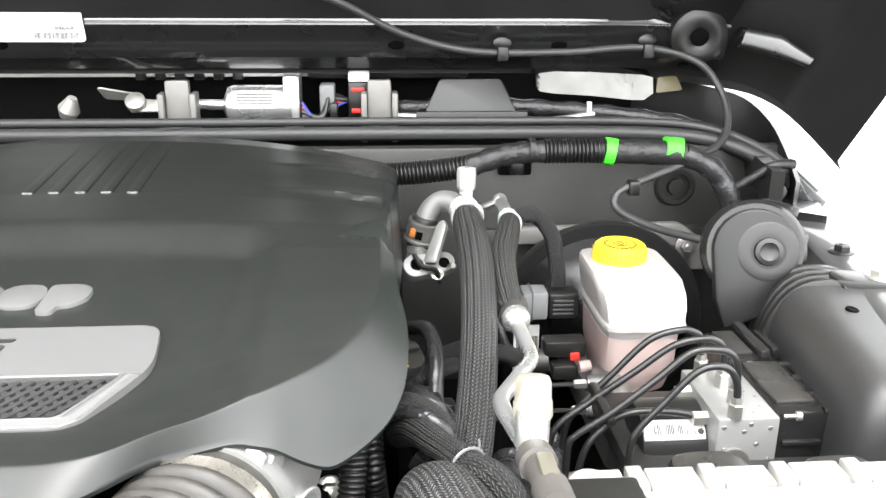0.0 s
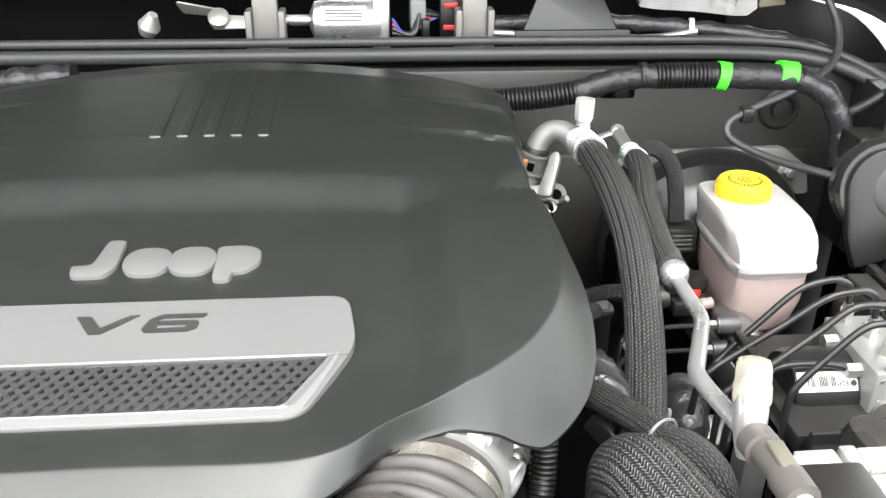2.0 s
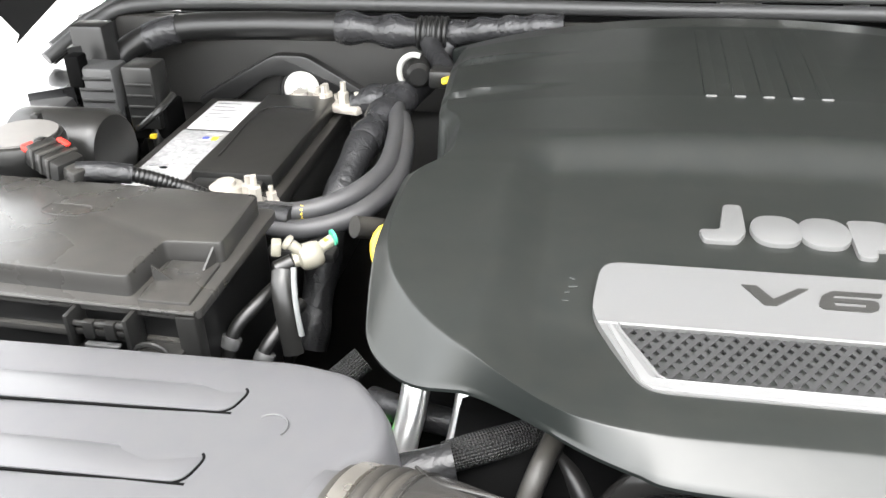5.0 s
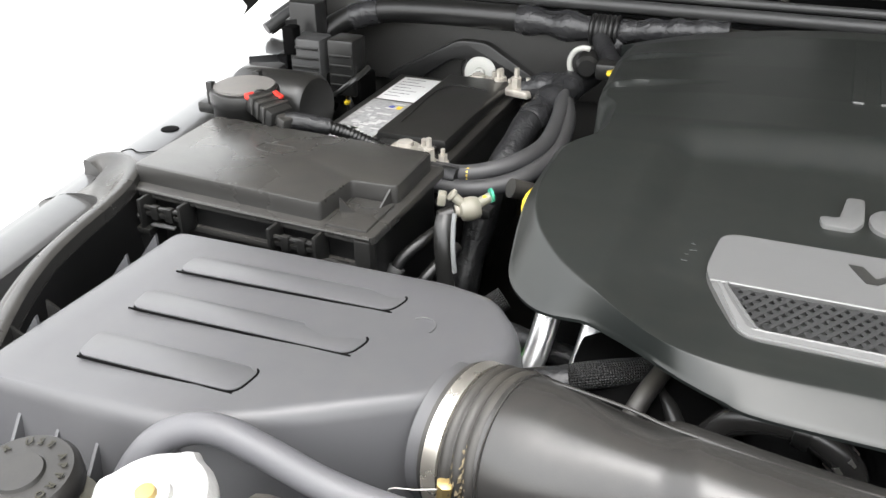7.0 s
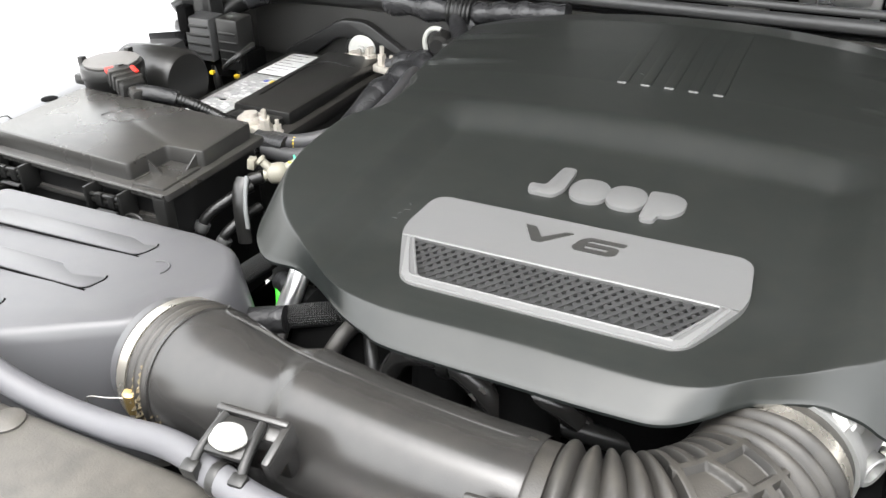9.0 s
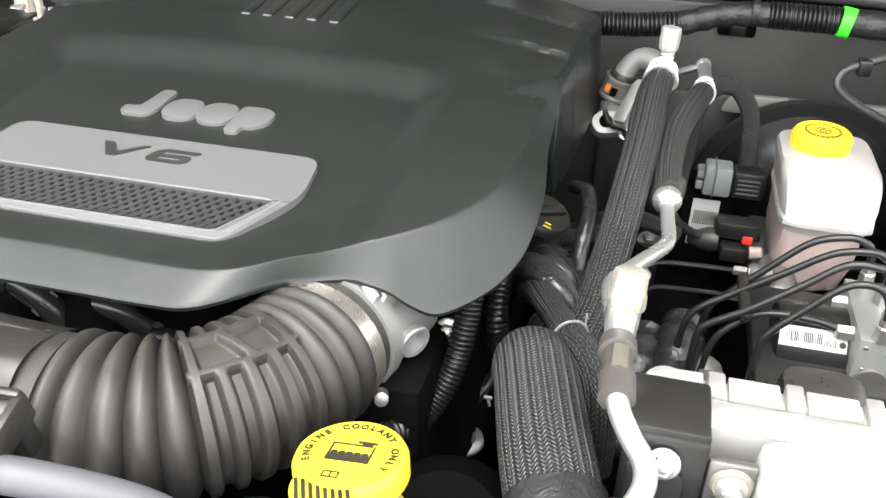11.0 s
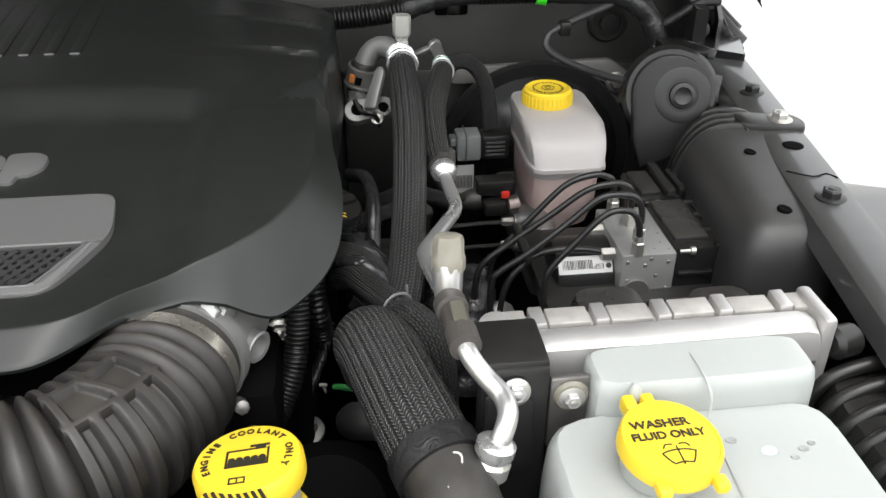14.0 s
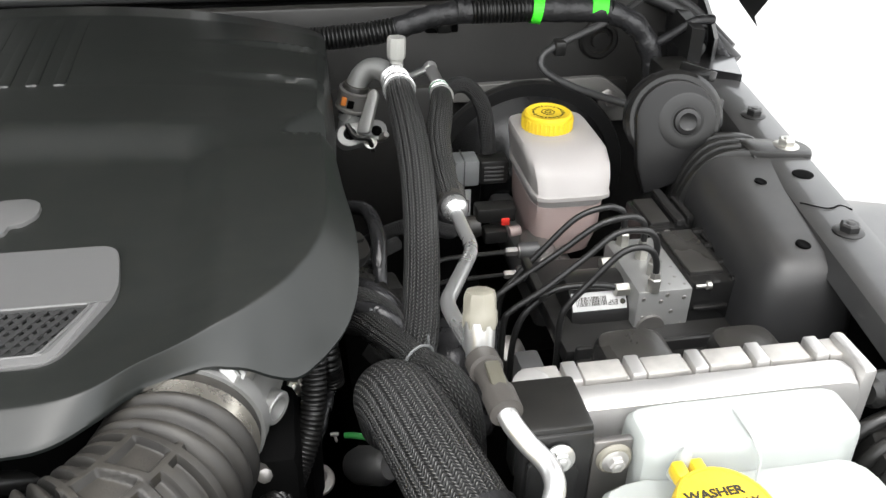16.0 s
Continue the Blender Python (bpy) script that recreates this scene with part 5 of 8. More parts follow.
# anti-lock unit
abs_unit = thing("brake_hydraulic_unit", (0.56, 0.6, 1.06), "alloy brake hydraulic block with a motor and a black control box", "hydraulic unit")
part("valve_block", box((0.534, 0.580, 1.082), (0.584, 0.668, 1.155), 0.0015), M_ALLOY, abs_unit, "machined alloy block")
part("block_plug", turned([(0.013, 0), (0.013, 0.003), (0.011, 0.0035), (0, 0.003)], (0.549, 0.580, 1.117), (0, -1, 0), 24), M_BOLT, abs_unit)
for x, z in ((0.567, 1.132), (0.577, 1.146), (0.570, 1.11), (0.556, 1.1435), (0.5395, 1.1475), (0.561, 1.150), (0.578, 1.118), (0.541, 1.128)):
    part("block_port", turned([(0.0021, 0), (0.0016, 0.0005), (0, 0.0004)], (x, 0.580, z), (0, -1, 0), 14), M_BOLT, abs_unit)
for x, y in ((0.575, 0.60), (0.572, 0.625), (0.576, 0.648), (0.566, 0.590), (0.563, 0.612), (0.579, 0.588), (0.568, 0.640), (0.562, 0.655), (0.578, 0.616)):
    part("block_dimple", turned([(0.0015, 0), (0.0011, 0.0003), (0, 0.0002)], (x, y, 1.155), seg=12), M_BOLT, abs_unit)
motor = part("pump_motor", turned([(0.034, 0), (0.034, 0.045), (0.031, 0.052), (0.012, 0.054), (0, 0.054)], (0.534, 0.625, 1.113), (-1, 0, 0), 40), M_SATIN, abs_unit, "black cylindrical pump motor")
part("motor_label", loft([[(x, 0.625 - 0.0346 * math.cos(a), 1.113 + 0.0346 * math.sin(a)) for x in (0.482, 0.532)] for a in np.linspace(0.50, 0.98, 8)], closed=False, caps=False), M_LABEL, motor)
bm = bmesh.new()
rng = random.Random(2)
for i in range(20):
    x = 0.486 + i * 0.0014
    w = rng.choice((0.0005, 0.0009))
    merge(bm, loft([[(x, 0.625 - 0.0350 * math.cos(a), 1.113 + 0.0350 * math.sin(a)), (x + w, 0.625 - 0.0350 * math.cos(a), 1.113 + 0.0350 * math.sin(a))] for a in np.linspace(0.62, 0.86, 4)], closed=False, caps=False))
part("motor_bar_code", bm, M_INK, motor, smooth=False)
a0 = 0.68
part("motor_print", lettering("ESP", 0.0065, Matrix.Translation((0.5195, 0.625 - 0.0352 * math.cos(a0), 1.113 + 0.0352 * math.sin(a0))) @ pose(0, 0, 0, 90 - math.degrees(a0), 0, 0) @ pose(0, 0, 0, 0, 0, 180), 0.0001), M_INK, motor, smooth=False)
part("print_mark", turned([(0.0026, 0), (0.0026, 0.0002)], (0.5285, 0.625 - 0.0349 * math.cos(a0), 1.113 + 0.0349 * math.sin(a0)), (0, -math.cos(a0), math.sin(a0)), 16), M_INK, motor)
ctrl = part("control_box", box((0.584, 0.582, 1.085), (0.627, 0.672, 1.1580), 0.003), M_GLOSS, abs_unit, "black ribbed control box")
part("control_lid", box((0.587, 0.596, 1.1570), (0.619, 0.668, 1.1612), 0.0015), M_FUSE, ctrl, "dusty flat lid")
for x, y in ((0.6015, 0.583), (0.6000, 0.672)):
    part("control_pin", turned([(0.0040, 0), (0.0040, 0.004), (0.0022, 0.005), (0.0022, 0.014), (0, 0.014)], (x, y, 1.1545), (-1, 0, 0), 12), M_ZINC, ctrl)
for x in (0.6275, 0.6360):
    part("control_rail", box((x, 0.579, 1.083), (x + 0.0052, 0.676, 1.1585), 0.0018), M_GLOSS, ctrl)
for y in (0.586, 0.614, 0.642, 0.668):
    part("control_boss", turned([(0.0042, 0), (0.0042, 0.019), (0.0034, 0.020), (0, 0.020)], (0.621, y, 1.1560), (1, 0, 0.02), 14), M_GLOSS, ctrl)
for k in range(3):
    part("side_rib", box((0.588, 0.5785, 1.094 + k * 0.018), (0.620, 0.5830, 1.098 + k * 0.018), 0.001), M_GLOSS, ctrl)
part("control_plug", box((0.578, 0.674, 1.10), (0.622, 0.735, 1.1600), 0.004), M_GLOSS, ctrl)
part("plug_lid", box((0.583, 0.680, 1.1595), (0.603, 0.728, 1.1635), 0.001), M_BLACK_DUSTY, ctrl)
part("plug_lever", box((0.606, 0.672, 1.150), (0.616, 0.738, 1.1690), 0.003), M_GLOSS, ctrl)
part("plug_lever", box((0.623, 0.686, 1.146), (0.632, 0.730, 1.1640), 0.003), M_GLOSS, ctrl)
LINES = [[(0.548, 0.583, 1.160), (0.547, 0.583, 1.182), (0.540, 0.583, 1.196), (0.527, 0.583, 1.200), (0.512, 0.583, 1.194), (0.490, 0.582, 1.170), (0.472, 0.580, 1.150), (0.465, 0.578, 1.135), (0.464, 0.575, 1.095), (0.464, 0.575, 1.04)],
         [(0.557, 0.607, 1.160), (0.556, 0.605, 1.185), (0.550, 0.605, 1.198), (0.538, 0.605, 1.203), (0.516, 0.605, 1.201), (0.490, 0.603, 1.180), (0.455, 0.600, 1.153), (0.428, 0.600, 1.134), (0.421, 0.60, 1.12), (0.420, 0.60, 1.06)],
         [(0.557, 0.635, 1.160), (0.556, 0.635, 1.188), (0.548, 0.635, 1.197), (0.537, 0.635, 1.199), (0.512, 0.635, 1.193), (0.480, 0.635, 1.169), (0.445, 0.635, 1.143), (0.420, 0.632, 1.125), (0.412, 0.63, 1.105), (0.410, 0.63, 1.05)],
         [(0.548, 0.660, 1.160), (0.546, 0.660, 1.187), (0.538, 0.660, 1.194), (0.526, 0.660, 1.196), (0.500, 0.660, 1.187), (0.470, 0.658, 1.157), (0.445, 0.655, 1.131), (0.43, 0.65, 1.11), (0.428, 0.65, 1.05)],
         [(0.530, 0.603, 1.1440), (0.505, 0.604, 1.1500), (0.470, 0.604, 1.1500), (0.452, 0.603, 1.140), (0.436, 0.60, 1.122), (0.430, 0.60, 1.09), (0.430, 0.60, 1.04)]]
lines = thing("brake_lines", (0.5, 0.62, 1.05), "black bent steel brake lines rising from the hydraulic block", "pipes")
for p in LINES:
    part("line", tube(p, 0.0030, 10, 0.003), M_SATIN, lines)
for p in LINES[:4]:
    x, y, _ = p[0]
    part("line_nut", turned([(0.0062, 0), (0.0062, 0.012), (0.005, 0.013), (0.0042, 0.018)], (x, y, 1.155), seg=6), M_ZINC, lines)
part("line_nut", turned([(0.0062, 0), (0.0062, 0.012), (0.004, 0.013)], (0.534, 0.603, 1.1440), (-1, 0, 0), 6), M_ZINC, lines)
part("line_nut", turned([(0.0062, 0), (0.0062, 0.012), (0.004, 0.013)], (0.534, 0.643, 1.1460), (-1, 0, 0), 6), M_ZINC, lines)
part("line_clip", box((0.450, 0.597, 1.142), (0.458, 0.660, 1.150), 0.002), M_BLACK, lines)
abb = thing("hydraulic_unit_bracket", (0.55, 0.52, 1.0), "black bracket and rubber mounts below the hydraulic unit", "bracket")
part("tray", box((0.465, 0.556, 1.100), (0.66, 0.70, 1.1180), 0.003), M_SATIN, abb)
part("tray_lip", box((0.47, 0.545, 1.085), (0.66, 0.552, 1.128), 0.003), M_SATIN, abb)
part("cross_rail", box((0.47, 0.478, 1.06), (0.66, 0.548, 1.118), 0.004), M_SATIN, abb)
for x, w, top in ((0.497, 0.029, 1.170), (0.592, 0.027, 1.163)):
    part("mount_cover", loft([oval((x, 0.495, z), (w * k, 0, 0), (0, 0.026 * k, 0), 4, 28) for z, k in ((1.08, 1), (top - 0.014, 1), (top - 0.004, 0.9), (top, 0.7))]), M_FUSE, abb)
part("rubber_mount", turned([(0.014, 0), (0.015, 0.006), (0.015, 0.020), (0.010, 0.028), (0, 0.028)], (0.541, 0.488, 1.132), (0, -0.5, 1), 24), M_RUBBER, abb)
hexbolt("mount_bolt", (0.541, 0.474, 1.157), 0.006, abb, axis=(0, -0.5, 1), material=M_BOLT)
part("post", box((0.424, 0.55, 0.98), (0.446, 0.575, 1.11), 0.004), M_STEELP, abb)

# round sensor and the bracket stud between the cover and the bottle
sw = thing("oil_pressure_sensor", (0.306, 0.665, 1.09), "black round sensor with a pale tag beside the engine cover", "sensor")
part("housing", turned([(0.011, -0.045), (0.011, -0.012), (0.0150, -0.010), (0.0158, -0.002), (0.0150, 0.004), (0.0115, 0.010), (0.006, 0.0135), (0, 0.0142)], (0.306, 0.665, 1.130), (0.05, -0.55, 0.85), 28), M_GLOSS, sw)
part("collar", turned([(0.0162, -0.006), (0.0172, -0.004), (0.0172, 0.0), (0.0162, 0.002)], (0.306, 0.665, 1.130), (0.05, -0.55, 0.85), 28), M_SATIN, sw)
part("tag", _moved(box((-0.004, -0.0035, 0), (0.004, 0.0035, 0.0008), 0.0003), Matrix.Translation((0.3035, 0.6555, 1.1405)) @ Vector((0, 0, 1)).rotation_difference(Vector((-0.05, -0.75, 0.65))).to_matrix().to_4x4()), M_GREY, sw, "pale printed tag")
for d in (-0.004, 0.0, 0.004):
    part("lead", tube([(0.312 + d, 0.668, 1.128), (0.319 + d, 0.655, 1.134), (0.326 + d, 0.640, 1.126), (0.330 + d, 0.632, 1.10)], 0.0014, 8), M_BRACE if d == 0 else M_BLACK, sw)
stand = thing("hose_stay", (0.379, 0.815, 0.97), "dark upright stay with a bright flanged bolt", "bracket")
part("post", turned([(0.012, 0), (0.011, 0.10), (0.0135, 0.108), (0.0135, 0.112), (0, 0.112)], (0.379, 0.815, 0.970), (0, 0, 1), 20), M_SATIN, stand)
hexbolt("bolt", (0.379, 0.815, 1.0815), 0.0075, stand, axis=(0, -0.35, 0.94), material=M_BOLT, h=0.010, flange=1.7)
# twin disc horn
horn = thing("horn", (0.64, 0.79, 1.14), "black disc horn with a trumpet-shaped housing", "horn")
H_AX = Vector((-0.22, -0.93, 0.28)).normalized()
H_C = Vector((0.640, 0.782, 1.224))
part("disc", turned([(0.038, -0.034), (0.048, -0.030), (0.0495, -0.023), (0.045, -0.019), (0.045, -0.013), (0.050, -0.008), (0.050, -0.002), (0.046, 0.003)], H_C, H_AX, 44), M_GLOSS, horn)
turn = Vector((0, 0, 1)).rotation_difference(H_AX).to_matrix().to_4x4()
up = (turn.inverted() @ Vector((0, 0, 1))).normalized()
angle = math.degrees(math.atan2(up.y, up.x)) - 90
HP = Matrix.Translation(H_C) @ turn @ pose(0, 0, 0, 0, 0, angle)
tear = [(0.041 * math.cos(a), 0.041 * math.sin(a)) for a in np.linspace(radians(-25), radians(190), 24)] + [(-0.036, -0.050), (-0.026, -0.078), (0.0, -0.068), (0.026, -0.050)]
part("trumpet", prism(tear, -0.004, 0.012, 0.004, m=HP), mat("satin_black_horn", (0.011, 0.011, 0.0112), 0.30, spec=0.3, grain=900, bump=0.08, vary=0.2, dust=0.03), horn)
part("hub", turned([(0.030, 0.009), (0.0295, 0.0125), (0.027, 0.0135), (0.014, 0.0125), (0.013, 0.017), (0.009, 0.018), (0.007, 0.0165), (0, 0.0165)], H_C + H_AX * 0.002 + Vector((0.011, 0, -0.001)), H_AX, 32), M_SATIN, horn)
part("bracket", prism(rounded([(-0.008, -0.02), (0.008, -0.02), (0.008, 0.06), (-0.008, 0.06)], 0.004), 0, 0.003, 0.001, m=pose(0.690, 0.80, 1.175, 60, 0, -35)), M_SATIN, horn)
part("terminal", box((0.690, 0.84, 1.238), (0.705, 0.88, 1.250), 0.002, m=pose(0, 0, 0, 0, 20, 30)), M_GLOSS, horn)

# air snorkel on the fender
sn = thing("fender_snorkel", (0.67, 0.62, 1.0), "moulded black resonator duct bolted to the fender", "air duct")
rings = []
for y, cx, hw, top in ((0.522, 0.6590, 0.026, 1.135), (0.523, 0.6592, 0.034, 1.165), (0.527, 0.6600, 0.0395, 1.184), (0.535, 0.6615, 0.0425, 1.197), (0.550, 0.6640, 0.0445, 1.2035), (0.58, 0.668, 0.0455, 1.2060), (0.62, 0.674, 0.048, 1.2075), (0.66, 0.682, 0.052, 1.2090), (0.69, 0.688, 0.055, 1.2105), (0.712, 0.693, 0.058, 1.212)):
    rings.append(oval((cx, y, (top + 0.95) / 2), (hw, -hw * 0.18, 0), (0, 0, (top - 0.95) / 2), 4.6, 60))
part("duct_body", loft(rings), M_SNORKEL, sn)
for i in range(4):
    y, cx, k = 0.712 + i * 0.013, 0.687 + i * 0.002, 0.062 - 0.0012 * i
    part("duct_rib", loft([oval((cx, y + j, 1.085), (kk, -kk * 0.22, 0), (0, 0, 0.132 + dz), 2.6, 44) for j, kk, dz in ((0, k - 0.003, -0.004), (0.002, k, 0), (0.007, k, 0), (0.010, k - 0.004, -0.006))]), M_BLACK, sn)
bm = prism(rounded([(-0.020, -0.015), (0.045, -0.018), (0.050, 0.0), (0.042, 0.018), (-0.020, 0.017)], 0.014, 6), 0, 0.010, 0.003, m=pose(0.708, 0.722, 1.2085, 0, 2, -10))
part("mount_tab", bm, M_BLACK, sn)
hexbolt("tab_bolt", (0.732, 0.719, 1.216), 0.0085, sn, material=M_ZINC)
part("gusset", prism([(0, 0), (0.026, 0), (0, 0.012)], -0.0012, 0.0012, 0, m=pose(0.694, 0.712, 1.203, 90, 0, -80)), M_BLACK, sn)
for x, y, z, r in ((0.664, 0.560, 1.2045, 0.0050), (0.6785, 0.664, 1.2090, 0.0045)):
    part("duct_hole", turned([(r * 1.3, -0.002), (r * 1.3, 0.001), (r, 0.0016), (r * 0.8, 0.0012), (0, 0.001)], (x, y, z), (0.15, -0.1, 1), 16), M_VOID, sn)

# dark engine clutter between cover and hoses
cl = thing("engine_harness", (0.30, 0.52, 1.08), "black engine wiring loom with clips beside the cover", "wiring loom")
part("conduit", tube([(0.257, 0.53, 1.215), (0.2545, 0.510, 1.200), (0.2530, 0.4930, 1.172), (0.2480, 0.476, 1.142), (0.238, 0.458, 1.122), (0.2290, 0.440, 1.118), (0.218, 0.42, 1.125), (0.205, 0.405, 1.12)], ribs(0.0084, 0.0020, 0.0036), 18, 0.0006), M_LOOM, cl, "finely ribbed conduit")
part("conduit", tube([(0.265, 0.59, 1.175), (0.2640, 0.565, 1.160), (0.2655, 0.552, 1.140), (0.268, 0.556, 1.110)], ribs(0.0088, 0.0018, 0.0042), 18, 0.0008), M_LOOM, cl, "ribbed conduit")
part("taped_branch", tube([(0.272, 0.596, 1.165), (0.286, 0.576, 1.179), (0.2995, 0.5645, 1.1820), (0.3127, 0.5547, 1.1757), (0.3213, 0.5453, 1.1606), (0.325, 0.535, 1.13)], 0.0098, 18), M_BRAID, cl, "woven bundle arching over")
part("taped_branch", tube([(0.276, 0.605, 1.158), (0.292, 0.588, 1.176), (0.308, 0.577, 1.180), (0.322, 0.568, 1.170), (0.328, 0.558, 1.15)], 0.0062, 14), M_BRAID, cl)
for x, y, z, d in ((0.288, 0.63, 1.165, 0.022), (0.305, 0.60, 1.14, 0.02), (0.31, 0.66, 1.12, 0.025), (0.33, 0.70, 1.10, 0.02), (0.295, 0.70, 1.13, 0.022)):
    part("connector", box((x - d / 2, y - d * 0.7, z - d * 0.8), (x + d / 2, y + d * 0.7, z + d * 0.5), 0.004, m=pose(0, 0, 0, 20, 15, 25)), M_BLACK, cl)
part("sensor", turned([(0.010, 0), (0.010, 0.018), (0.007, 0.02), (0, 0.02)], (0.305, 0.575, 1.150), (0, -0.2, 1), 14), M_BLACK, cl)
CAP = Matrix.Translation((0.284, 0.634, 1.186)) @ Vector((0, 0, 1)).rotation_difference(Vector((0.40, -0.22, 1))).to_matrix().to_4x4()
dip = part("filler_cap", _moved(turned([(0.019, -0.05), (0.020, 0), (0.0225, 0.003), (0.0225, 0.009), (0.0205, 0.012), (0, 0.012)], (0, 0, 0), seg=32), CAP), M_BLACK, cl, "black oil filler cap")
part("cap_bar", _moved(box((-0.017, -0.0045, 0.011), (0.017, 0.0045, 0.017), 0.0025), CAP @ pose(0, 0, 0, 0, 0, 35)), M_BLACK, dip)
for k, w in ((0.0, 0.0026), (0.0042, 0.0034)):
    part("cap_mark", _moved(box((0.004 - w, -0.0130 - k, 0.0119), (0.004 + w, -0.0118 - k, 0.0123), 0), CAP), M_YELLOW, dip, "yellow printed mark")
for x, y, z in ((0.292, 0.452, 1.168), (0.340, 0.63, 1.10), (0.375, 0.70, 1.11)):
    hexbolt("stud", (x, y, z), 0.0045, cl, axis=(0.1, -0.5, 0.8), material=M_BOLT)
for p in ([(0.30, 0.74, 1.12), (0.33, 0.72, 1.15), (0.36, 0.715, 1.16), (0.40, 0.73, 1.14)], [(0.30, 0.75, 1.11), (0.33, 0.735, 1.14), (0.36, 0.73, 1.15), (0.40, 0.745, 1.13)], [(0.28, 0.70, 1.12), (0.31, 0.68, 1.15), (0.34, 0.70, 1.15)]):
    part("hose", tube(p, 0.007, 12), M_BRAID_FINE, cl)
fill = thing("exhaust_side_clutter", (0.36, 0.72, 0.70), "brackets and shields deep in the bay, partly near-black for shade", "brackets")
# shield coloured near-black in place of shade
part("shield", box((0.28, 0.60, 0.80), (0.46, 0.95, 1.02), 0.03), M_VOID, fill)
for p, r in (([(0.398, 0.60, 1.00), (0.404, 0.615, 1.045), (0.412, 0.640, 1.070), (0.418, 0.680, 1.075)], 0.020), ([(0.372, 0.585, 1.00), (0.376, 0.60, 1.040), (0.380, 0.63, 1.060), (0.386, 0.67, 1.065)], 0.017)):
    part("wrapping", tube(p, lambda s, r=r: r + 0.0035 * math.sin(s * 210) * math.sin(s * 75), 18), M_TAPE_SHINY, fill, "crumpled shiny black wrapping")
part("foil", turned([(0.010, 0), (0.013, 0.02), (0.010, 0.035), (0, 0.04)], (0.335, 0.67, 1.09), (0.2, -0.5, 0.6), 10), M_BOLT, fill)
part("foil", turned([(0.018, 0), (0.022, 0.02), (0.014, 0.04), (0, 0.045)], (0.435, 0.655, 1.03), (0.1, -0.5, 0.8), 9), M_BOLT, fill)
for p, r in (([(0.292, 0.60, 1.175), (0.302, 0.575, 1.185), (0.315, 0.565, 1.178), (0.322, 0.575, 1.155), (0.318, 0.60, 1.13)], 0.0075), ([(0.275, 0.585, 1.165), (0.292, 0.562, 1.180), (0.310, 0.548, 1.180), (0.325, 0.545, 1.160), (0.33, 0.55, 1.12)], 0.0065), ([(0.300, 0.76, 1.16), (0.315, 0.72, 1.175), (0.320, 0.68, 1.170), (0.318, 0.65, 1.145), (0.32, 0.63, 1.10)], 0.0070), ([(0.33, 0.62, 1.12), (0.345, 0.60, 1.14), (0.335, 0.57, 1.145), (0.322, 0.55, 1.12)], 0.006)):
    part("taped_branch", tube(p, r, 14), M_TAPE_SHINY, cl)
for x, y, z, d, a in ((0.312, 0.585, 1.168, 0.016, 30), (0.298, 0.615, 1.158, 0.018, -20), (0.327, 0.615, 1.140, 0.016, 10), (0.305, 0.535, 1.150, 0.015, 45)):
    part("connector", box((-d / 2, -d * 0.8, -d / 2), (d / 2, d * 0.8, d / 2), 0.002, m=pose(x, y, z, 25, 10, a)), M_GLOSS, cl)
# small fittings round the suction line's flange
part("flange_stud", turned([(0.0045, 0), (0.0045, 0.014), (0.003, 0.016), (0, 0.016)], (0.350, 0.915, 1.160), (0.3, -0.7, 0.6), 8), M_ZINC, ac)
part("wire_clip", tube([(0.312, 0.915, 1.180), (0.320, 0.902, 1.170), (0.334, 0.898, 1.168), (0.340, 0.905, 1.150)], 0.0030, 8), M_BLACK, ac)

# ---- passenger's side of the bay ----
ll = thing("passenger_loom", (-0.45, 1.02, 1.25), "taped black wiring loom along the firewall", "wiring loom")
lp = [(-0.735, 0.95, 1.17), (-0.728, 0.975, 1.205), (-0.700, 1.005, 1.243), (-0.64, 1.018, 1.266), (-0.55, 1.02, 1.272), (-0.44, 1.02, 1.273), (-0.385, 1.02, 1.270), (-0.345, 1.02, 1.268), (-0.31, 1.02, 1.268), (-0.26, 1.02, 1.274), (-0.18, 1.02, 1.280)]
part("trunk", tube(lp[:6], 0.0165, 18), M_LOOM, ll)
part("taped_joint", tube(lp[5:8], lambda s: 0.0175 + 0.0025 * math.sin(s * 120), 18), M_TAPE_SHINY, ll, "wrinkled shiny tape")
part("conduit", tube(lp[7:9], ribs(0.0185, 0.003, 0.006), 18, 0.001), M_LOOM, ll)
part("taped_joint", tube(lp[8:], lambda s: 0.0140 + 0.0015 * math.sin(s * 200), 16), M_TAPE_SHINY, ll)
part("taped_joint", tube([(-0.675, 1.012, 1.256), (-0.655, 1.016, 1.263), (-0.635, 1.018, 1.267)], 0.0180, 18), M_TAPE_SHINY, ll)
part("branch", tube([(-0.33, 1.01, 1.262), (-0.318, 0.99, 1.250), (-0.30, 0.96, 1.242), (-0.285, 0.94, 1.235)], 0.012, 14), M_TAPE, ll)

# battery
bat = thing("battery", (-0.51, 0.86, 1.0), "black car battery with white labels and corroded terminals", "battery")
part("case", box((-0.602, 0.735, 1.00), (-0.428, 1.005, 1.172), 0.004), M_BLACK, bat)
part("lid", box((-0.604, 0.733, 1.168), (-0.426, 1.008, 1.186), 0.004), M_BLACK_DUSTY, bat)
part("lid_step", box((-0.522, 0.765, 1.184), (-0.436, 0.985, 1.203), 0.006), M_BLACK, bat, "raised glossy centre of the lid")
part("lid_step", box((-0.515, 0.745, 1.184), (-0.445, 0.772, 1.196), 0.004), M_BLACK, bat)
part("lid_seam", tube([(-0.505, 0.80, 1.2032), (-0.505, 0.93, 1.2032), (-0.450, 0.935, 1.2032)], 0.0012, 6), M_SATIN, bat)
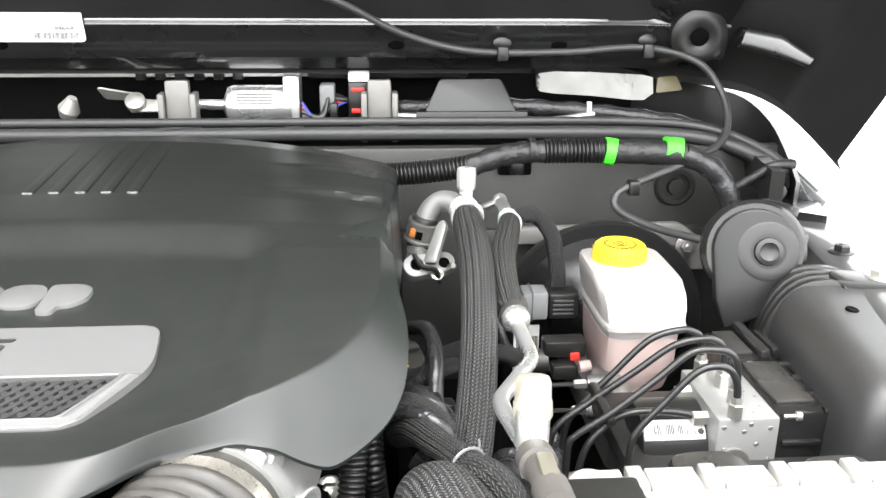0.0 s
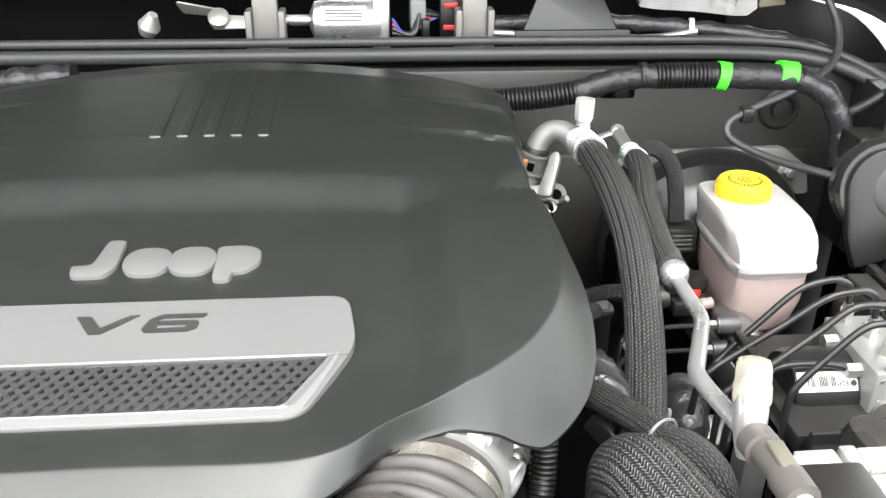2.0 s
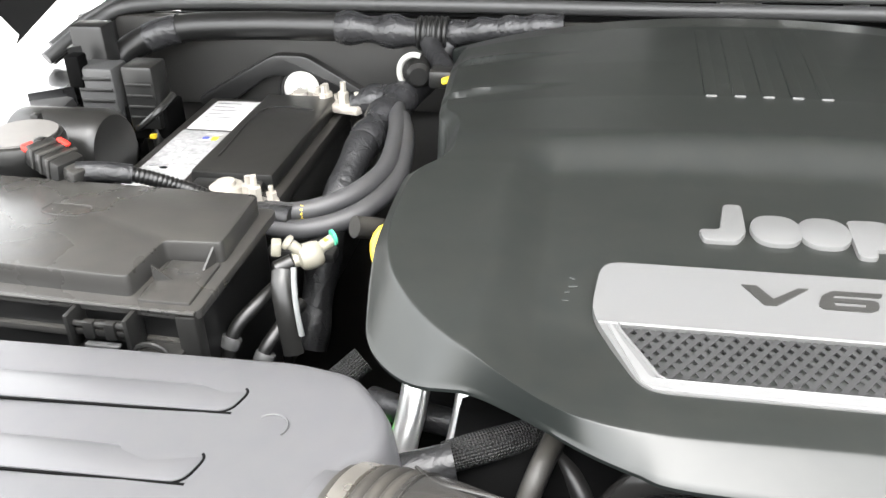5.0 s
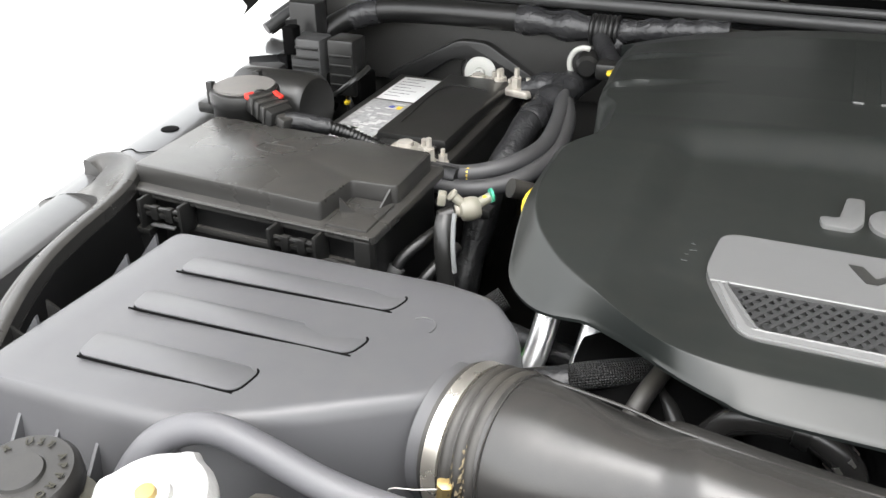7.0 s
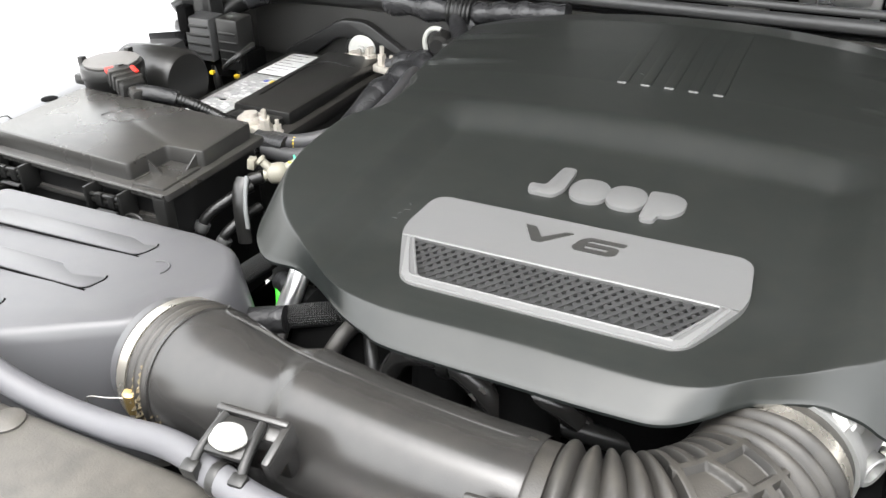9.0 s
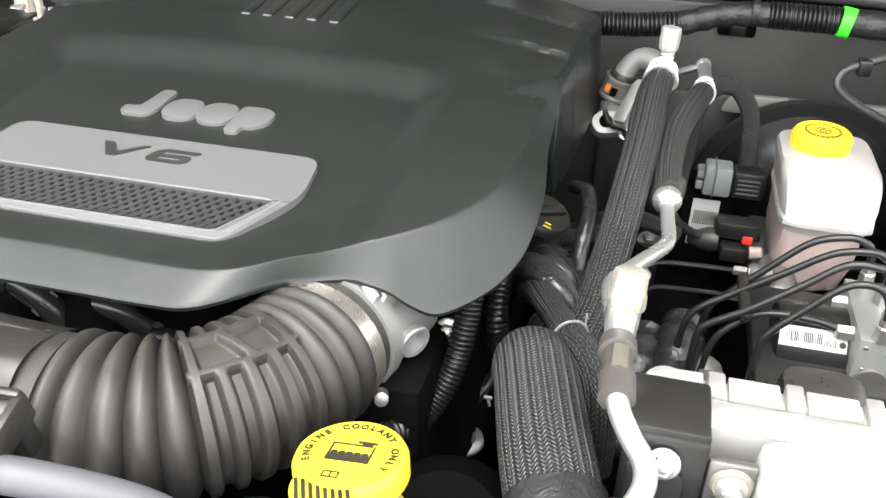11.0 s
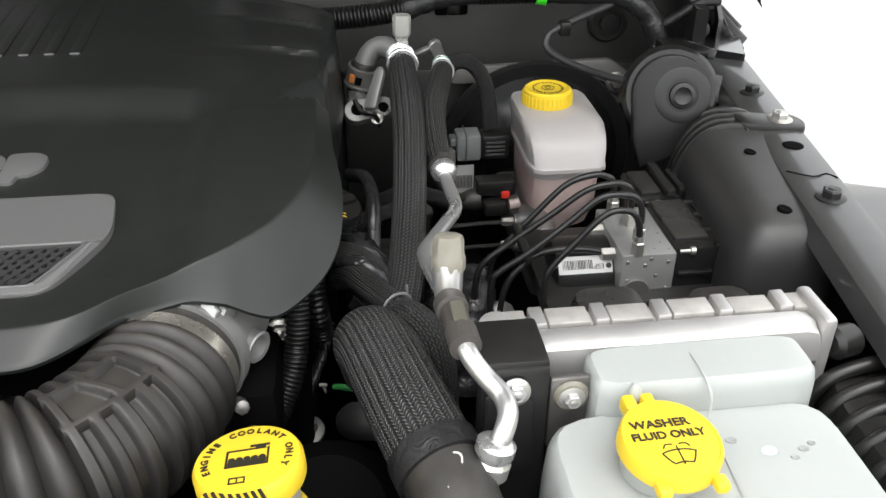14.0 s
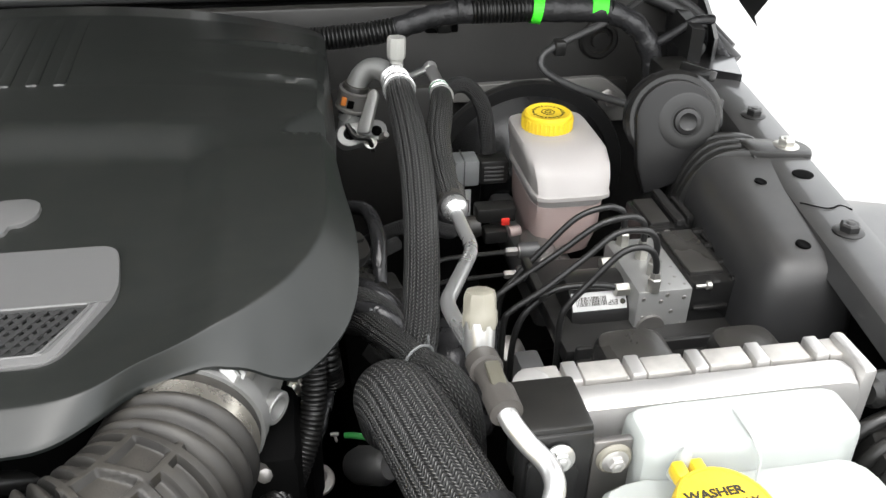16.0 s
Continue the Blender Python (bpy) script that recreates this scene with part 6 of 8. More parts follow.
l1 = part("top_label", box((-0.590, 0.905, 1.1862), (-0.530, 0.993, 1.1872), 0.0003), M_LABEL, bat, "white printed label")
l2 = part("warning_label", box((-0.592, 0.745, 1.1862), (-0.534, 0.900, 1.1870), 0.0003), mat("worn_black_white_print", (0.30, 0.30, 0.295), 0.45, grain=220, vary=0.8, blotch=160), bat, "worn warning label")
bm = bmesh.new()
rng = random.Random(7)
for i in range(7):
    box((-0.585, 0.985 - i * 0.011, 1.1872), (-0.585 + rng.uniform(0.02, 0.048), 0.9835 - i * 0.011, 1.1874), 0, bm=bm)
part("label_print", bm, M_STEELP, l1, smooth=False)
bm = bmesh.new()
for i in range(26):
    x, y = rng.uniform(-0.590, -0.546), rng.uniform(0.77, 0.845)
    box((x, y, 1.187), (x + rng.uniform(0.004, 0.012), y + rng.uniform(0.002, 0.007), 1.1873), 0, bm=bm)
for i in range(9):
    x, y = rng.uniform(-0.590, -0.55), rng.uniform(0.85, 0.895)
    box((x, y, 1.187), (x + rng.uniform(0.006, 0.02), y + 0.003, 1.1873), 0, bm=bm)
part("label_print", bm, M_LABEL, l2, smooth=False)
part("label_symbol", turned([(0.004, 0), (0.004, 0.0004)], (-0.556, 0.880, 1.187), seg=20), M_BLUE, l2)
part("label_symbol", box((-0.549, 0.874, 1.187), (-0.542, 0.884, 1.1874), 0), M_YELLOW, l2)


def terminal(name, at, turn_by, label):
    """A clamp on its post with a bolt, a nut and a bar."""
    t = thing(name, at, label, "battery terminal", group="battery terminals")
    m = Matrix.Translation(at) @ pose(0, 0, 0, 0, 0, turn_by)
    part("clamp_ring", turned([(0.010, 0), (0.0165, 0.001), (0.017, 0.012), (0.0155, 0.016), (0.0095, 0.017), (0.0085, 0.021), (0, 0.021)], at, seg=24), M_LEAD, t)
    part("clamp_bar", _moved(box((0.008, -0.010, 0.001), (0.056, 0.010, 0.011), 0.003), m), M_LEAD, t)
    for k, (x, y, r, h) in enumerate(((0.026, 0.004, 0.0065, 0.020), (0.042, -0.004, 0.006, 0.028), (0.052, 0.006, 0.005, 0.016))):
        p = m @ Vector((x, y, 0.010))
        part("clamp_nut", turned([(r * 1.4, 0), (r * 1.4, 0.002), (r, 0.003), (r, h * 0.6), (r * 0.5, h * 0.62), (r * 0.5, h), (0, h)], p, seg=6 if k else 12), M_LEAD, t)
    return t


terminal("battery_terminal", (-0.470, 0.735, 1.188), -24, "oxidised battery terminal clamp with nuts, beside the fuse box")
far = terminal("battery_terminal", (-0.486, 0.998, 1.180), -26, "oxidised battery terminal clamp with studs, near the firewall")
part("long_bar", _moved(box((0.004, -0.010, 0.003), (0.100, 0.010, 0.013), 0.003), Matrix.Translation((-0.486, 0.998, 1.180)) @ pose(0, 0, 0, 0, -6, -27)), M_LEAD, far)
for k, (x, y, z, r, h) in enumerate(((-0.448, 0.980, 1.192, 0.0075, 0.026), (-0.424, 0.966, 1.196, 0.0065, 0.030), (-0.408, 0.962, 1.198, 0.0055, 0.018))):
    part("bar_nut", turned([(r * 1.5, 0), (r * 1.5, 0.003), (r, 0.004), (r, h * 0.6), (r * 0.55, h * 0.62), (r * 0.5, h), (0, h)], (x, y, z), (0.05 * k, 0, 1), seg=6), M_LEAD, far)
cab = thing("battery_cables", (-0.37, 0.85, 1.10), "taped black battery cables looping round the battery", "cables")
part("cable", tube([(-0.425, 0.715, 1.192), (-0.395, 0.708, 1.195), (-0.365, 0.718, 1.200), (-0.342, 0.742, 1.205), (-0.330, 0.785, 1.208), (-0.335, 0.85, 1.212), (-0.345, 0.90, 1.215), (-0.355, 0.94, 1.215)], 0.0092, 16), M_CABLE, cab)
part("cable", tube([(-0.425, 0.700, 1.184), (-0.390, 0.692, 1.186), (-0.355, 0.704, 1.190), (-0.330, 0.730, 1.196), (-0.318, 0.78, 1.20), (-0.325, 0.85, 1.208), (-0.34, 0.90, 1.212)], 0.0092, 16), M_CABLE, cab)
part("cable_boot", tube([(-0.440, 0.708, 1.190), (-0.415, 0.705, 1.190), (-0.395, 0.702, 1.191)], 0.013, 14), M_TAPE, cab)
part("yellow_band", turned([(0.0092, 0), (0.0092, 0.0025)], (-0.388, 0.709, 1.196), (1, -0.05, 0), 14), M_YELLOW, cab, "yellow marker band")
part("trunk", tube([(-0.395, 0.70, 1.05), (-0.388, 0.76, 1.13), (-0.378, 0.83, 1.185), (-0.365, 0.90, 1.205), (-0.345, 0.96, 1.215), (-0.325, 1.005, 1.235), (-0.31, 1.02, 1.255)], lambda s: 0.0165 + 0.0014 * math.sin(s * 90), 16), M_TAPE, cab, "thick taped trunk")
part("taped_joint", tube([(-0.372, 0.86, 1.198), (-0.362, 0.91, 1.210), (-0.350, 0.945, 1.216), (-0.375, 0.965, 1.208), (-0.41, 0.968, 1.198)], lambda s: 0.0175 + 0.002 * math.sin(s * 150), 16), M_TAPE_SHINY, cab, "wrinkled taped joint")
wr = thing("white_ring_clip", (-0.338, 0.965, 1.21), "white plastic ring around a black plug with a yellow tab", "clip")
part("ring", tube([(-0.338 + 0.018 * math.cos(a), 0.965, 1.240 + 0.020 * math.sin(a)) for a in np.linspace(radians(70), radians(265), 12)], 0.0034, 10), M_WHITE, wr)
part("plug", turned([(0.013, 0), (0.014, 0.03), (0.010, 0.035), (0, 0.035)], (-0.338, 0.985, 1.240), (0.2, -1, 0), 20), M_BLACK, wr)
part("plug", box((-0.318, 0.935, 1.232), (-0.282, 0.965, 1.252), 0.004), M_BLACK, wr)
part("yellow_tab", _moved(box((-0.014, -0.006, -0.0025), (0.014, 0.006, 0.0025), 0.002), pose(-0.2890, 0.932, 1.2465, 0, -14, 12)), M_YELLOW, wr)
sb = thing("strut_brace", (-0.50, 1.05, 1.14), "black triangular brace with a white plastic disc", "bracket")
bm = prism(rounded([(-0.64, 1.172), (-0.53, 1.232), (-0.49, 1.232), (-0.37, 1.160), (-0.41, 1.150), (-0.50, 1.205), (-0.54, 1.205), (-0.62, 1.150)], 0.010), 0, 0.012, 0.003, m=pose(0, 1.048, 0, 90, 0, 0))
part("brace", bm, M_SATIN, sb)
part("hub", turned([(0.030, 0), (0.030, 0.006), (0.026, 0.012), (0, 0.012)], (-0.498, 1.046, 1.187), (0, -1, 0.15), 28), M_BLACK, sb)
part("disc", turned([(0.021, 0), (0.0225, 0.002), (0.0225, 0.006), (0.019, 0.008), (0.008, 0.007), (0.006, 0.011), (0, 0.011)], (-0.4965, 1.038, 1.190), (0, -1, 0.2), 32), M_WHITE, sb, "white plastic disc")
part("disc_stud", turned([(0.0035, 0), (0.0035, 0.004), (0, 0.004)], (-0.4965, 1.0275, 1.192), (0, -1, 0.2), 10), M_BOLT, sb)

# fuse box
fb = thing("fuse_box", (-0.53, 0.60, 1.05), "black power distribution box with a stepped lid and side latches", "fuse box")
LID = rounded([(-0.652, 0.530), (-0.449, 0.520), (-0.446, 0.572), (-0.402, 0.574), (-0.404, 0.655), (-0.655, 0.664)], 0.005, 3)
part("lid", prism(LID, 1.2205, 1.2385, 0.0022, 2), M_FUSE, fb, "stepped black lid")
part("lid_flange", prism(rounded([(-0.660, 0.518), (-0.394, 0.508), (-0.393, 0.664), (-0.660, 0.672)], 0.008), 1.2140, 1.2212, 0.0015), M_FUSE, fb)
part("lid_flange_edge", tube([(-0.658, 0.5165, 1.2205), (-0.52, 0.511, 1.2205), (-0.396, 0.507, 1.2205)], 0.0016, 8), M_FUSE, fb)
part("step_floor", box((-0.442, 0.515, 1.2195), (-0.403, 0.570, 1.2235), 0.0015), M_FUSE, fb)
for p in (pose(-0.441, 0.540, 1.2225, 90, 0, 12), pose(-0.407, 0.570, 1.2225, 90, 0, -110)):
    part("gusset", prism([(0, 0), (0.014, 0), (0, 0.014)], -0.0010, 0.0010, 0, m=p), M_FUSE, fb)
part("body", prism(rounded([(-0.655, 0.526), (-0.400, 0.516), (-0.400, 0.655), (-0.655, 0.665)], 0.008), 1.05, 1.2145, 0), M_LOOM, fb)
part("seam_strip", box((-0.650, 0.5165, 1.186), (-0.405, 0.524, 1.192), 0.001, m=pose(0, 0, 0, 0, 0, -2.3)), M_FUSE, fb)
part("corner_post", box((-0.412, 0.506, 1.10), (-0.396, 0.520, 1.218), 0.003), M_BLACK, fb)
for x, y in ((-0.605, 0.514), (-0.464, 0.508)):
    la = part("latch", box((x - 0.020, y - 0.010, 1.2015), (x + 0.020, y + 0.004, 1.2065), 0.0015), M_BLACK, fb)
    part("latch_bar", tube([(x - 0.020, y - 0.008, 1.2100), (x + 0.020, y - 0.008, 1.2100)], 0.0022, 8), M_BLACK, la)
    for k in (-1, 1):
        part("latch_tongue", box((x + k * 0.008 - 0.004, y - 0.012, 1.2000), (x + k * 0.008 + 0.004, y - 0.006, 1.2135), 0.001), M_BLACK, la)
        part("latch_cheek", box((x + k * 0.022 - 0.0018, y - 0.014, 1.190), (x + k * 0.022 + 0.0018, y + 0.008, 1.2190), 0.001), M_BLACK, la)
    part("latch_lip", box((x - 0.013, y - 0.013, 1.1935), (x + 0.013, y - 0.008, 1.1960), 0.0008), M_STEELP, la)
for x, y in ((-0.640, 0.510), (-0.428, 0.500)):
    m = part("mount", box((x - 0.020, y - 0.010, 1.184), (x + 0.020, y + 0.016, 1.190), 0.0015), M_BLACK, fb)
    part("mount_arch", tube([(x - 0.013, y - 0.004, 1.188), (x - 0.009, y - 0.004, 1.197), (x, y - 0.004, 1.200), (x + 0.009, y - 0.004, 1.197), (x + 0.013, y - 0.004, 1.188)], 0.0020, 8), M_BLACK, m)
    part("mount_skirt", box((x - 0.018, y - 0.006, 1.13), (x + 0.018, y + 0.016, 1.184), 0.003), M_LOOM, m)
part("lid_moulding", tube([(-0.565, 0.618, 1.2386), (-0.530, 0.616, 1.2386), (-0.530, 0.600, 1.2386), (-0.565, 0.602, 1.2386), (-0.565, 0.6179, 1.2386)], 0.0005, 6), M_FUSE, fb)
sb2 = thing("fuse_box_bracket", (-0.40, 0.64, 1.12), "black strap bracket between fuse box and battery", "bracket")
part("strap", box((-0.405, 0.655, 1.176), (-0.345, 0.672, 1.186), 0.003), M_SATIN, sb2)

# canister with its lead, behind the fuse box
ev = thing("purge_canister", (-0.64, 0.70, 1.12), "black round purge canister with a red-tipped plug", "canister")
part("can", turned([(0.034, 0), (0.0355, 0.01), (0.0355, 0.085), (0.0375, 0.088), (0.0375, 0.098), (0.036, 0.102), (0.028, 0.1035), (0, 0.1035)], (-0.645, 0.705, 1.155), seg=40), M_BLACK, ev)
part("can_lid", turned([(0.0325, 0), (0.0325, 0.002), (0, 0.002)], (-0.645, 0.705, 1.2582), seg=36), mat("dusty_grey_lid_plastic", (0.11, 0.105, 0.10), 0.5, dust=0.15), ev)
for a in (100, 200, 330):
    part("lid_clip", box((-0.645 + 0.0365 * math.cos(radians(a)) - 0.004, 0.705 + 0.0365 * math.sin(radians(a)) - 0.004, 1.238), (-0.645 + 0.0365 * math.cos(radians(a)) + 0.004, 0.705 + 0.0365 * math.sin(radians(a)) + 0.004, 1.264), 0.001), M_BLACK, ev)
part("ear", box((-0.700, 0.69, 1.226), (-0.676, 0.712, 1.240), 0.004), M_BLACK, ev)
PL = pose(-0.596, 0.676, 1.249, 0, 14, -22)
part("plug", _moved(box((-0.022, -0.014, -0.010), (0.022, 0.014, 0.010), 0.003), PL), M_BLACK, ev)
part("plug_neck", _moved(box((0.020, -0.009, -0.007), (0.036, 0.009, 0.007), 0.003), PL), M_FUSE, ev)
for k in (-0.012, -0.002, 0.008):
    part("plug_rib", _moved(box((k, -0.0155, -0.008), (k + 0.004, 0.0155, 0.0115), 0.001), PL), M_FUSE, ev)
part("red_lock", _moved(box((-0.026, -0.014, 0.003), (-0.016, -0.003, 0.0090), 0.0015), PL), M_RED, ev)
part("red_lock", _moved(box((-0.010, 0.010, 0.0100), (0.004, 0.0155, 0.0135), 0.0015), PL), M_RED, ev)
part("lead", tube([(-0.572, 0.668, 1.243), (-0.545, 0.682, 1.238), (-0.505, 0.694, 1.224), (-0.462, 0.698, 1.205), (-0.435, 0.688, 1.18)], ribs(0.0065, 0.001, 0.004), 12, 0.001), M_LOOM, ev)
part("lead_wrap", tube([(-0.573, 0.668, 1.243), (-0.556, 0.677, 1.240), (-0.532, 0.687, 1.234)], 0.0088, 12), M_TAPE, ev)
bc = thing("charcoal_cylinder", (-0.64, 0.80, 1.14), "plain black cylinder lying behind the canister", "canister")
part("cylinder", turned([(0.030, 0), (0.040, 0.006), (0.040, 0.10), (0.034, 0.108), (0, 0.11)], (-0.715, 0.80, 1.205), (0.97, -0.1, 0.05), 36), M_BLACK, bc)
part("foot", box((-0.70, 0.77, 1.10), (-0.62, 0.83, 1.17), 0.01), M_VOID, bc)
pr = thing("passenger_relays", (-0.69, 0.94, 1.16), "two black relays with plugs on the fender corner", "relay")
part("relay_case", box((-0.722, 0.918, 1.185), (-0.676, 0.955, 1.248), 0.004), mat("weathered_relay_case", (0.045, 0.045, 0.045), 0.45), pr)
part("relay_case", box((-0.668, 0.922, 1.175), (-0.630, 0.96, 1.250), 0.004), M_BLACK, pr)
part("relay_base", box((-0.726, 0.93, 1.160), (-0.625, 0.975, 1.200), 0.004), M_VOID, pr)
part("bracket", box((-0.742, 0.955, 1.15), (-0.700, 0.985, 1.285), 0.004), M_SATIN, pr)
for x0, x1, y, z0 in ((-0.719, -0.679, 0.9165, 1.195), (-0.665, -0.633, 0.9205, 1.188)):
    for k in range(4):
        part("relay_rib", box((x0, y, z0 + k * 0.013), (x1, y + 0.003, z0 + 0.004 + k * 0.013), 0.0008), M_BLACK, pr)
part("relay_foot", box((-0.730, 0.915, 1.225), (-0.712, 0.935, 1.262), 0.003), M_VOID, pr)
part("wire", tube([(-0.655, 0.915, 1.18), (-0.640, 0.900, 1.19), (-0.622, 0.905, 1.205), (-0.615, 0.935, 1.215)], 0.004, 8), M_BLACK, pr)
for x in (-0.69, -0.645):
    part("wire", tube([(x, 0.935, 1.175), (x + 0.004, 0.930, 1.150), (x + 0.008, 0.935, 1.11)], 0.006, 10), M_BLACK, pr)
    part("yellow_lock", box((x - 0.003, 0.922, 1.164), (x + 0.004, 0.930, 1.169), 0.001), M_YELLOW, pr)

# fittings between the fuse box and the cover
vc = thing("purge_valve", (-0.35, 0.61, 1.15), "cream plastic quick connector with black hoses", "connector")
part("body", turned([(0.0075, -0.010), (0.0100, -0.008), (0.0112, -0.003), (0.0112, 0.003), (0.0100, 0.008), (0.0062, 0.010), (0.0062, 0.014), (0, 0.015)], (-0.355, 0.628, 1.2000), (-0.75, -0.45, -0.1), 24), M_CREAM, vc)
part("stub", turned([(0.0045, 0), (0.0045, 0.010), (0.0062, 0.011), (0.0062, 0.014), (0.0045, 0.015)], (-0.361, 0.624, 1.2060), (-0.6, -0.1, 0.5), 18), M_CREAM, vc)
part("clip", box((-0.383, 0.613, 1.2050), (-0.375, 0.624, 1.2170), 0.0015, m=pose(0, 0, 0, 0, 10, 20)), M_CREAM, vc)
part("collar", turned([(0.0070, 0), (0.0070, 0.014), (0.005, 0.016)], (-0.367, 0.619, 1.1980), (-0.8, -0.5, -0.25), 18), M_BLACK, vc)
part("nozzle", turned([(0.005, 0), (0.005, 0.014)], (-0.349, 0.632, 1.2040), (0.7, 0.5, 0.4), 14), M_CREAM, vc)
part("green_ring", turned([(0.0066, 0), (0.0066, 0.0022)], (-0.338, 0.636, 1.2130), (0.6, 0.5, 0.1), 16), mat("sea_green_ring", (0.05, 0.35, 0.22), 0.4), vc)
part("yellow_clip", box((-0.345, 0.633, 1.2100), (-0.340, 0.637, 1.2125), 0.001, m=pose(0, 0, 0, 0, 0, 30)), M_YELLOW, vc)
part("hose", tube([(-0.320, 0.640, 1.222), (-0.300, 0.66, 1.21), (-0.29, 0.70, 1.18)], 0.009, 12), M_RUBBER, vc)
part("hose", tube([(-0.366, 0.598, 1.196), (-0.378, 0.572, 1.190), (-0.392, 0.552, 1.176), (-0.397, 0.542, 1.150), (-0.396, 0.54, 1.11)], 0.0054, 14), M_LOOM, vc, "glossy black hose")
part("hose", tube([(-0.352, 0.590, 1.180), (-0.362, 0.562, 1.172), (-0.371, 0.546, 1.155), (-0.372, 0.54, 1.11)], 0.0054, 14), M_LOOM, vc, "glossy black hose")
for x, y, z in ((-0.3935, 0.550, 1.172), (-0.3685, 0.550, 1.160)):
    part("hose_end", turned([(0.0074, 0), (0.0078, 0.001), (0.0078, 0.008), (0.0074, 0.009)], (x, y, z), (-0.3, -0.4, -0.8), 16), M_STEELP, vc)
part("plate", tube([(-0.360, 0.580, 1.214), (-0.358, 0.570, 1.205), (-0.354, 0.562, 1.185), (-0.350, 0.558, 1.155)], 0.0080, 10, flat=0.55), M_BLACK, vc)
part("grey_strip", tube([(-0.3465, 0.570, 1.224), (-0.3455, 0.564, 1.212), (-0.343, 0.557, 1.195), (-0.340, 0.553, 1.176)], 0.0022, 8), M_GREY, vc, "grey edge strip")
ds = thing("dipstick", (-0.29, 0.63, 1.20), "yellow looped dipstick handle beside the cover", "dipstick")
part("loop", tube([(-0.2915, 0.605, 1.208), (-0.2955, 0.609, 1.214), (-0.2970, 0.615, 1.223), (-0.2930, 0.623, 1.2300), (-0.284, 0.630, 1.2310), (-0.276, 0.634, 1.224)], 0.0038, 14), M_YELLOW, ds)

# air cleaner
ab = thing("air_cleaner", (-0.42, 0.36, 1.0), "grey moulded air cleaner box with three raised panels", "air cleaner")
TOP = [(-0.546, 0.455), (-0.302, 0.4525), (-0.268, 0.446), (-0.243, 0.417), (-0.238, 0.395), (-0.271, 0.330), (-0.315, 0.303), (-0.355, 0.278), (-0.400, 0.256), (-0.460, 0.252), (-0.543, 0.253), (-0.553, 0.270)]
top2 = rounded(TOP, 0.009, 3)


def box_level(z, grow, dz=0.0):
    c = Vector((-0.40, 0.36))
    out = []
    for x, y in top2:
        d = Vector((x, y)) - c
        p = c + d + d.normalized() * grow
        out.append((p.x, p.y, z - 0.006 * max(0, -0.45 - x) / 0.1))
    return out


part("lid", loft([box_level(1.10, 0.020), box_level(1.150, 0.016), box_level(1.2195, 0.006), box_level(1.2265, 0.0035), box_level(1.2298, 0.000), box_level(1.2308, -0.005), box_level(1.231, -0.03)]), M_AIRBOX, ab, "grey moulded lid")
part("base", loft([box_level(0.98, 0.022), box_level(1.09, 0.022), box_level(1.10, 0.030), box_level(1.108, 0.030)]), M_BLACK, ab)
PANELS = [[(-0.505, 0.424), (-0.3215, 0.4265), (-0.3275, 0.4030), (-0.5015, 0.3985)], [(-0.508, 0.371), (-0.3245, 0.372), (-0.3300, 0.3480), (-0.5013, 0.3445)], [(-0.503, 0.315), (-0.3725, 0.316), (-0.3755, 0.2885), (-0.4965, 0.286)]]
for o in PANELS:
    bm = prism(rounded(o, 0.009, 5), 1.2270, 1.2322, 0.0008, 2)
    for v in bm.verts:
        v.co.z -= 0.006 * max(0, -0.45 - v.co.x) / 0.1 + 0.07 * max(0, v.co.y - min(q[1] for q in o) - 0.006)
    part("raised_panel", bm, M_AIRBOX, ab)
    # thin near-black tube drawn as the shadow line at the panel's step
    low = rounded(o, 0.0095, 5)[8:22]
    part("panel_shade_line", tube([(x + 0.0006, y - 0.0008, 1.2308 - 0.006 * max(0, -0.45 - x) / 0.1) for x, y in low], 0.0009, 6, 0.004), M_VOID, ab, "near-black strip for the shadow along the panel")
part("scuff", tube([(-0.300 + 0.010 * math.cos(a), 0.395 + 0.010 * math.sin(a), 1.2314) for a in np.linspace(-0.6, 2.4, 10)], 0.0005, 5), M_STEELP, ab, "pale scuff ring")
for x, y in ((-0.47, 0.235), (-0.435, 0.228), (-0.405, 0.232), (-0.50, 0.24)):
    part("rib", prism([(0, 0), (0.020, 0), (0, 0.05)], -0.0015, 0.0015, 0, m=pose(x, y + 0.018, 1.135, 90, 0, -75)), M_BLACK, ab)
for k in (0, 1):
    part("fin", prism([(0, 0), (0.035, 0), (0.0, 0.030)], -0.0015, 0.0015, 0, m=pose(-0.575, 0.335 - 0.035 * k, 1.190, 80, 0, 20)), M_BLACK, ab)
# flared inlet on the fender side
fl = thing("air_inlet_horn", (-0.65, 0.42, 1.05), "black flared air inlet curving along the fender", "air duct")
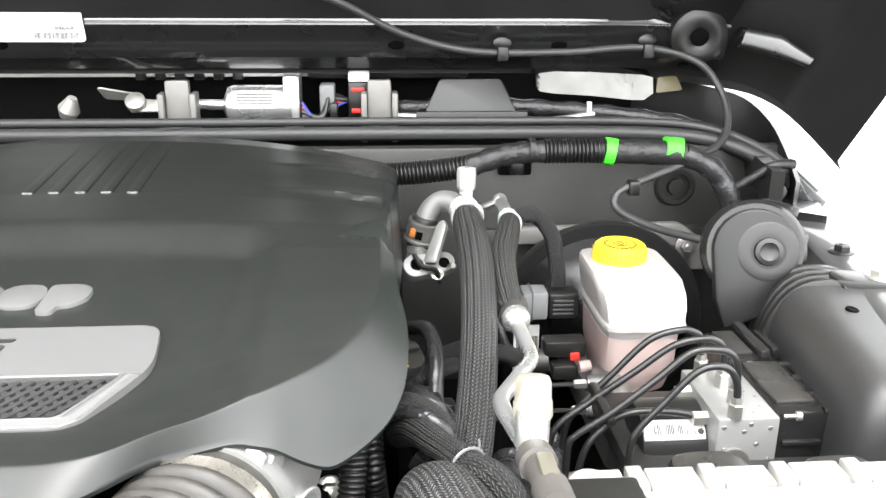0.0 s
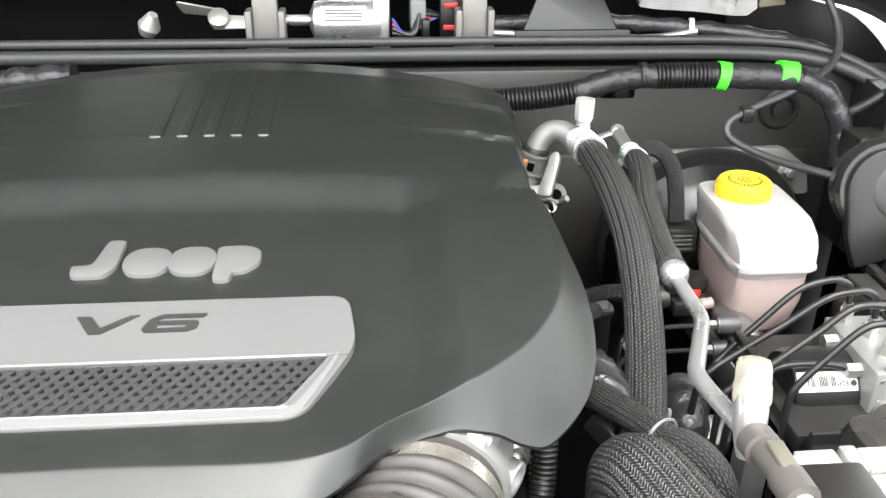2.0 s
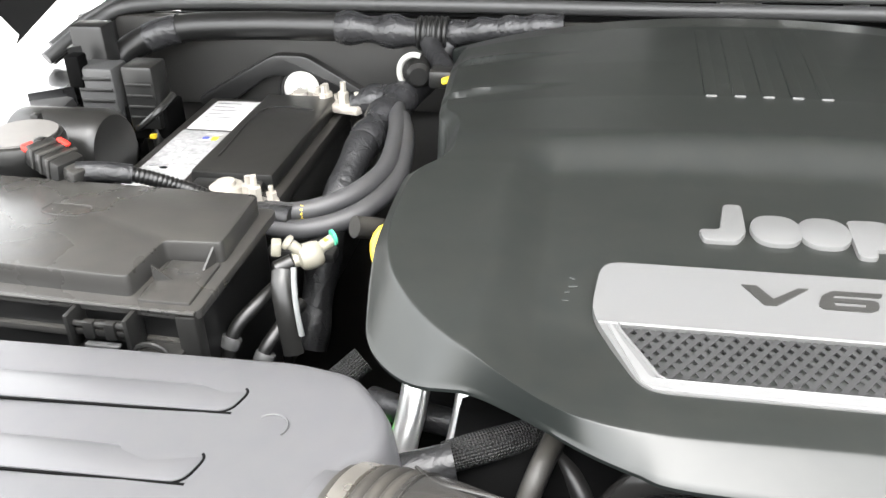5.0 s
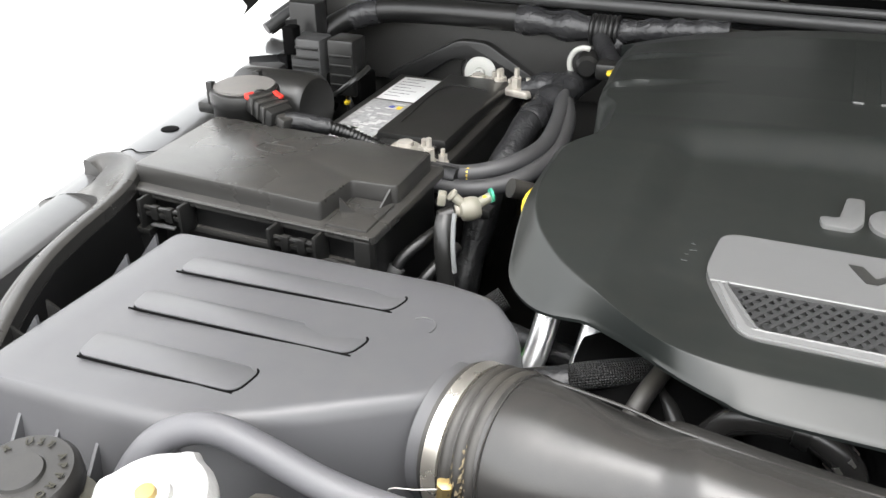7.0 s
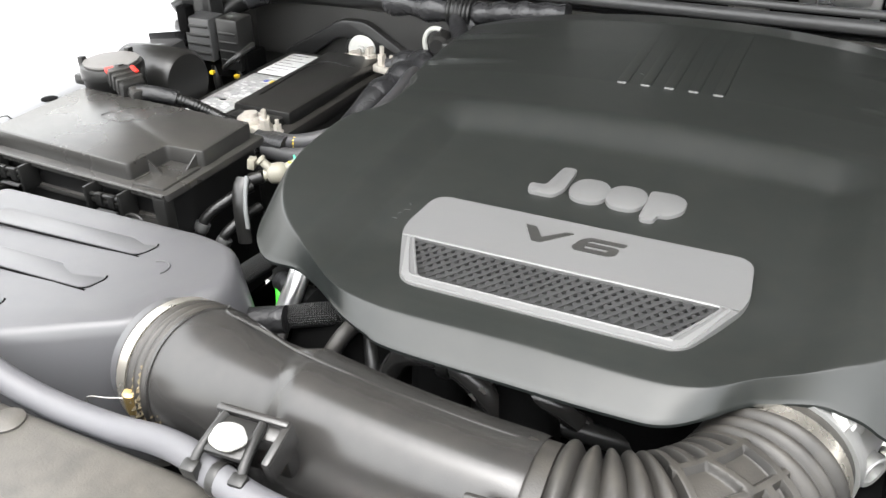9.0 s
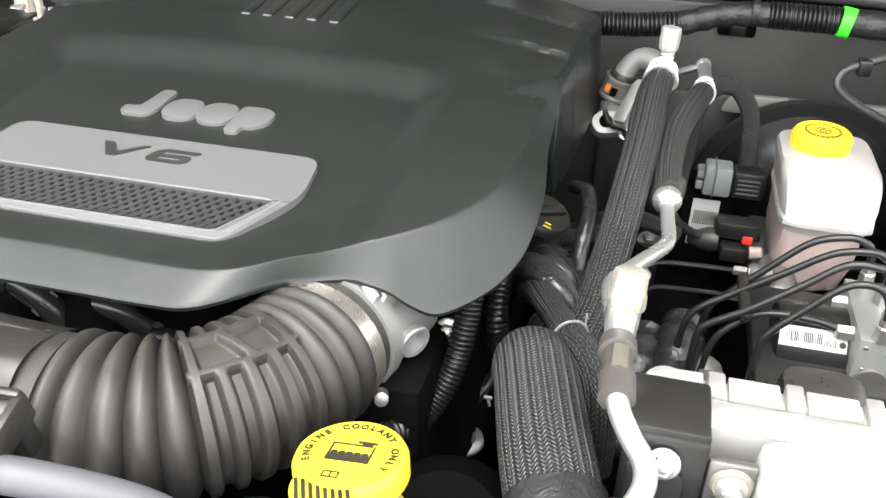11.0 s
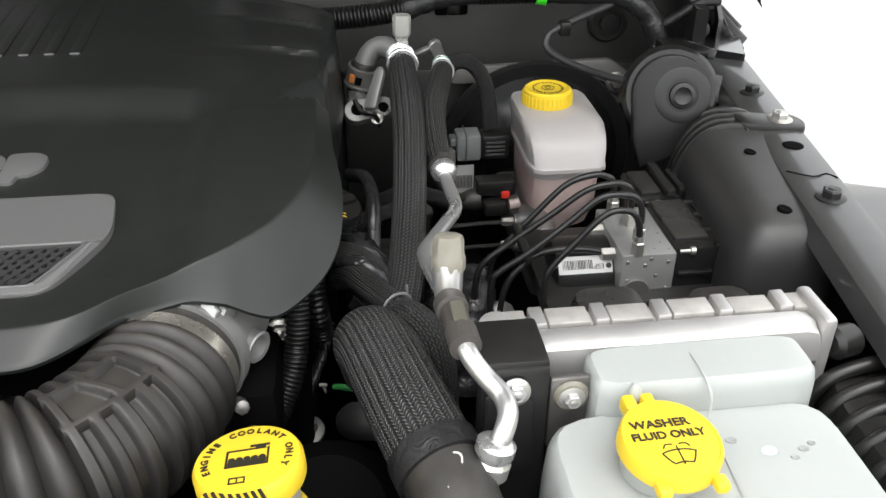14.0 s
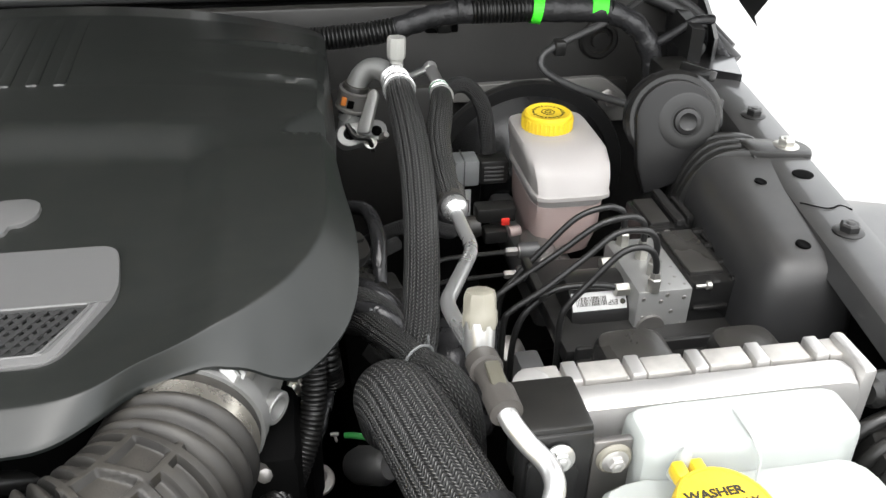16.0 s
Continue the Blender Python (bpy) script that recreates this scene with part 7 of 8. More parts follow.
# a rolled rim round a trumpet-shaped mouth, with a wall on the bay side
LIP = curve([(-0.720, 0.538, 1.226), (-0.716, 0.550, 1.228), (-0.700, 0.560, 1.229), (-0.676, 0.554, 1.229), (-0.655, 0.534, 1.229), (-0.641, 0.505, 1.228), (-0.632, 0.470, 1.227), (-0.625, 0.430, 1.226), (-0.616, 0.388, 1.224), (-0.602, 0.350, 1.222), (-0.585, 0.316, 1.220), (-0.565, 0.280, 1.217)], 0.006)
rows, walls = [], []
for i, p in enumerate(LIP):
    t = i / (len(LIP) - 1)
    d = (LIP[min(i + 1, len(LIP) - 1)] - LIP[max(i - 1, 0)]).normalized()
    o = Vector((d.y, -d.x, 0)).normalized()
    reach = 0.075 * float(smooth_step(0.42, 0.16, t)) + 0.006
    sink = 0.017 * float(smooth_step(0.42, 0.16, t)) + 0.004
    top = [p - o * 0.004 + Vector((0, 0, -0.15)), p - o * 0.0035 + Vector((0, 0, -0.008)), p - o * 0.003, p + Vector((0, 0, 0.0025)), p + o * 0.006 + Vector((0, 0, 0.0028)), p + o * 0.0105 + Vector((0, 0, 0.0005))]
    mouth = [p + o * (0.0105 + reach * k) + Vector((0, 0, -sink * (1 - (1 - k) ** 2.2))) for k in (0.12, 0.3, 0.5, 0.75, 1.0)]
    walls.append([p - o * 0.0046 + Vector((0, 0, -0.010)), p - o * 0.0060 + Vector((0, 0, -0.06)), p - o * 0.0080 + Vector((0, 0, -0.16)), p - o * 0.0030 + Vector((0, 0, -0.16)), p - o * 0.0030 + Vector((0, 0, -0.010))])
    rows.append(top + mouth + [p + o * (0.012 + reach) + Vector((0, 0, -sink - 0.012)), p + o * 0.006 + Vector((0, 0, -0.15))])
# one moulding in two tones: lit mouth painted greyer, shaded wall painted blacker
part("flare", loft(rows), M_FUSE, fl, "flared mouth with a rolled rim, greyed for its sky sheen")
part("side_wall", loft(walls), M_LOOM, fl, "smooth side wall, blackened for its shade")
part("duct_floor", box((-0.72, 0.30, 1.05), (-0.60, 0.52, 1.155), 0.02), M_BLACK, fl)
# stiffening fins on the air cleaner's walls
for x in (-0.512, -0.480, -0.449, -0.420, -0.392):
    part("fin", prism([(0.252, 1.212), (0.222, 1.172), (0.222, 1.12), (0.252, 1.12)], x - 0.0012, x + 0.0012, 0, m=Matrix(((0, 0, 1, 0), (1, 0, 0, 0), (0, 1, 0, 0), (0, 0, 0, 1)))), M_AIRBOX, ab, smooth=False)
for y in (0.268, 0.312, 0.405, 0.440):
    part("fin", prism([(-0.556, 1.228), (-0.588, 1.188), (-0.588, 1.14), (-0.556, 1.14)], y - 0.0012, y + 0.0012, 0, m=Matrix(((1, 0, 0, 0), (0, 0, 1, 0), (0, 1, 0, 0), (0, 0, 0, 1)))), M_AIRBOX, ab, smooth=False)

# ---- front of the bay ----
# intake tube from the air cleaner to the throttle
it = thing("intake_tube", (-0.05, 0.35, 1.12), "smooth black intake tube with ribbed rubber bellows", "air duct")
SEAM = [(-0.2150, 0.378, 1.2300), (-0.202, 0.361, 1.2385), (-0.180, 0.3535, 1.2420), (-0.150, 0.3440, 1.2455), (-0.130, 0.3395, 1.2440), (-0.110, 0.3370, 1.2432), (-0.06, 0.334, 1.2392), (0.0, 0.333, 1.2365), (0.030, 0.334, 1.2345), (0.046, 0.338, 1.2285)]
axis = [(-0.262, 0.352, 1.188), (-0.216, 0.341, 1.193), (-0.185, 0.335, 1.196), (-0.13, 0.3265, 1.1965), (-0.06, 0.3190, 1.195), (0.0, 0.3175, 1.193), (0.045, 0.3190, 1.1905)]


def moulded(s, a):
    """A wide round mouth, a smooth fall to the neck, then a step up into a softly squared tube."""
    p = 2.0 + 0.9 * float(smooth_step(0.03, 0.09, s)) * float(smooth_step(0.285, 0.25, s))
    r = 0.0502 - 0.0034 * min(1, s / 0.22)
    edge = 0.088 + 0.020 * math.sin(a + 0.6)
    r -= 0.0060 * float(smooth_step(0.010, edge - 0.020, s)) * (1 - float(smooth_step(edge - 0.012, edge + 0.010, s)))
    a = a + 0.45
    return r * (abs(math.cos(a)) ** p + abs(math.sin(a)) ** p) ** (-1 / p) * (1 - 0.02 * (p - 2))


part("tube", tube(axis[1:], 0, 72, 0.003, cap=False, turnwise=moulded), M_DUCT, it, "smooth moulded tube")
part("seam", tube(SEAM, 0.0011, 8), M_DUCT, it)


def cuff(s, a):
    """A plain end under the clamp, then three rubber ribs."""
    return 0.0492 + (0.0030 * abs(math.sin(math.pi * (s - 0.016) / 0.0085)) ** 0.6 if s > 0.016 else 0.0)


part("outlet_neck", tube([(-0.262, 0.352, 1.187), (-0.252, 0.3497, 1.1875), (-0.240, 0.3467, 1.188)], 0.0470, 48, 0.003), M_AIRBOX, it, "grey outlet neck of the air cleaner")
part("inlet_cuff", tube([(-0.251, 0.3495, 1.188), (-0.233, 0.3452, 1.1895), (-0.2085, 0.3395, 1.1930)], 0, 64, 0.0006, turnwise=cuff), M_RUBBER, it, "ribbed rubber cuff")
bel = [(0.036, 0.3185, 1.1905), (0.060, 0.3198, 1.1893), (0.088, 0.3235, 1.1885), (0.116, 0.336, 1.187), (0.140, 0.357, 1.187), (0.155, 0.380, 1.186), (0.164, 0.404, 1.185), (0.169, 0.426, 1.184), (0.172, 0.442, 1.184)]


def bellows(s, a):
    """Radius of the bellows at s metres and turn a (0 is up, a quarter turn is outward)."""
    a = a if a < math.pi else a - 2 * math.pi
    if s < 0.020:
        return 0.0466
    if s < 0.090:
        return 0.0445 + 0.0014 * (0.090 - s) / 0.07 + 0.0085 * (abs(math.sin(math.pi * (s - 0.020) / 0.0140)) ** 0.75 - 0.35)
    if s < 0.147:
        def ridge(d, w=0.0019):
            return 1 - float(smooth_step(w, w + 0.0022, abs(d)))
        lines = [ridge(s - 0.0945), ridge(s - 0.1425), ridge(0.047 * (a - 0.42)), ridge(0.047 * (a + 0.16))]
        if -0.16 < a < 0.42:
            lines.append(ridge((s - 0.1185) - 0.016 * (a - 0.13)))
        else:
            lines.append(ridge((s - 0.0945 + 0.0060) % 0.0120 - 0.0060))
        return 0.0446 + 0.0052 * max(lines)
    if s < 0.184:
        return 0.0465 + 0.0060 * (abs(math.sin(math.pi * (s - 0.147) / 0.0123)) ** 0.8 - 0.35)
    return 0.0455


part("bellows", tube(bel, 0, 170, 0.0008, turnwise=bellows), M_RUBBER, it, "ribbed rubber bellows and webbed elbow")
part("clamp", tube([(0.1665, 0.416, 1.1845), (0.1685, 0.424, 1.184), (0.170, 0.432, 1.184)], 0.0468, 44, 0.002), M_CLAMP, it, "bright hose clamp")
part("clamp_screw", turned([(0.005, 0), (0.005, 0.014), (0.003, 0.015), (0, 0.015)], (0.213, 0.421, 1.158), (0.2, -0.6, 0.3), 8), M_BOLT, it)
cl = part("inlet_clamp", tube([(-0.2470, 0.3485, 1.1880), (-0.2420, 0.3473, 1.1884), (-0.2365, 0.3460, 1.1890)], 0.0512, 56, 0.002), M_CLAMP, it, "bright worm-drive clamp")
part("clamp_screw", turned([(0.0055, 0), (0.0055, 0.018), (0.0035, 0.019), (0, 0.019)], (-0.2425, 0.2965, 1.184), (0.1, -0.1, 1), 8), M_BRASS, cl)
part("clamp_tail", tube([(-0.244, 0.294, 1.196), (-0.258, 0.288, 1.196), (-0.272, 0.284, 1.195), (-0.274, 0.284, 1.180)], 0.0006, 6), M_BOLT, cl)
for x, y, z in ((-0.110, 0.249, 1.2490), (0.051, 0.247, 1.2485)):
    tilt = pose(x, y, z, 14, 0, 4)
    h = part("hose_hook", _moved(box((-0.013, -0.010, -0.006), (0.013, 0.016, -0.001), 0.002), tilt), M_BLACK, it, "black clip bracket")
    part("hook_pad", _moved(box((-0.021, 0.008, -0.046), (0.026, 0.022, -0.005), 0.004), tilt), M_DUCT, h)
    part("pad_border", _moved(box((-0.021, 0.017, -0.006), (0.028, 0.0225, -0.0005), 0.002), tilt), M_DUCT, h)
    part("pad_border", _moved(box((0.0235, -0.008, -0.022), (0.0290, 0.0225, -0.0025), 0.002), tilt), M_DUCT, h)
    for k in (-1, 1):
        part("hook_tongue", _moved(tube([(k * 0.0125, 0.016, -0.0025), (k * 0.0140, 0.002, -0.0020), (k * 0.0155, -0.012, -0.0040), (k * 0.0160, -0.020, -0.0085)], 0.0030, 10), tilt), M_BLACK, h)
        part("hook_knob", _moved(box((k * 0.016 - 0.0052, -0.0240, -0.0140), (k * 0.016 + 0.0052, -0.0150, -0.0030), 0.002), tilt), M_BLACK, h)
    pin = turned([(0.0112, 0), (0.0116, 0.002), (0.0096, 0.0045), (0.006, 0.0055), (0, 0.0050)], (0, 0, 0.001), seg=20, squash=(1.0, 0.8))
    for v in pin.verts:
        v.co.x *= 1 + 0.08 * math.cos(5 * math.atan2(v.co.y, v.co.x))
    part("fastener", _moved(pin, tilt), M_WHITE, h, "white push fastener")


def crumbs(s, a):
    """Dirt that stands out of the cuff only in ragged patches on its front."""
    k = math.sin(a * 61.7 + s * 3100) * math.sin(a * 23.1 + 1.7 + s * 900) + 0.5 * math.sin(a * 140 + s * 5000)
    there = max(0.0, math.sin((a - 0.75) * 1.3)) if 0.75 < a < 3.1 else 0.0
    return 0.0490 + 0.0048 * there * (k + 0.30)


for dx in (0.0160, -0.0010):
    part("grime", tube([(-0.2235 + dx, 0.3428, 1.191), (-0.2195 + dx, 0.3418, 1.1916), (-0.2155 + dx, 0.3410, 1.1922)], 0, 120, 0.0007, turnwise=crumbs), M_GRIME, it, "sandy dirt caked on the cuff")
tb = thing("throttle_body", (0.2, 0.47, 1.12), "cast alloy throttle body with a side port", "throttle body")
part("flange", tube([(0.1715, 0.440, 1.184), (0.1735, 0.450, 1.184), (0.176, 0.458, 1.184)], 0.0485, 44, 0.003), M_ALLOY, tb)
part("casting", tube([(0.176, 0.456, 1.184), (0.184, 0.480, 1.184), (0.190, 0.505, 1.184)], 0.0445, 40), M_ALLOY, tb, "cast alloy barrel")
part("ear", _moved(box((-0.014, -0.012, -0.020), (0.014, 0.020, 0.014), 0.006), pose(0.199, 0.456, 1.213, 20, 10, 20)), M_ALLOY, tb)
part("ear_bolt", turned([(0.0105, 0), (0.0105, 0.003), (0.0080, 0.004), (0.0080, 0.010), (0.0065, 0.0115), (0, 0.0115)], (0.2000, 0.4470, 1.2170), (-0.1, -0.80, 0.58), 6), M_ALLOY, tb)
part("side_port", turned([(0.0115, -0.035), (0.0115, 0.008), (0.0122, 0.010), (0.0122, 0.015), (0.0112, 0.0160), (0.0084, 0.0155), (0.0078, 0.003), (0, 0.003)], (0.2150, 0.4620, 1.1815), (0.80, -0.58, -0.10), 28), M_ALLOY, tb, "open side port")
part("lower_arm", tube([(0.2130, 0.452, 1.176), (0.2090, 0.443, 1.166), (0.2045, 0.439, 1.156)], 0.0066, 14), M_ALLOY, tb)
hexbolt("arm_bolt", (0.2038, 0.4350, 1.1560), 0.0050, tb, axis=(-0.1, -0.9, 0.3), material=M_ZINC)
hexbolt("stud", (0.2368, 0.5080, 1.1530), 0.0068, tb, axis=(0.1, -0.9, 0.3), material=M_ZINC)

# grey bypass hose across the front
gh = thing("coolant_bypass_hose", (-0.2, 0.25, 1.17), "grey rubber overflow hose along the radiator", "hose")
part("hose", tube([(-0.425, 0.222, 1.150), (-0.418, 0.229, 1.190), (-0.403, 0.241, 1.218), (-0.384, 0.251, 1.230), (-0.362, 0.255, 1.233), (-0.335, 0.256, 1.226), (-0.30, 0.257, 1.214), (-0.265, 0.258, 1.208), (-0.22, 0.259, 1.207), (-0.175, 0.256, 1.216), (-0.138, 0.246, 1.226), (-0.110, 0.236, 1.230), (-0.07, 0.230, 1.229), (-0.02, 0.231, 1.228), (0.05, 0.236, 1.227), (0.095, 0.246, 1.220), (0.14, 0.262, 1.198), (0.165, 0.275, 1.165)], 0.0095, 18), M_HOSE_GREY, gh)
for x, y, z in ((-0.110, 0.236, 1.230), (0.051, 0.236, 1.227)):
    part("hose_band", turned([(0.0102, -0.003), (0.0106, -0.002), (0.0106, 0.002), (0.0102, 0.003)], (x, y, z), (1, 0, 0), 20), M_BLACK, gh)
# radiator with its caps
rd = thing("radiator", (-0.1, 0.2, 0.75), "black plastic radiator tank with a pressure cap", "radiator")
part("tank", box((-0.345, 0.170, 1.10), (0.33, 0.232, 1.172), 0.014), M_BLACK_DUSTY, rd)
part("tank_hump", box((-0.340, 0.150, 1.15), (-0.10, 0.249, 1.210), 0.012, 3), M_HUMP, rd)
for x in (-0.285,):
    part("tank_boss", turned([(0.012, 0), (0.012, 0.003), (0.008, 0.005), (0, 0.005)], (x, 0.232, 1.2085), seg=18), M_HUMP, rd)
part("label_plate", box((-0.098, 0.150, 1.164), (0.02, 0.249, 1.2045), 0.006), M_BLACK_DUSTY, rd)
cl2 = part("caution_label", box((-0.094, 0.170, 1.2045), (-0.012, 0.228, 1.2050), 0.0002), M_LABEL, rd, "white caution label with a yellow triangle")
part("yellow_sign", prism([(-0.060, 0.200), (-0.032, 0.204), (-0.050, 0.224)], 1.205, 1.2053, 0), M_YELLOW, cl2, smooth=False)
part("yellow_band", box((-0.080, 0.174, 1.205), (-0.020, 0.188, 1.2053), 0), M_YELLOW, cl2, smooth=False)
for k in range(3):
    part("red_line", box((-0.090, 0.194 + k * 0.010, 1.205), (-0.066, 0.198 + k * 0.010, 1.2053), 0), M_RED, cl2, smooth=False)
part("core", box((-0.33, 0.185, 0.72), (0.32, 0.222, 1.10), 0.004), M_VOID, rd)
part("neck", turned([(0.022, 0), (0.022, 0.05)], (-0.352, 0.187, 1.19), seg=28), M_BLACK, rd)
lobed = turned([(0.0315, 0), (0.0330, 0.002), (0.0330, 0.006), (0.0295, 0.0105), (0.018, 0.0125), (0.0165, 0.011), (0.0125, 0.011), (0.0120, 0.0145), (0, 0.0150)], (0, 0, 0), (0, 0, 1), 72)
for v in lobed.verts:
    if v.co.xy.length > 0.026:
        k = 1 + 0.11 * max(0, math.cos(4 * math.atan2(v.co.y, v.co.x) + 0.3)) ** 5
        v.co.x, v.co.y = v.co.x * k, v.co.y * k
bmesh.ops.transform(lobed, verts=lobed.verts, matrix=Matrix.Translation((-0.352, 0.187, 1.238)) @ pose(0, 0, 0, 7, -3, 0))
cap = part("pressure_cap", lobed, mat("chalky_cap_metal", (0.46, 0.455, 0.44), 0.45, metal=0.5, grain=500, bump=0.4, vary=0.3, blotch=120), rd, "white-metal pressure cap with a lobed edge")
part("cap_stud", turned([(0.0055, 0), (0.005, 0.003), (0, 0.0035)], (-0.352, 0.185, 1.2525), (-0.05, -0.12, 1), 18), M_BRASS, cap, "brass centre stud")
ps = thing("power_steering_bottle", (-0.44, 0.19, 1.1), "power steering bottle with a lettered black cap", "fluid bottle")
part("bottle", turned([(0.030, 0), (0.036, 0.01), (0.036, 0.10), (0.028, 0.115)], (-0.440, 0.187, 1.10), seg=28), M_CREAM, ps)
pc = part("cap", turned([(0.029, 0), (0.031, 0.003), (0.031, 0.012), (0.028, 0.016), (0.014, 0.0165), (0.013, 0.0185), (0, 0.0185)], (-0.440, 0.187, 1.218), (0, -0.1, 1), 40), M_BLACK_DUSTY, ps, "ribbed black screw cap")


def round_text(text, centre, tilt, radius, size, start, stop, material, name, parent, lift=0.0004, flip=False):
    """Letters set along an arc on a cap's top."""
    bm = bmesh.new()
    n = len(text)
    for i, ch in enumerate(text):
        if ch == " ":
            continue
        a = start + (stop - start) * i / max(1, n - 1)
        m = Matrix.Translation(centre) @ tilt @ pose(radius * math.cos(radians(a)), radius * math.sin(radians(a)), lift, 0, 0, a - 90)
        merge(bm, lettering(ch, size, m, 0.0002, bold=0.0002))
    return part(name, bm, material, parent, smooth=False)


round_text("POWER", (-0.440, 0.1852, 1.2347), pose(0, 0, 0, 6), 0.0225, 0.0062, 250, 150, M_INK, "cap_print", pc)
round_text("USE APPROVED", (-0.440, 0.1852, 1.2347), pose(0, 0, 0, 6), 0.0225, 0.0062, 120, -70, M_INK, "cap_print", pc)

# upper radiator hose and coolant bottle
bh = thing("upper_radiator_hose", (0.32, 0.40, 1.12), "fat radiator hose in a herringbone woven sleeve", "hose")
part("sleeve", tube([(0.306, 0.492, 1.118), (0.3055, 0.476, 1.155), (0.307, 0.460, 1.171), (0.311, 0.443, 1.1775), (0.319, 0.410, 1.1790), (0.329, 0.370, 1.1780), (0.340, 0.335, 1.1720)], lambda s: 0.0278 - 0.006 * max(0, 1 - s / 0.05), 40), M_BRAID_BIG, bh, "herringbone woven sleeve")
part("sleeve_end", tube([(0.3375, 0.343, 1.1735), (0.3400, 0.335, 1.1720), (0.3425, 0.328, 1.1705)], 0.0297, 36, 0.002), M_TAPE, bh)
part("hose_end", tube([(0.3410, 0.332, 1.1712), (0.349, 0.303, 1.1655), (0.356, 0.27, 1.152), (0.36, 0.235, 1.12)], 0.0262, 28), M_RUBBER, bh, "plain rubber end with white print")
part("print", lettering("RAD", 0.0125, Matrix.Translation((0.3475, 0.3080, 1.1925)) @ pose(0, 0, 0, 0, 0, 82) @ pose(0, 0, 0, 0, -13, 0), 0.0002), M_LABEL, bh, smooth=False)
h2 = thing("heater_hose", (0.33, 0.50, 1.15), "woven-sleeved heater hose crossing to the engine", "hose")
part("sleeve", tube([(0.286, 0.580, 1.152), (0.297, 0.556, 1.169), (0.3095, 0.525, 1.177), (0.3235, 0.492, 1.184), (0.330, 0.478, 1.184)], lambda s: 0.0108 + 0.0010 * math.sin(s * 55), 24), M_BRAID, h2)
part("sleeve", tube([(0.324, 0.490, 1.165), (0.329, 0.478, 1.180), (0.338, 0.464, 1.187), (0.3485, 0.4485, 1.181), (0.3535, 0.438, 1.160), (0.355, 0.430, 1.12)], 0.0128, 26), M_BRAID, h2)
part("cable_tie", tube([(0.3012 + 0.0122 * (math.cos(a) * 0.93), 0.553 + 0.0122 * math.cos(a) * 0.36, 1.1705 + 0.0122 * math.sin(a)) for a in np.linspace(0, 2 * math.pi, 17)], 0.0011, 6), M_LABEL, h2, "pale cable tie")
part("tie_head", box((0.2985, 0.5475, 1.1810), (0.3055, 0.5545, 1.1865), 0.001), M_GREY, h2, "pale tie head")
part("cable_tie", tube([(0.3275 + 0.0122 * (math.cos(a) * 0.90), 0.4835 + 0.0122 * math.cos(a) * 0.43, 1.1845 + 0.0122 * math.sin(a)) for a in np.linspace(0, 2 * math.pi, 17)], 0.0012, 6), M_GREY, h2, "pale cable tie")
part("tie_tail", box((0.3355, 0.496, 1.172), (0.3370, 0.500, 1.194), 0.0004), M_GREY, h2)
cb = thing("coolant_bottle", (0.23, 0.30, 1.05), "coolant overflow bottle with a lettered yellow cap", "fluid bottle")
part("bottle", box((0.15, 0.235, 1.00), (0.31, 0.335, 1.150), 0.018, 3), M_BLACK, cb)
TILT_C = pose(0, 0, 0, -7, -5, 0)
CC = Vector((0.2315, 0.313, 1.2110))
part("neck", turned([(0.026, 0), (0.026, 0.045)], (0.2325, 0.312, 1.155), seg=32), M_TANKPLASTIC, cb, "milky neck below the cap")
part("collar", turned([(0.0300, 0), (0.0315, 0.002), (0.0315, 0.012), (0.0285, 0.014), (0.0265, 0.0145)], (0.2325, 0.312, 1.150), seg=40), M_YELLOW, cb, "yellow collar ring")
UPC = TILT_C @ Vector((0, 0, 1))
cap = part("cap", turned([(0.0300, 0), (0.0308, 0.002), (0.0308, 0.012), (0.0290, 0.0155), (0.0278, 0.0158), (0, 0.0158)], CC - UPC * 0.0158, UPC, 48), M_YELLOW, cb, "yellow lettered cap")
tab = prism(rounded([(-0.022, 0), (-0.018, -0.014), (-0.002, -0.021), (0.012, -0.014), (0.016, 0)], 0.006), -0.010, -0.001, 0.002, m=Matrix.Translation(CC) @ TILT_C @ pose(-0.002, -0.0225, 0))
part("cap_tab", tab, M_YELLOW, cap)
round_text("ENGINE COOLANT ONLY", CC, TILT_C, 0.0232, 0.0056, 205, -25, M_INK, "cap_print", cap)
bm = bmesh.new()
T = Matrix.Translation(CC) @ TILT_C
for x0, y0, x1, y1 in ((-0.012, -0.007, -0.0108, 0.007), (0.0108, -0.007, 0.012, 0.007), (-0.012, -0.0075, 0.012, -0.0063), (-0.012, 0.0063, 0.004, 0.0075), (0.004, 0.0063, 0.010, 0.0095), (0.001, 0.0088, 0.012, 0.0105), (-0.0085, -0.0172, 0.0005, -0.0163), (-0.0085, -0.0215, 0.0005, -0.0206), (-0.0085, -0.0215, -0.0076, -0.0163), (-0.0004, -0.0215, 0.0005, -0.0163), (-0.0044, -0.0215, -0.0036, -0.0163)):
    merge(bm, _moved(box((x0, y0, 0.0), (x1, y1, 0.0004), 0), T))
for k in range(5):
    merge(bm, _moved(turned([(0.0021, 0), (0.0021, 0.0004)], (-0.0085 + k * 0.0042, -0.0012, 0), seg=10), T))
merge(bm, _moved(box((-0.0106, -0.0062, 0), (0.0106, -0.0022, 0.0003), 0), T))
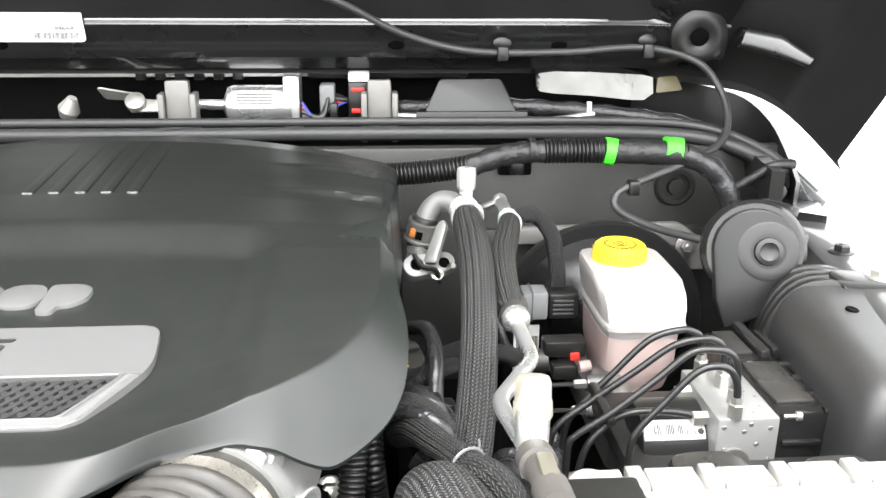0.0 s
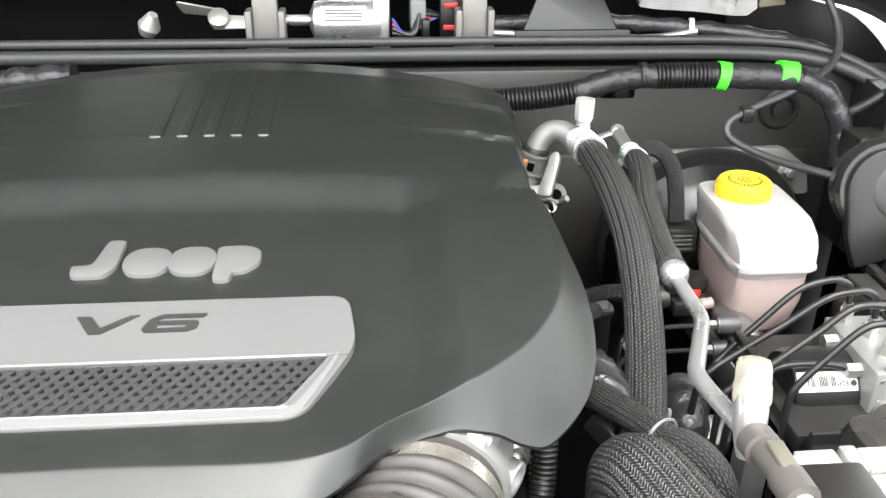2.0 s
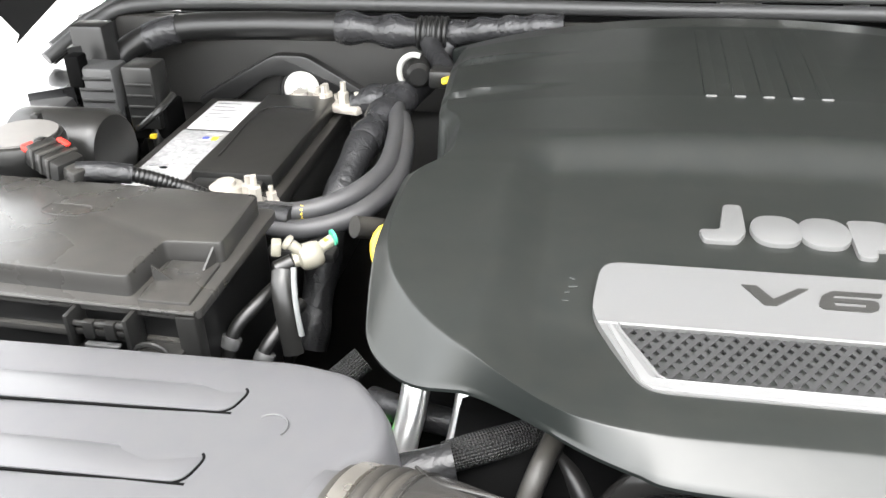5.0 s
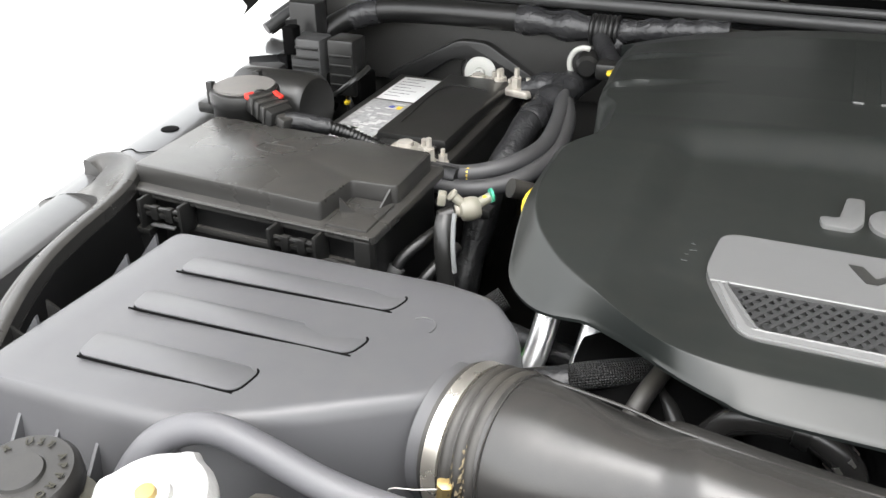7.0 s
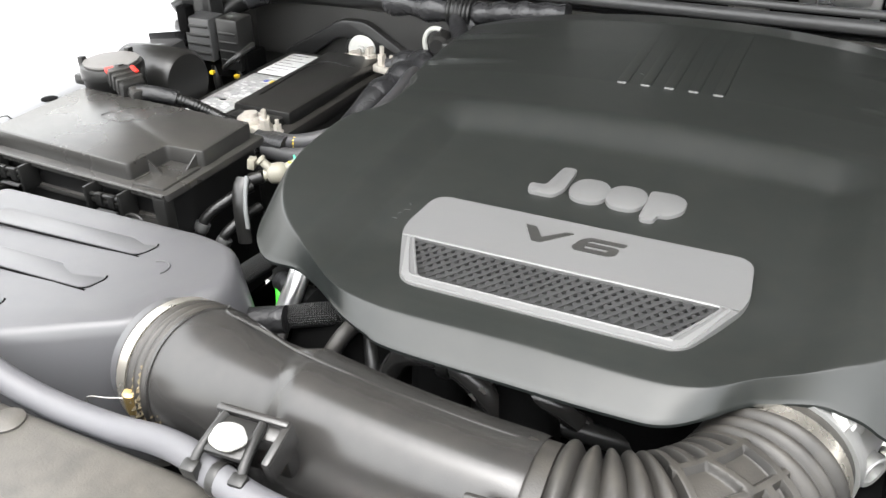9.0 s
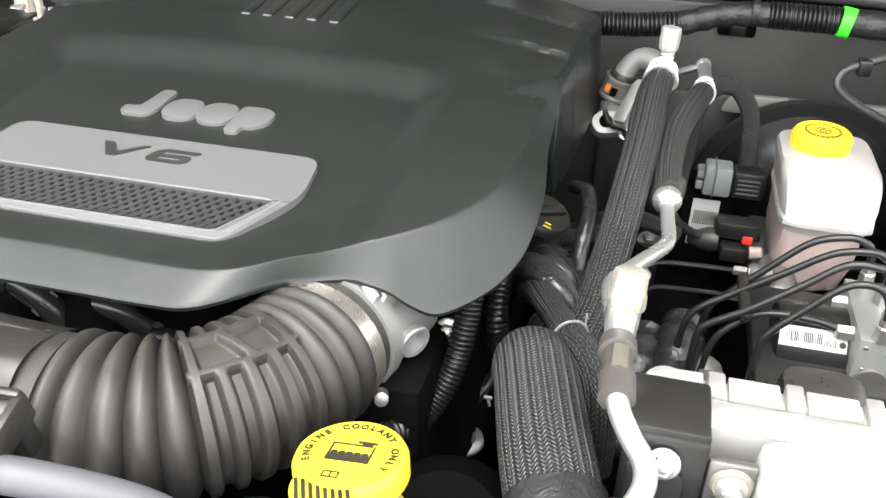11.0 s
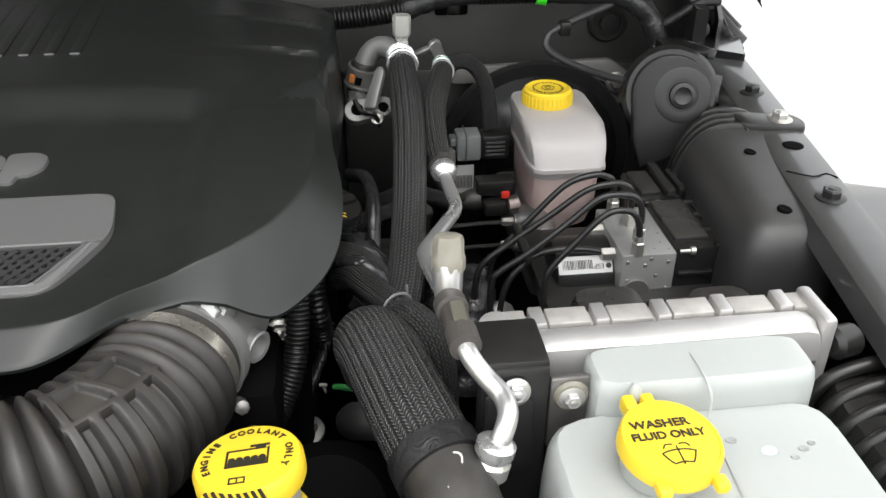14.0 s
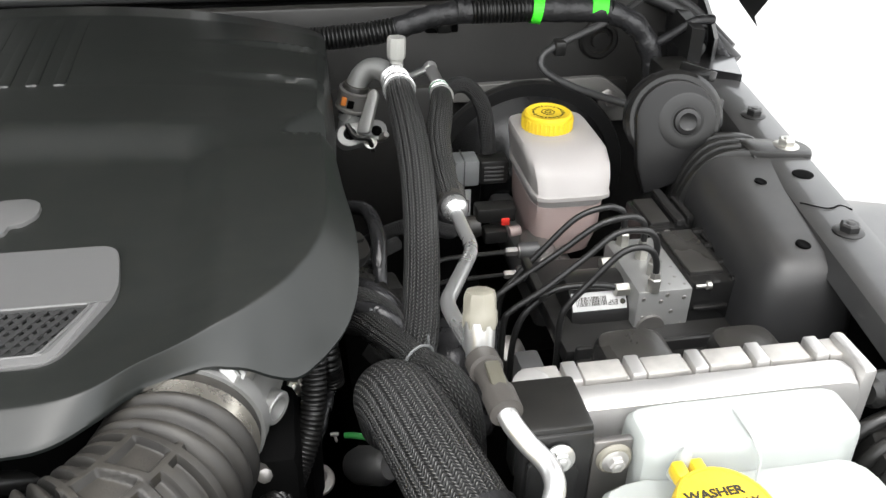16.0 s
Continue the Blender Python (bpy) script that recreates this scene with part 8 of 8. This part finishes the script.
for k in range(8):
    part("cap_stripe", _moved(box((-0.001, -0.010, 0), (0.001, 0.006, 0.0004), 0, m=pose(0, 0, 0, 0, 0, 24)), T @ pose(-0.017 + k * 0.0039, -0.0300, -0.0008)), M_INK, cap, smooth=False)
part("cap_symbol", bm, M_INK, cap, smooth=False)

# intercooler-like top tank, bracket and washer bottle
tk = thing("condenser_tank", (0.5, 0.40, 1.0), "weathered aluminium cooler with a crimped top tank", "cooler")
part("crimp_strip", box((0.385, 0.414, 1.198), (0.612, 0.430, 1.2085), 0.002), M_CRIMP, tk, "dirty crimped rear edge")
rng = random.Random(11)
for i in range(6):
    x = 0.3695 + i * 0.0435
    a, b = max(0.386, x + 0.0118), min(0.611, x + 0.0410)
    part("crimp", box((a, 0.4125, 1.2040), (b, 0.4300 + rng.uniform(0, 0.001), 1.2118 + rng.uniform(0, 0.0020)), 0.0012), M_CRIMP, tk)
    if i:
        part("crimp_tab", box((x, 0.4108, 1.2045), (x + 0.0100, 0.4312, 1.2142 + rng.uniform(0, 0.0010)), 0.0014), M_TANK, tk, "folded bright tab")
rows = []
for x, k in ((0.384, 0.7), (0.388, 1), (0.598, 1), (0.606, 0.75), (0.608, 0.4)):
    rows.append([(x, 0.411, 1.206 - 0.01 * (1 - k)), (x, 0.408, 1.212 - 0.01 * (1 - k)), (x, 0.398, 1.213 - 0.008 * (1 - k)), (x, 0.389, 1.208 - 0.01 * (1 - k)), (x, 0.386, 1.196), (x, 0.386, 1.185), (x, 0.411, 1.180)])
part("top_tank", loft(rows), M_TANK, tk, "rolled aluminium tank")
part("core", box((0.39, 0.392, 0.80), (0.61, 0.43, 1.19), 0.003), M_BLACK, tk)
part("end_cheek", box((0.608, 0.388, 1.15), (0.618, 0.432, 1.2165), 0.003), M_TANK, tk)
part("corner_lug", turned([(0.013, 0), (0.013, 0.010), (0.010, 0.012), (0, 0.012)], (0.389, 0.414, 1.205), (0, -0.3, 1), 18), M_TANK, tk)
sbk = thing("cooler_side_bracket", (0.39, 0.37, 0.9), "black side bracket with a flanged bolt", "bracket")
part("panel", box((0.369, 0.358, 0.90), (0.4135, 0.375, 1.220), 0.004), M_SATIN, sbk)
part("cap_plate", box((0.367, 0.361, 1.213), (0.4135, 0.408, 1.2235), 0.003), M_BLACK, sbk)
part("pressing", prism(rounded([(-0.018, -0.05), (0.014, -0.05), (0.014, 0.008), (0.004, 0.016), (-0.018, 0.016)], 0.005), 0, 0.003, 0.001, m=pose(0.389, 0.3555, 1.190, 90, 0, 0)), M_SATIN, sbk)
hexbolt("bracket_bolt", (0.3905, 0.354, 1.207), 0.0062, sbk, axis=(0, -1, 0.25), material=M_ALU, flange=1.5)
part("tab", box((0.4145, 0.362, 1.150), (0.440, 0.368, 1.207), 0.002), M_BOLT, sbk)
part("tab_washer", turned([(0.0110, 0), (0.0116, 0.001), (0.0100, 0.0035), (0.006, 0.004)], (0.428, 0.3618, 1.194), (0, -1, 0), 24), M_CREAM, sbk, "pale washer")
hexbolt("tab_bolt", (0.428, 0.3590, 1.194), 0.0055, sbk, axis=(0, -1, 0), material=M_TANK)
part("port", turned([(0.010, 0), (0.012, 0.002), (0.012, 0.018), (0.008, 0.022), (0, 0.022)], (0.640, 0.40, 1.19), (-1, -0.3, 0.1), 16), M_BLACK, tk)
wb = thing("washer_bottle", (0.49, 0.30, 1.0), "milky washer fluid bottle with a lettered yellow cap", "fluid bottle")
TILT_W = pose(0, 0, 0, 6, 4, 0)
rear = [oval((0.5125, 0.366, z), (0.0725 * k, 0, 0), (0, 0.0225 * kk, 0), 7, 48) for z, k, kk in ((1.10, 1.02, 1.05), (1.199, 1, 1), (1.208, 0.985, 0.94), (1.2115, 0.95, 0.80))]
part("rear_tank", loft(rear), M_WASHER, wb, "milky raised rear tank")
front = [oval((0.498, 0.290, z), (0.092 * k, 0, 0), (0, 0.062 * kk, 0), 6, 56) for z, k, kk in ((1.02, 1.06, 1.05), (1.150, 1.03, 1.02), (1.174, 1.01, 1), (1.184, 0.985, 0.965), (1.188, 0.95, 0.92))]
part("front_tank", loft(front), M_WASHER, wb, "milky front tank")
part("seam", tube([(0.508, 0.386, 1.2085), (0.508, 0.361, 1.2120), (0.508, 0.336, 1.2085), (0.508, 0.332, 1.190), (0.507, 0.31, 1.1886), (0.502, 0.24, 1.1875)], 0.0009, 8), M_WASHER, wb)
for x, y, r in ((0.535, 0.305, 0.0055), (0.556, 0.304, 0.0036), (0.548, 0.298, 0.0030), (0.516, 0.316, 0.004), (0.563, 0.308, 0.0028)):
    part("dimple", turned([(r, 0), (r * 0.85, 0.0008), (r * 0.4, 0.0003), (0, 0.0002)], (x, y, 1.1878), seg=16, squash=(1, 0.75)), mat("wet_bottle_spot", (0.45, 0.54, 0.56), 0.12), wb) if r > 0.0054 else part("dimple", turned([(r, 0), (r * 0.85, 0.0008), (r * 0.4, 0.0003), (0, 0.0002)], (x, y, 1.1878), seg=16, squash=(1, 0.75)), M_WASHER, wb)
WC = Vector((0.468, 0.296, 1.214))
UPW = TILT_W @ Vector((0, 0, 1))
part("neck", turned([(0.024, -0.028), (0.024, 0)], WC - UPW * 0.012, UPW, 32), M_WASHER, wb)
cap = part("cap", turned([(0.0285, 0), (0.0298, 0.0015), (0.0298, 0.010), (0.0285, 0.0125), (0.0272, 0.0125), (0.0268, 0.0117), (0, 0.0120)], WC - UPW * 0.012, UPW, 48), M_YELLOW, wb, "yellow lettered snap cap")
TW = Matrix.Translation(WC) @ TILT_W @ pose(0, 0, 0, 0, 0, 5)
for x in (-0.012, 0.0):
    part("hinge_lug", _moved(box((x - 0.004, 0.026, -0.012), (x + 0.004, 0.038, -0.002), 0.002), TW), M_YELLOW, cap)
part("hinge_post", _moved(turned([(0.006, -0.02), (0.004, 0.0), (0.002, 0.004), (0, 0.004)], (-0.006, 0.040, 0), seg=12), TW), M_WASHER, wb)
for x in (-0.016, 0.018):
    part("cap_lip", _moved(box((x - 0.004, -0.034, -0.010), (x + 0.004, -0.024, -0.003), 0.002), TW), M_YELLOW, cap)
part("cap_print", lettering("WASHER", 0.0078, TW @ pose(-0.003, 0.011, 0.0004), 0.0002, bold=0.0002, wide=1.15), M_INK, cap, smooth=False)
part("cap_print", lettering("FLUID ONLY", 0.0072, TW @ pose(-0.001, 0.0025, 0.0004), 0.0002, bold=0.0002, wide=1.1), M_INK, cap, smooth=False)
bm = bmesh.new()
for p in ([(-0.010, -0.010), (-0.006, -0.0085), (0, -0.008), (0.006, -0.0085), (0.010, -0.010)], [(-0.010, -0.010), (-0.0075, -0.0150), (-0.0055, -0.0175)], [(0.010, -0.010), (0.0075, -0.0150), (0.0055, -0.0175)], [(-0.0055, -0.0175), (0, -0.0165), (0.0055, -0.0175)], [(0, -0.0055), (0, -0.012), (0, -0.0180)], [(-0.008, -0.0065), (-0.006, -0.0040), (-0.002, -0.0042)], [(0.008, -0.0065), (0.006, -0.0040), (0.002, -0.0042)]):
    tube([TW @ Vector((x, y, 0.0003)) for x, y in p], 0.00045, 5, bm=bm)
part("cap_symbol", bm, M_INK, cap, smooth=False)
# ribbed duct at the front corner
fd = thing("front_resonator", (0.66, 0.36, 1.0), "ribbed black resonator beside the washer bottle", "air duct")
part("shell", loft([oval((0.660, 0.33 + dy, z), (0.052 * k, 0, 0), (0, 0.075 * k, 0), 3.4, 36) for z, k, dy in ((0.98, 1, 0), (1.13, 1, 0), (1.155, 0.96, 0), (1.168, 0.86, 0), (1.174, 0.6, 0))]), M_BLACK, fd)
for i in range(6):
    y = 0.385 - i * 0.020
    part("rib", tube([(0.604, y, 1.07), (0.607, y, 1.14), (0.618, y, 1.166), (0.645, y, 1.178), (0.68, y, 1.178)], 0.0055, 10), M_BLACK, fd)
# lower clutter seen beside the radiator hose
def merge_tee():
    bm = tube([(0.2655, 0.5340, 1.074), (0.2670, 0.5365, 1.064)], 0.0012, 8)
    return tube([(0.2625, 0.5352, 1.0735), (0.2690, 0.5340, 1.0742)], 0.0016, 8, bm=bm)


lc = thing("alternator_bracket", (0.27, 0.40, 1.0), "dark bracket with studs below the radiator hose", "bracket")
part("arm", tube([(0.222, 0.500, 1.010), (0.236, 0.480, 1.010), (0.255, 0.472, 1.012), (0.270, 0.480, 1.020), (0.276, 0.495, 1.026)], 0.008, 10, flat=0.35), M_STEELP, lc)
hexbolt("stud", (0.2490, 0.5380, 1.020), 0.0085, lc, axis=(0, -0.4, 1), material=M_BOLT, h=0.014)
hexbolt("stud", (0.262, 0.352, 1.10), 0.005, lc, axis=(0, -0.6, 1), material=M_BOLT)
part("housing", turned([(0.05, 0), (0.055, 0.02), (0.055, 0.08), (0.04, 0.10)], (0.27, 0.42, 1.02), (0, -0.4, 0.6), 28), M_VOID, lc)
part("green_lead", tube([(0.2745, 0.5385, 1.0675), (0.280, 0.536, 1.069), (0.292, 0.533, 1.068)], 0.0026, 10), mat("dull_green_tape", (0.03, 0.24, 0.05), 0.5), lc, "bright green taped lead")
part("tee_clip", merge_tee(), M_WHITE, lc, "small white fir-tree clip")
part("stud_washer", turned([(0.0145, 0), (0.0150, 0.001), (0.0140, 0.003), (0.008, 0.0035)], (0.2490, 0.5380, 1.0195), (0, -0.4, 1), 20), M_BOLT, lc)
part("lead_cover", tube([(0.236, 0.530, 1.035), (0.250, 0.555, 1.050), (0.262, 0.590, 1.060), (0.272, 0.640, 1.060)], lambda s: 0.006 + 0.0006 * math.sin(s * 300), 12), M_TAPE_SHINY, lc)
part("canister", turned([(0.014, 0), (0.018, 0.01), (0.018, 0.04), (0.012, 0.05), (0, 0.05)], (0.283, 0.585, 0.985), (0.5, -0.5, 0.4), 16), M_ALU, lc)
# coolant pipes at the other front corner of the engine
cp = thing("heater_pipes", (-0.22, 0.48, 1.1), "two bright alloy heater pipes with a taped harness", "pipes")
for x in (-0.245, -0.208):
    part("pipe", tube([(x + 0.006, 0.52, 1.20), (x + 0.003, 0.508, 1.188), (x, 0.49, 1.165), (x - 0.006, 0.47, 1.135), (x - 0.012, 0.455, 1.09)], 0.0098, 16), M_ALU_BRIGHT, cp)
part("harness", tube([(-0.31, 0.395, 1.165), (-0.27, 0.408, 1.178), (-0.235, 0.418, 1.184), (-0.205, 0.428, 1.188)], 0.0115, 16), M_TAPE, cp)
part("harness_sleeve", tube([(-0.212, 0.436, 1.183), (-0.185, 0.448, 1.186), (-0.155, 0.468, 1.184), (-0.13, 0.49, 1.176)], lambda s: 0.0095 + 0.0006 * math.sin(s * 60), 18), M_BRAID_FINE, cp)
part("harness", tube([(-0.140, 0.485, 1.190), (-0.146, 0.460, 1.192), (-0.155, 0.435, 1.184), (-0.163, 0.418, 1.165), (-0.172, 0.405, 1.13)], 0.007, 14), M_RUBBER, cp)
part("green_tape", tube([(-0.283, 0.522, 1.152), (-0.276, 0.512, 1.148), (-0.268, 0.500, 1.140)], 0.0052, 10), M_GREEN, cp, "bright green tape")
part("sleeve", tube([(-0.36, 0.49, 1.12), (-0.32, 0.515, 1.15), (-0.29, 0.54, 1.17)], 0.010, 14), M_BRAID_FINE, cp)
part("sleeve", tube([(-0.28, 0.52, 1.15), (-0.25, 0.505, 1.155), (-0.20, 0.50, 1.15)], 0.010, 14), M_TAPE, cp)
ep = thing("crankcase_vent_pipe", (-0.07, 0.43, 1.12), "glossy black vent pipe below the cover's front edge", "pipe")
part("pipe", tube([(-0.122, 0.432, 1.13), (-0.112, 0.430, 1.162), (-0.098, 0.427, 1.186), (-0.078, 0.421, 1.199), (-0.055, 0.418, 1.201), (-0.036, 0.417, 1.192), (-0.020, 0.419, 1.172), (-0.010, 0.424, 1.14)], 0.0098, 18), M_DUCT, ep)
part("pipe_collar", turned([(0.0112, 0), (0.0120, 0.002), (0.0120, 0.008), (0.0112, 0.010)], (-0.060, 0.4185, 1.2012), (1, -0.1, -0.1), 20), M_BLACK, ep)
part("pipe_nut", turned([(0.0108, 0), (0.0108, 0.006), (0.0085, 0.008)], (-0.0330, 0.4172, 1.1890), (0.65, 0.1, -0.75), 6), M_ZINC, ep, "bright hexagonal nut")
part("branch_pipe", tube([(-0.012, 0.428, 1.175), (0.004, 0.420, 1.190), (0.022, 0.420, 1.190), (0.040, 0.428, 1.172)], 0.0085, 16), M_DUCT, ep)
part("bracket", box((-0.030, 0.415, 1.10), (0.012, 0.435, 1.172), 0.004), M_BLACK, ep)
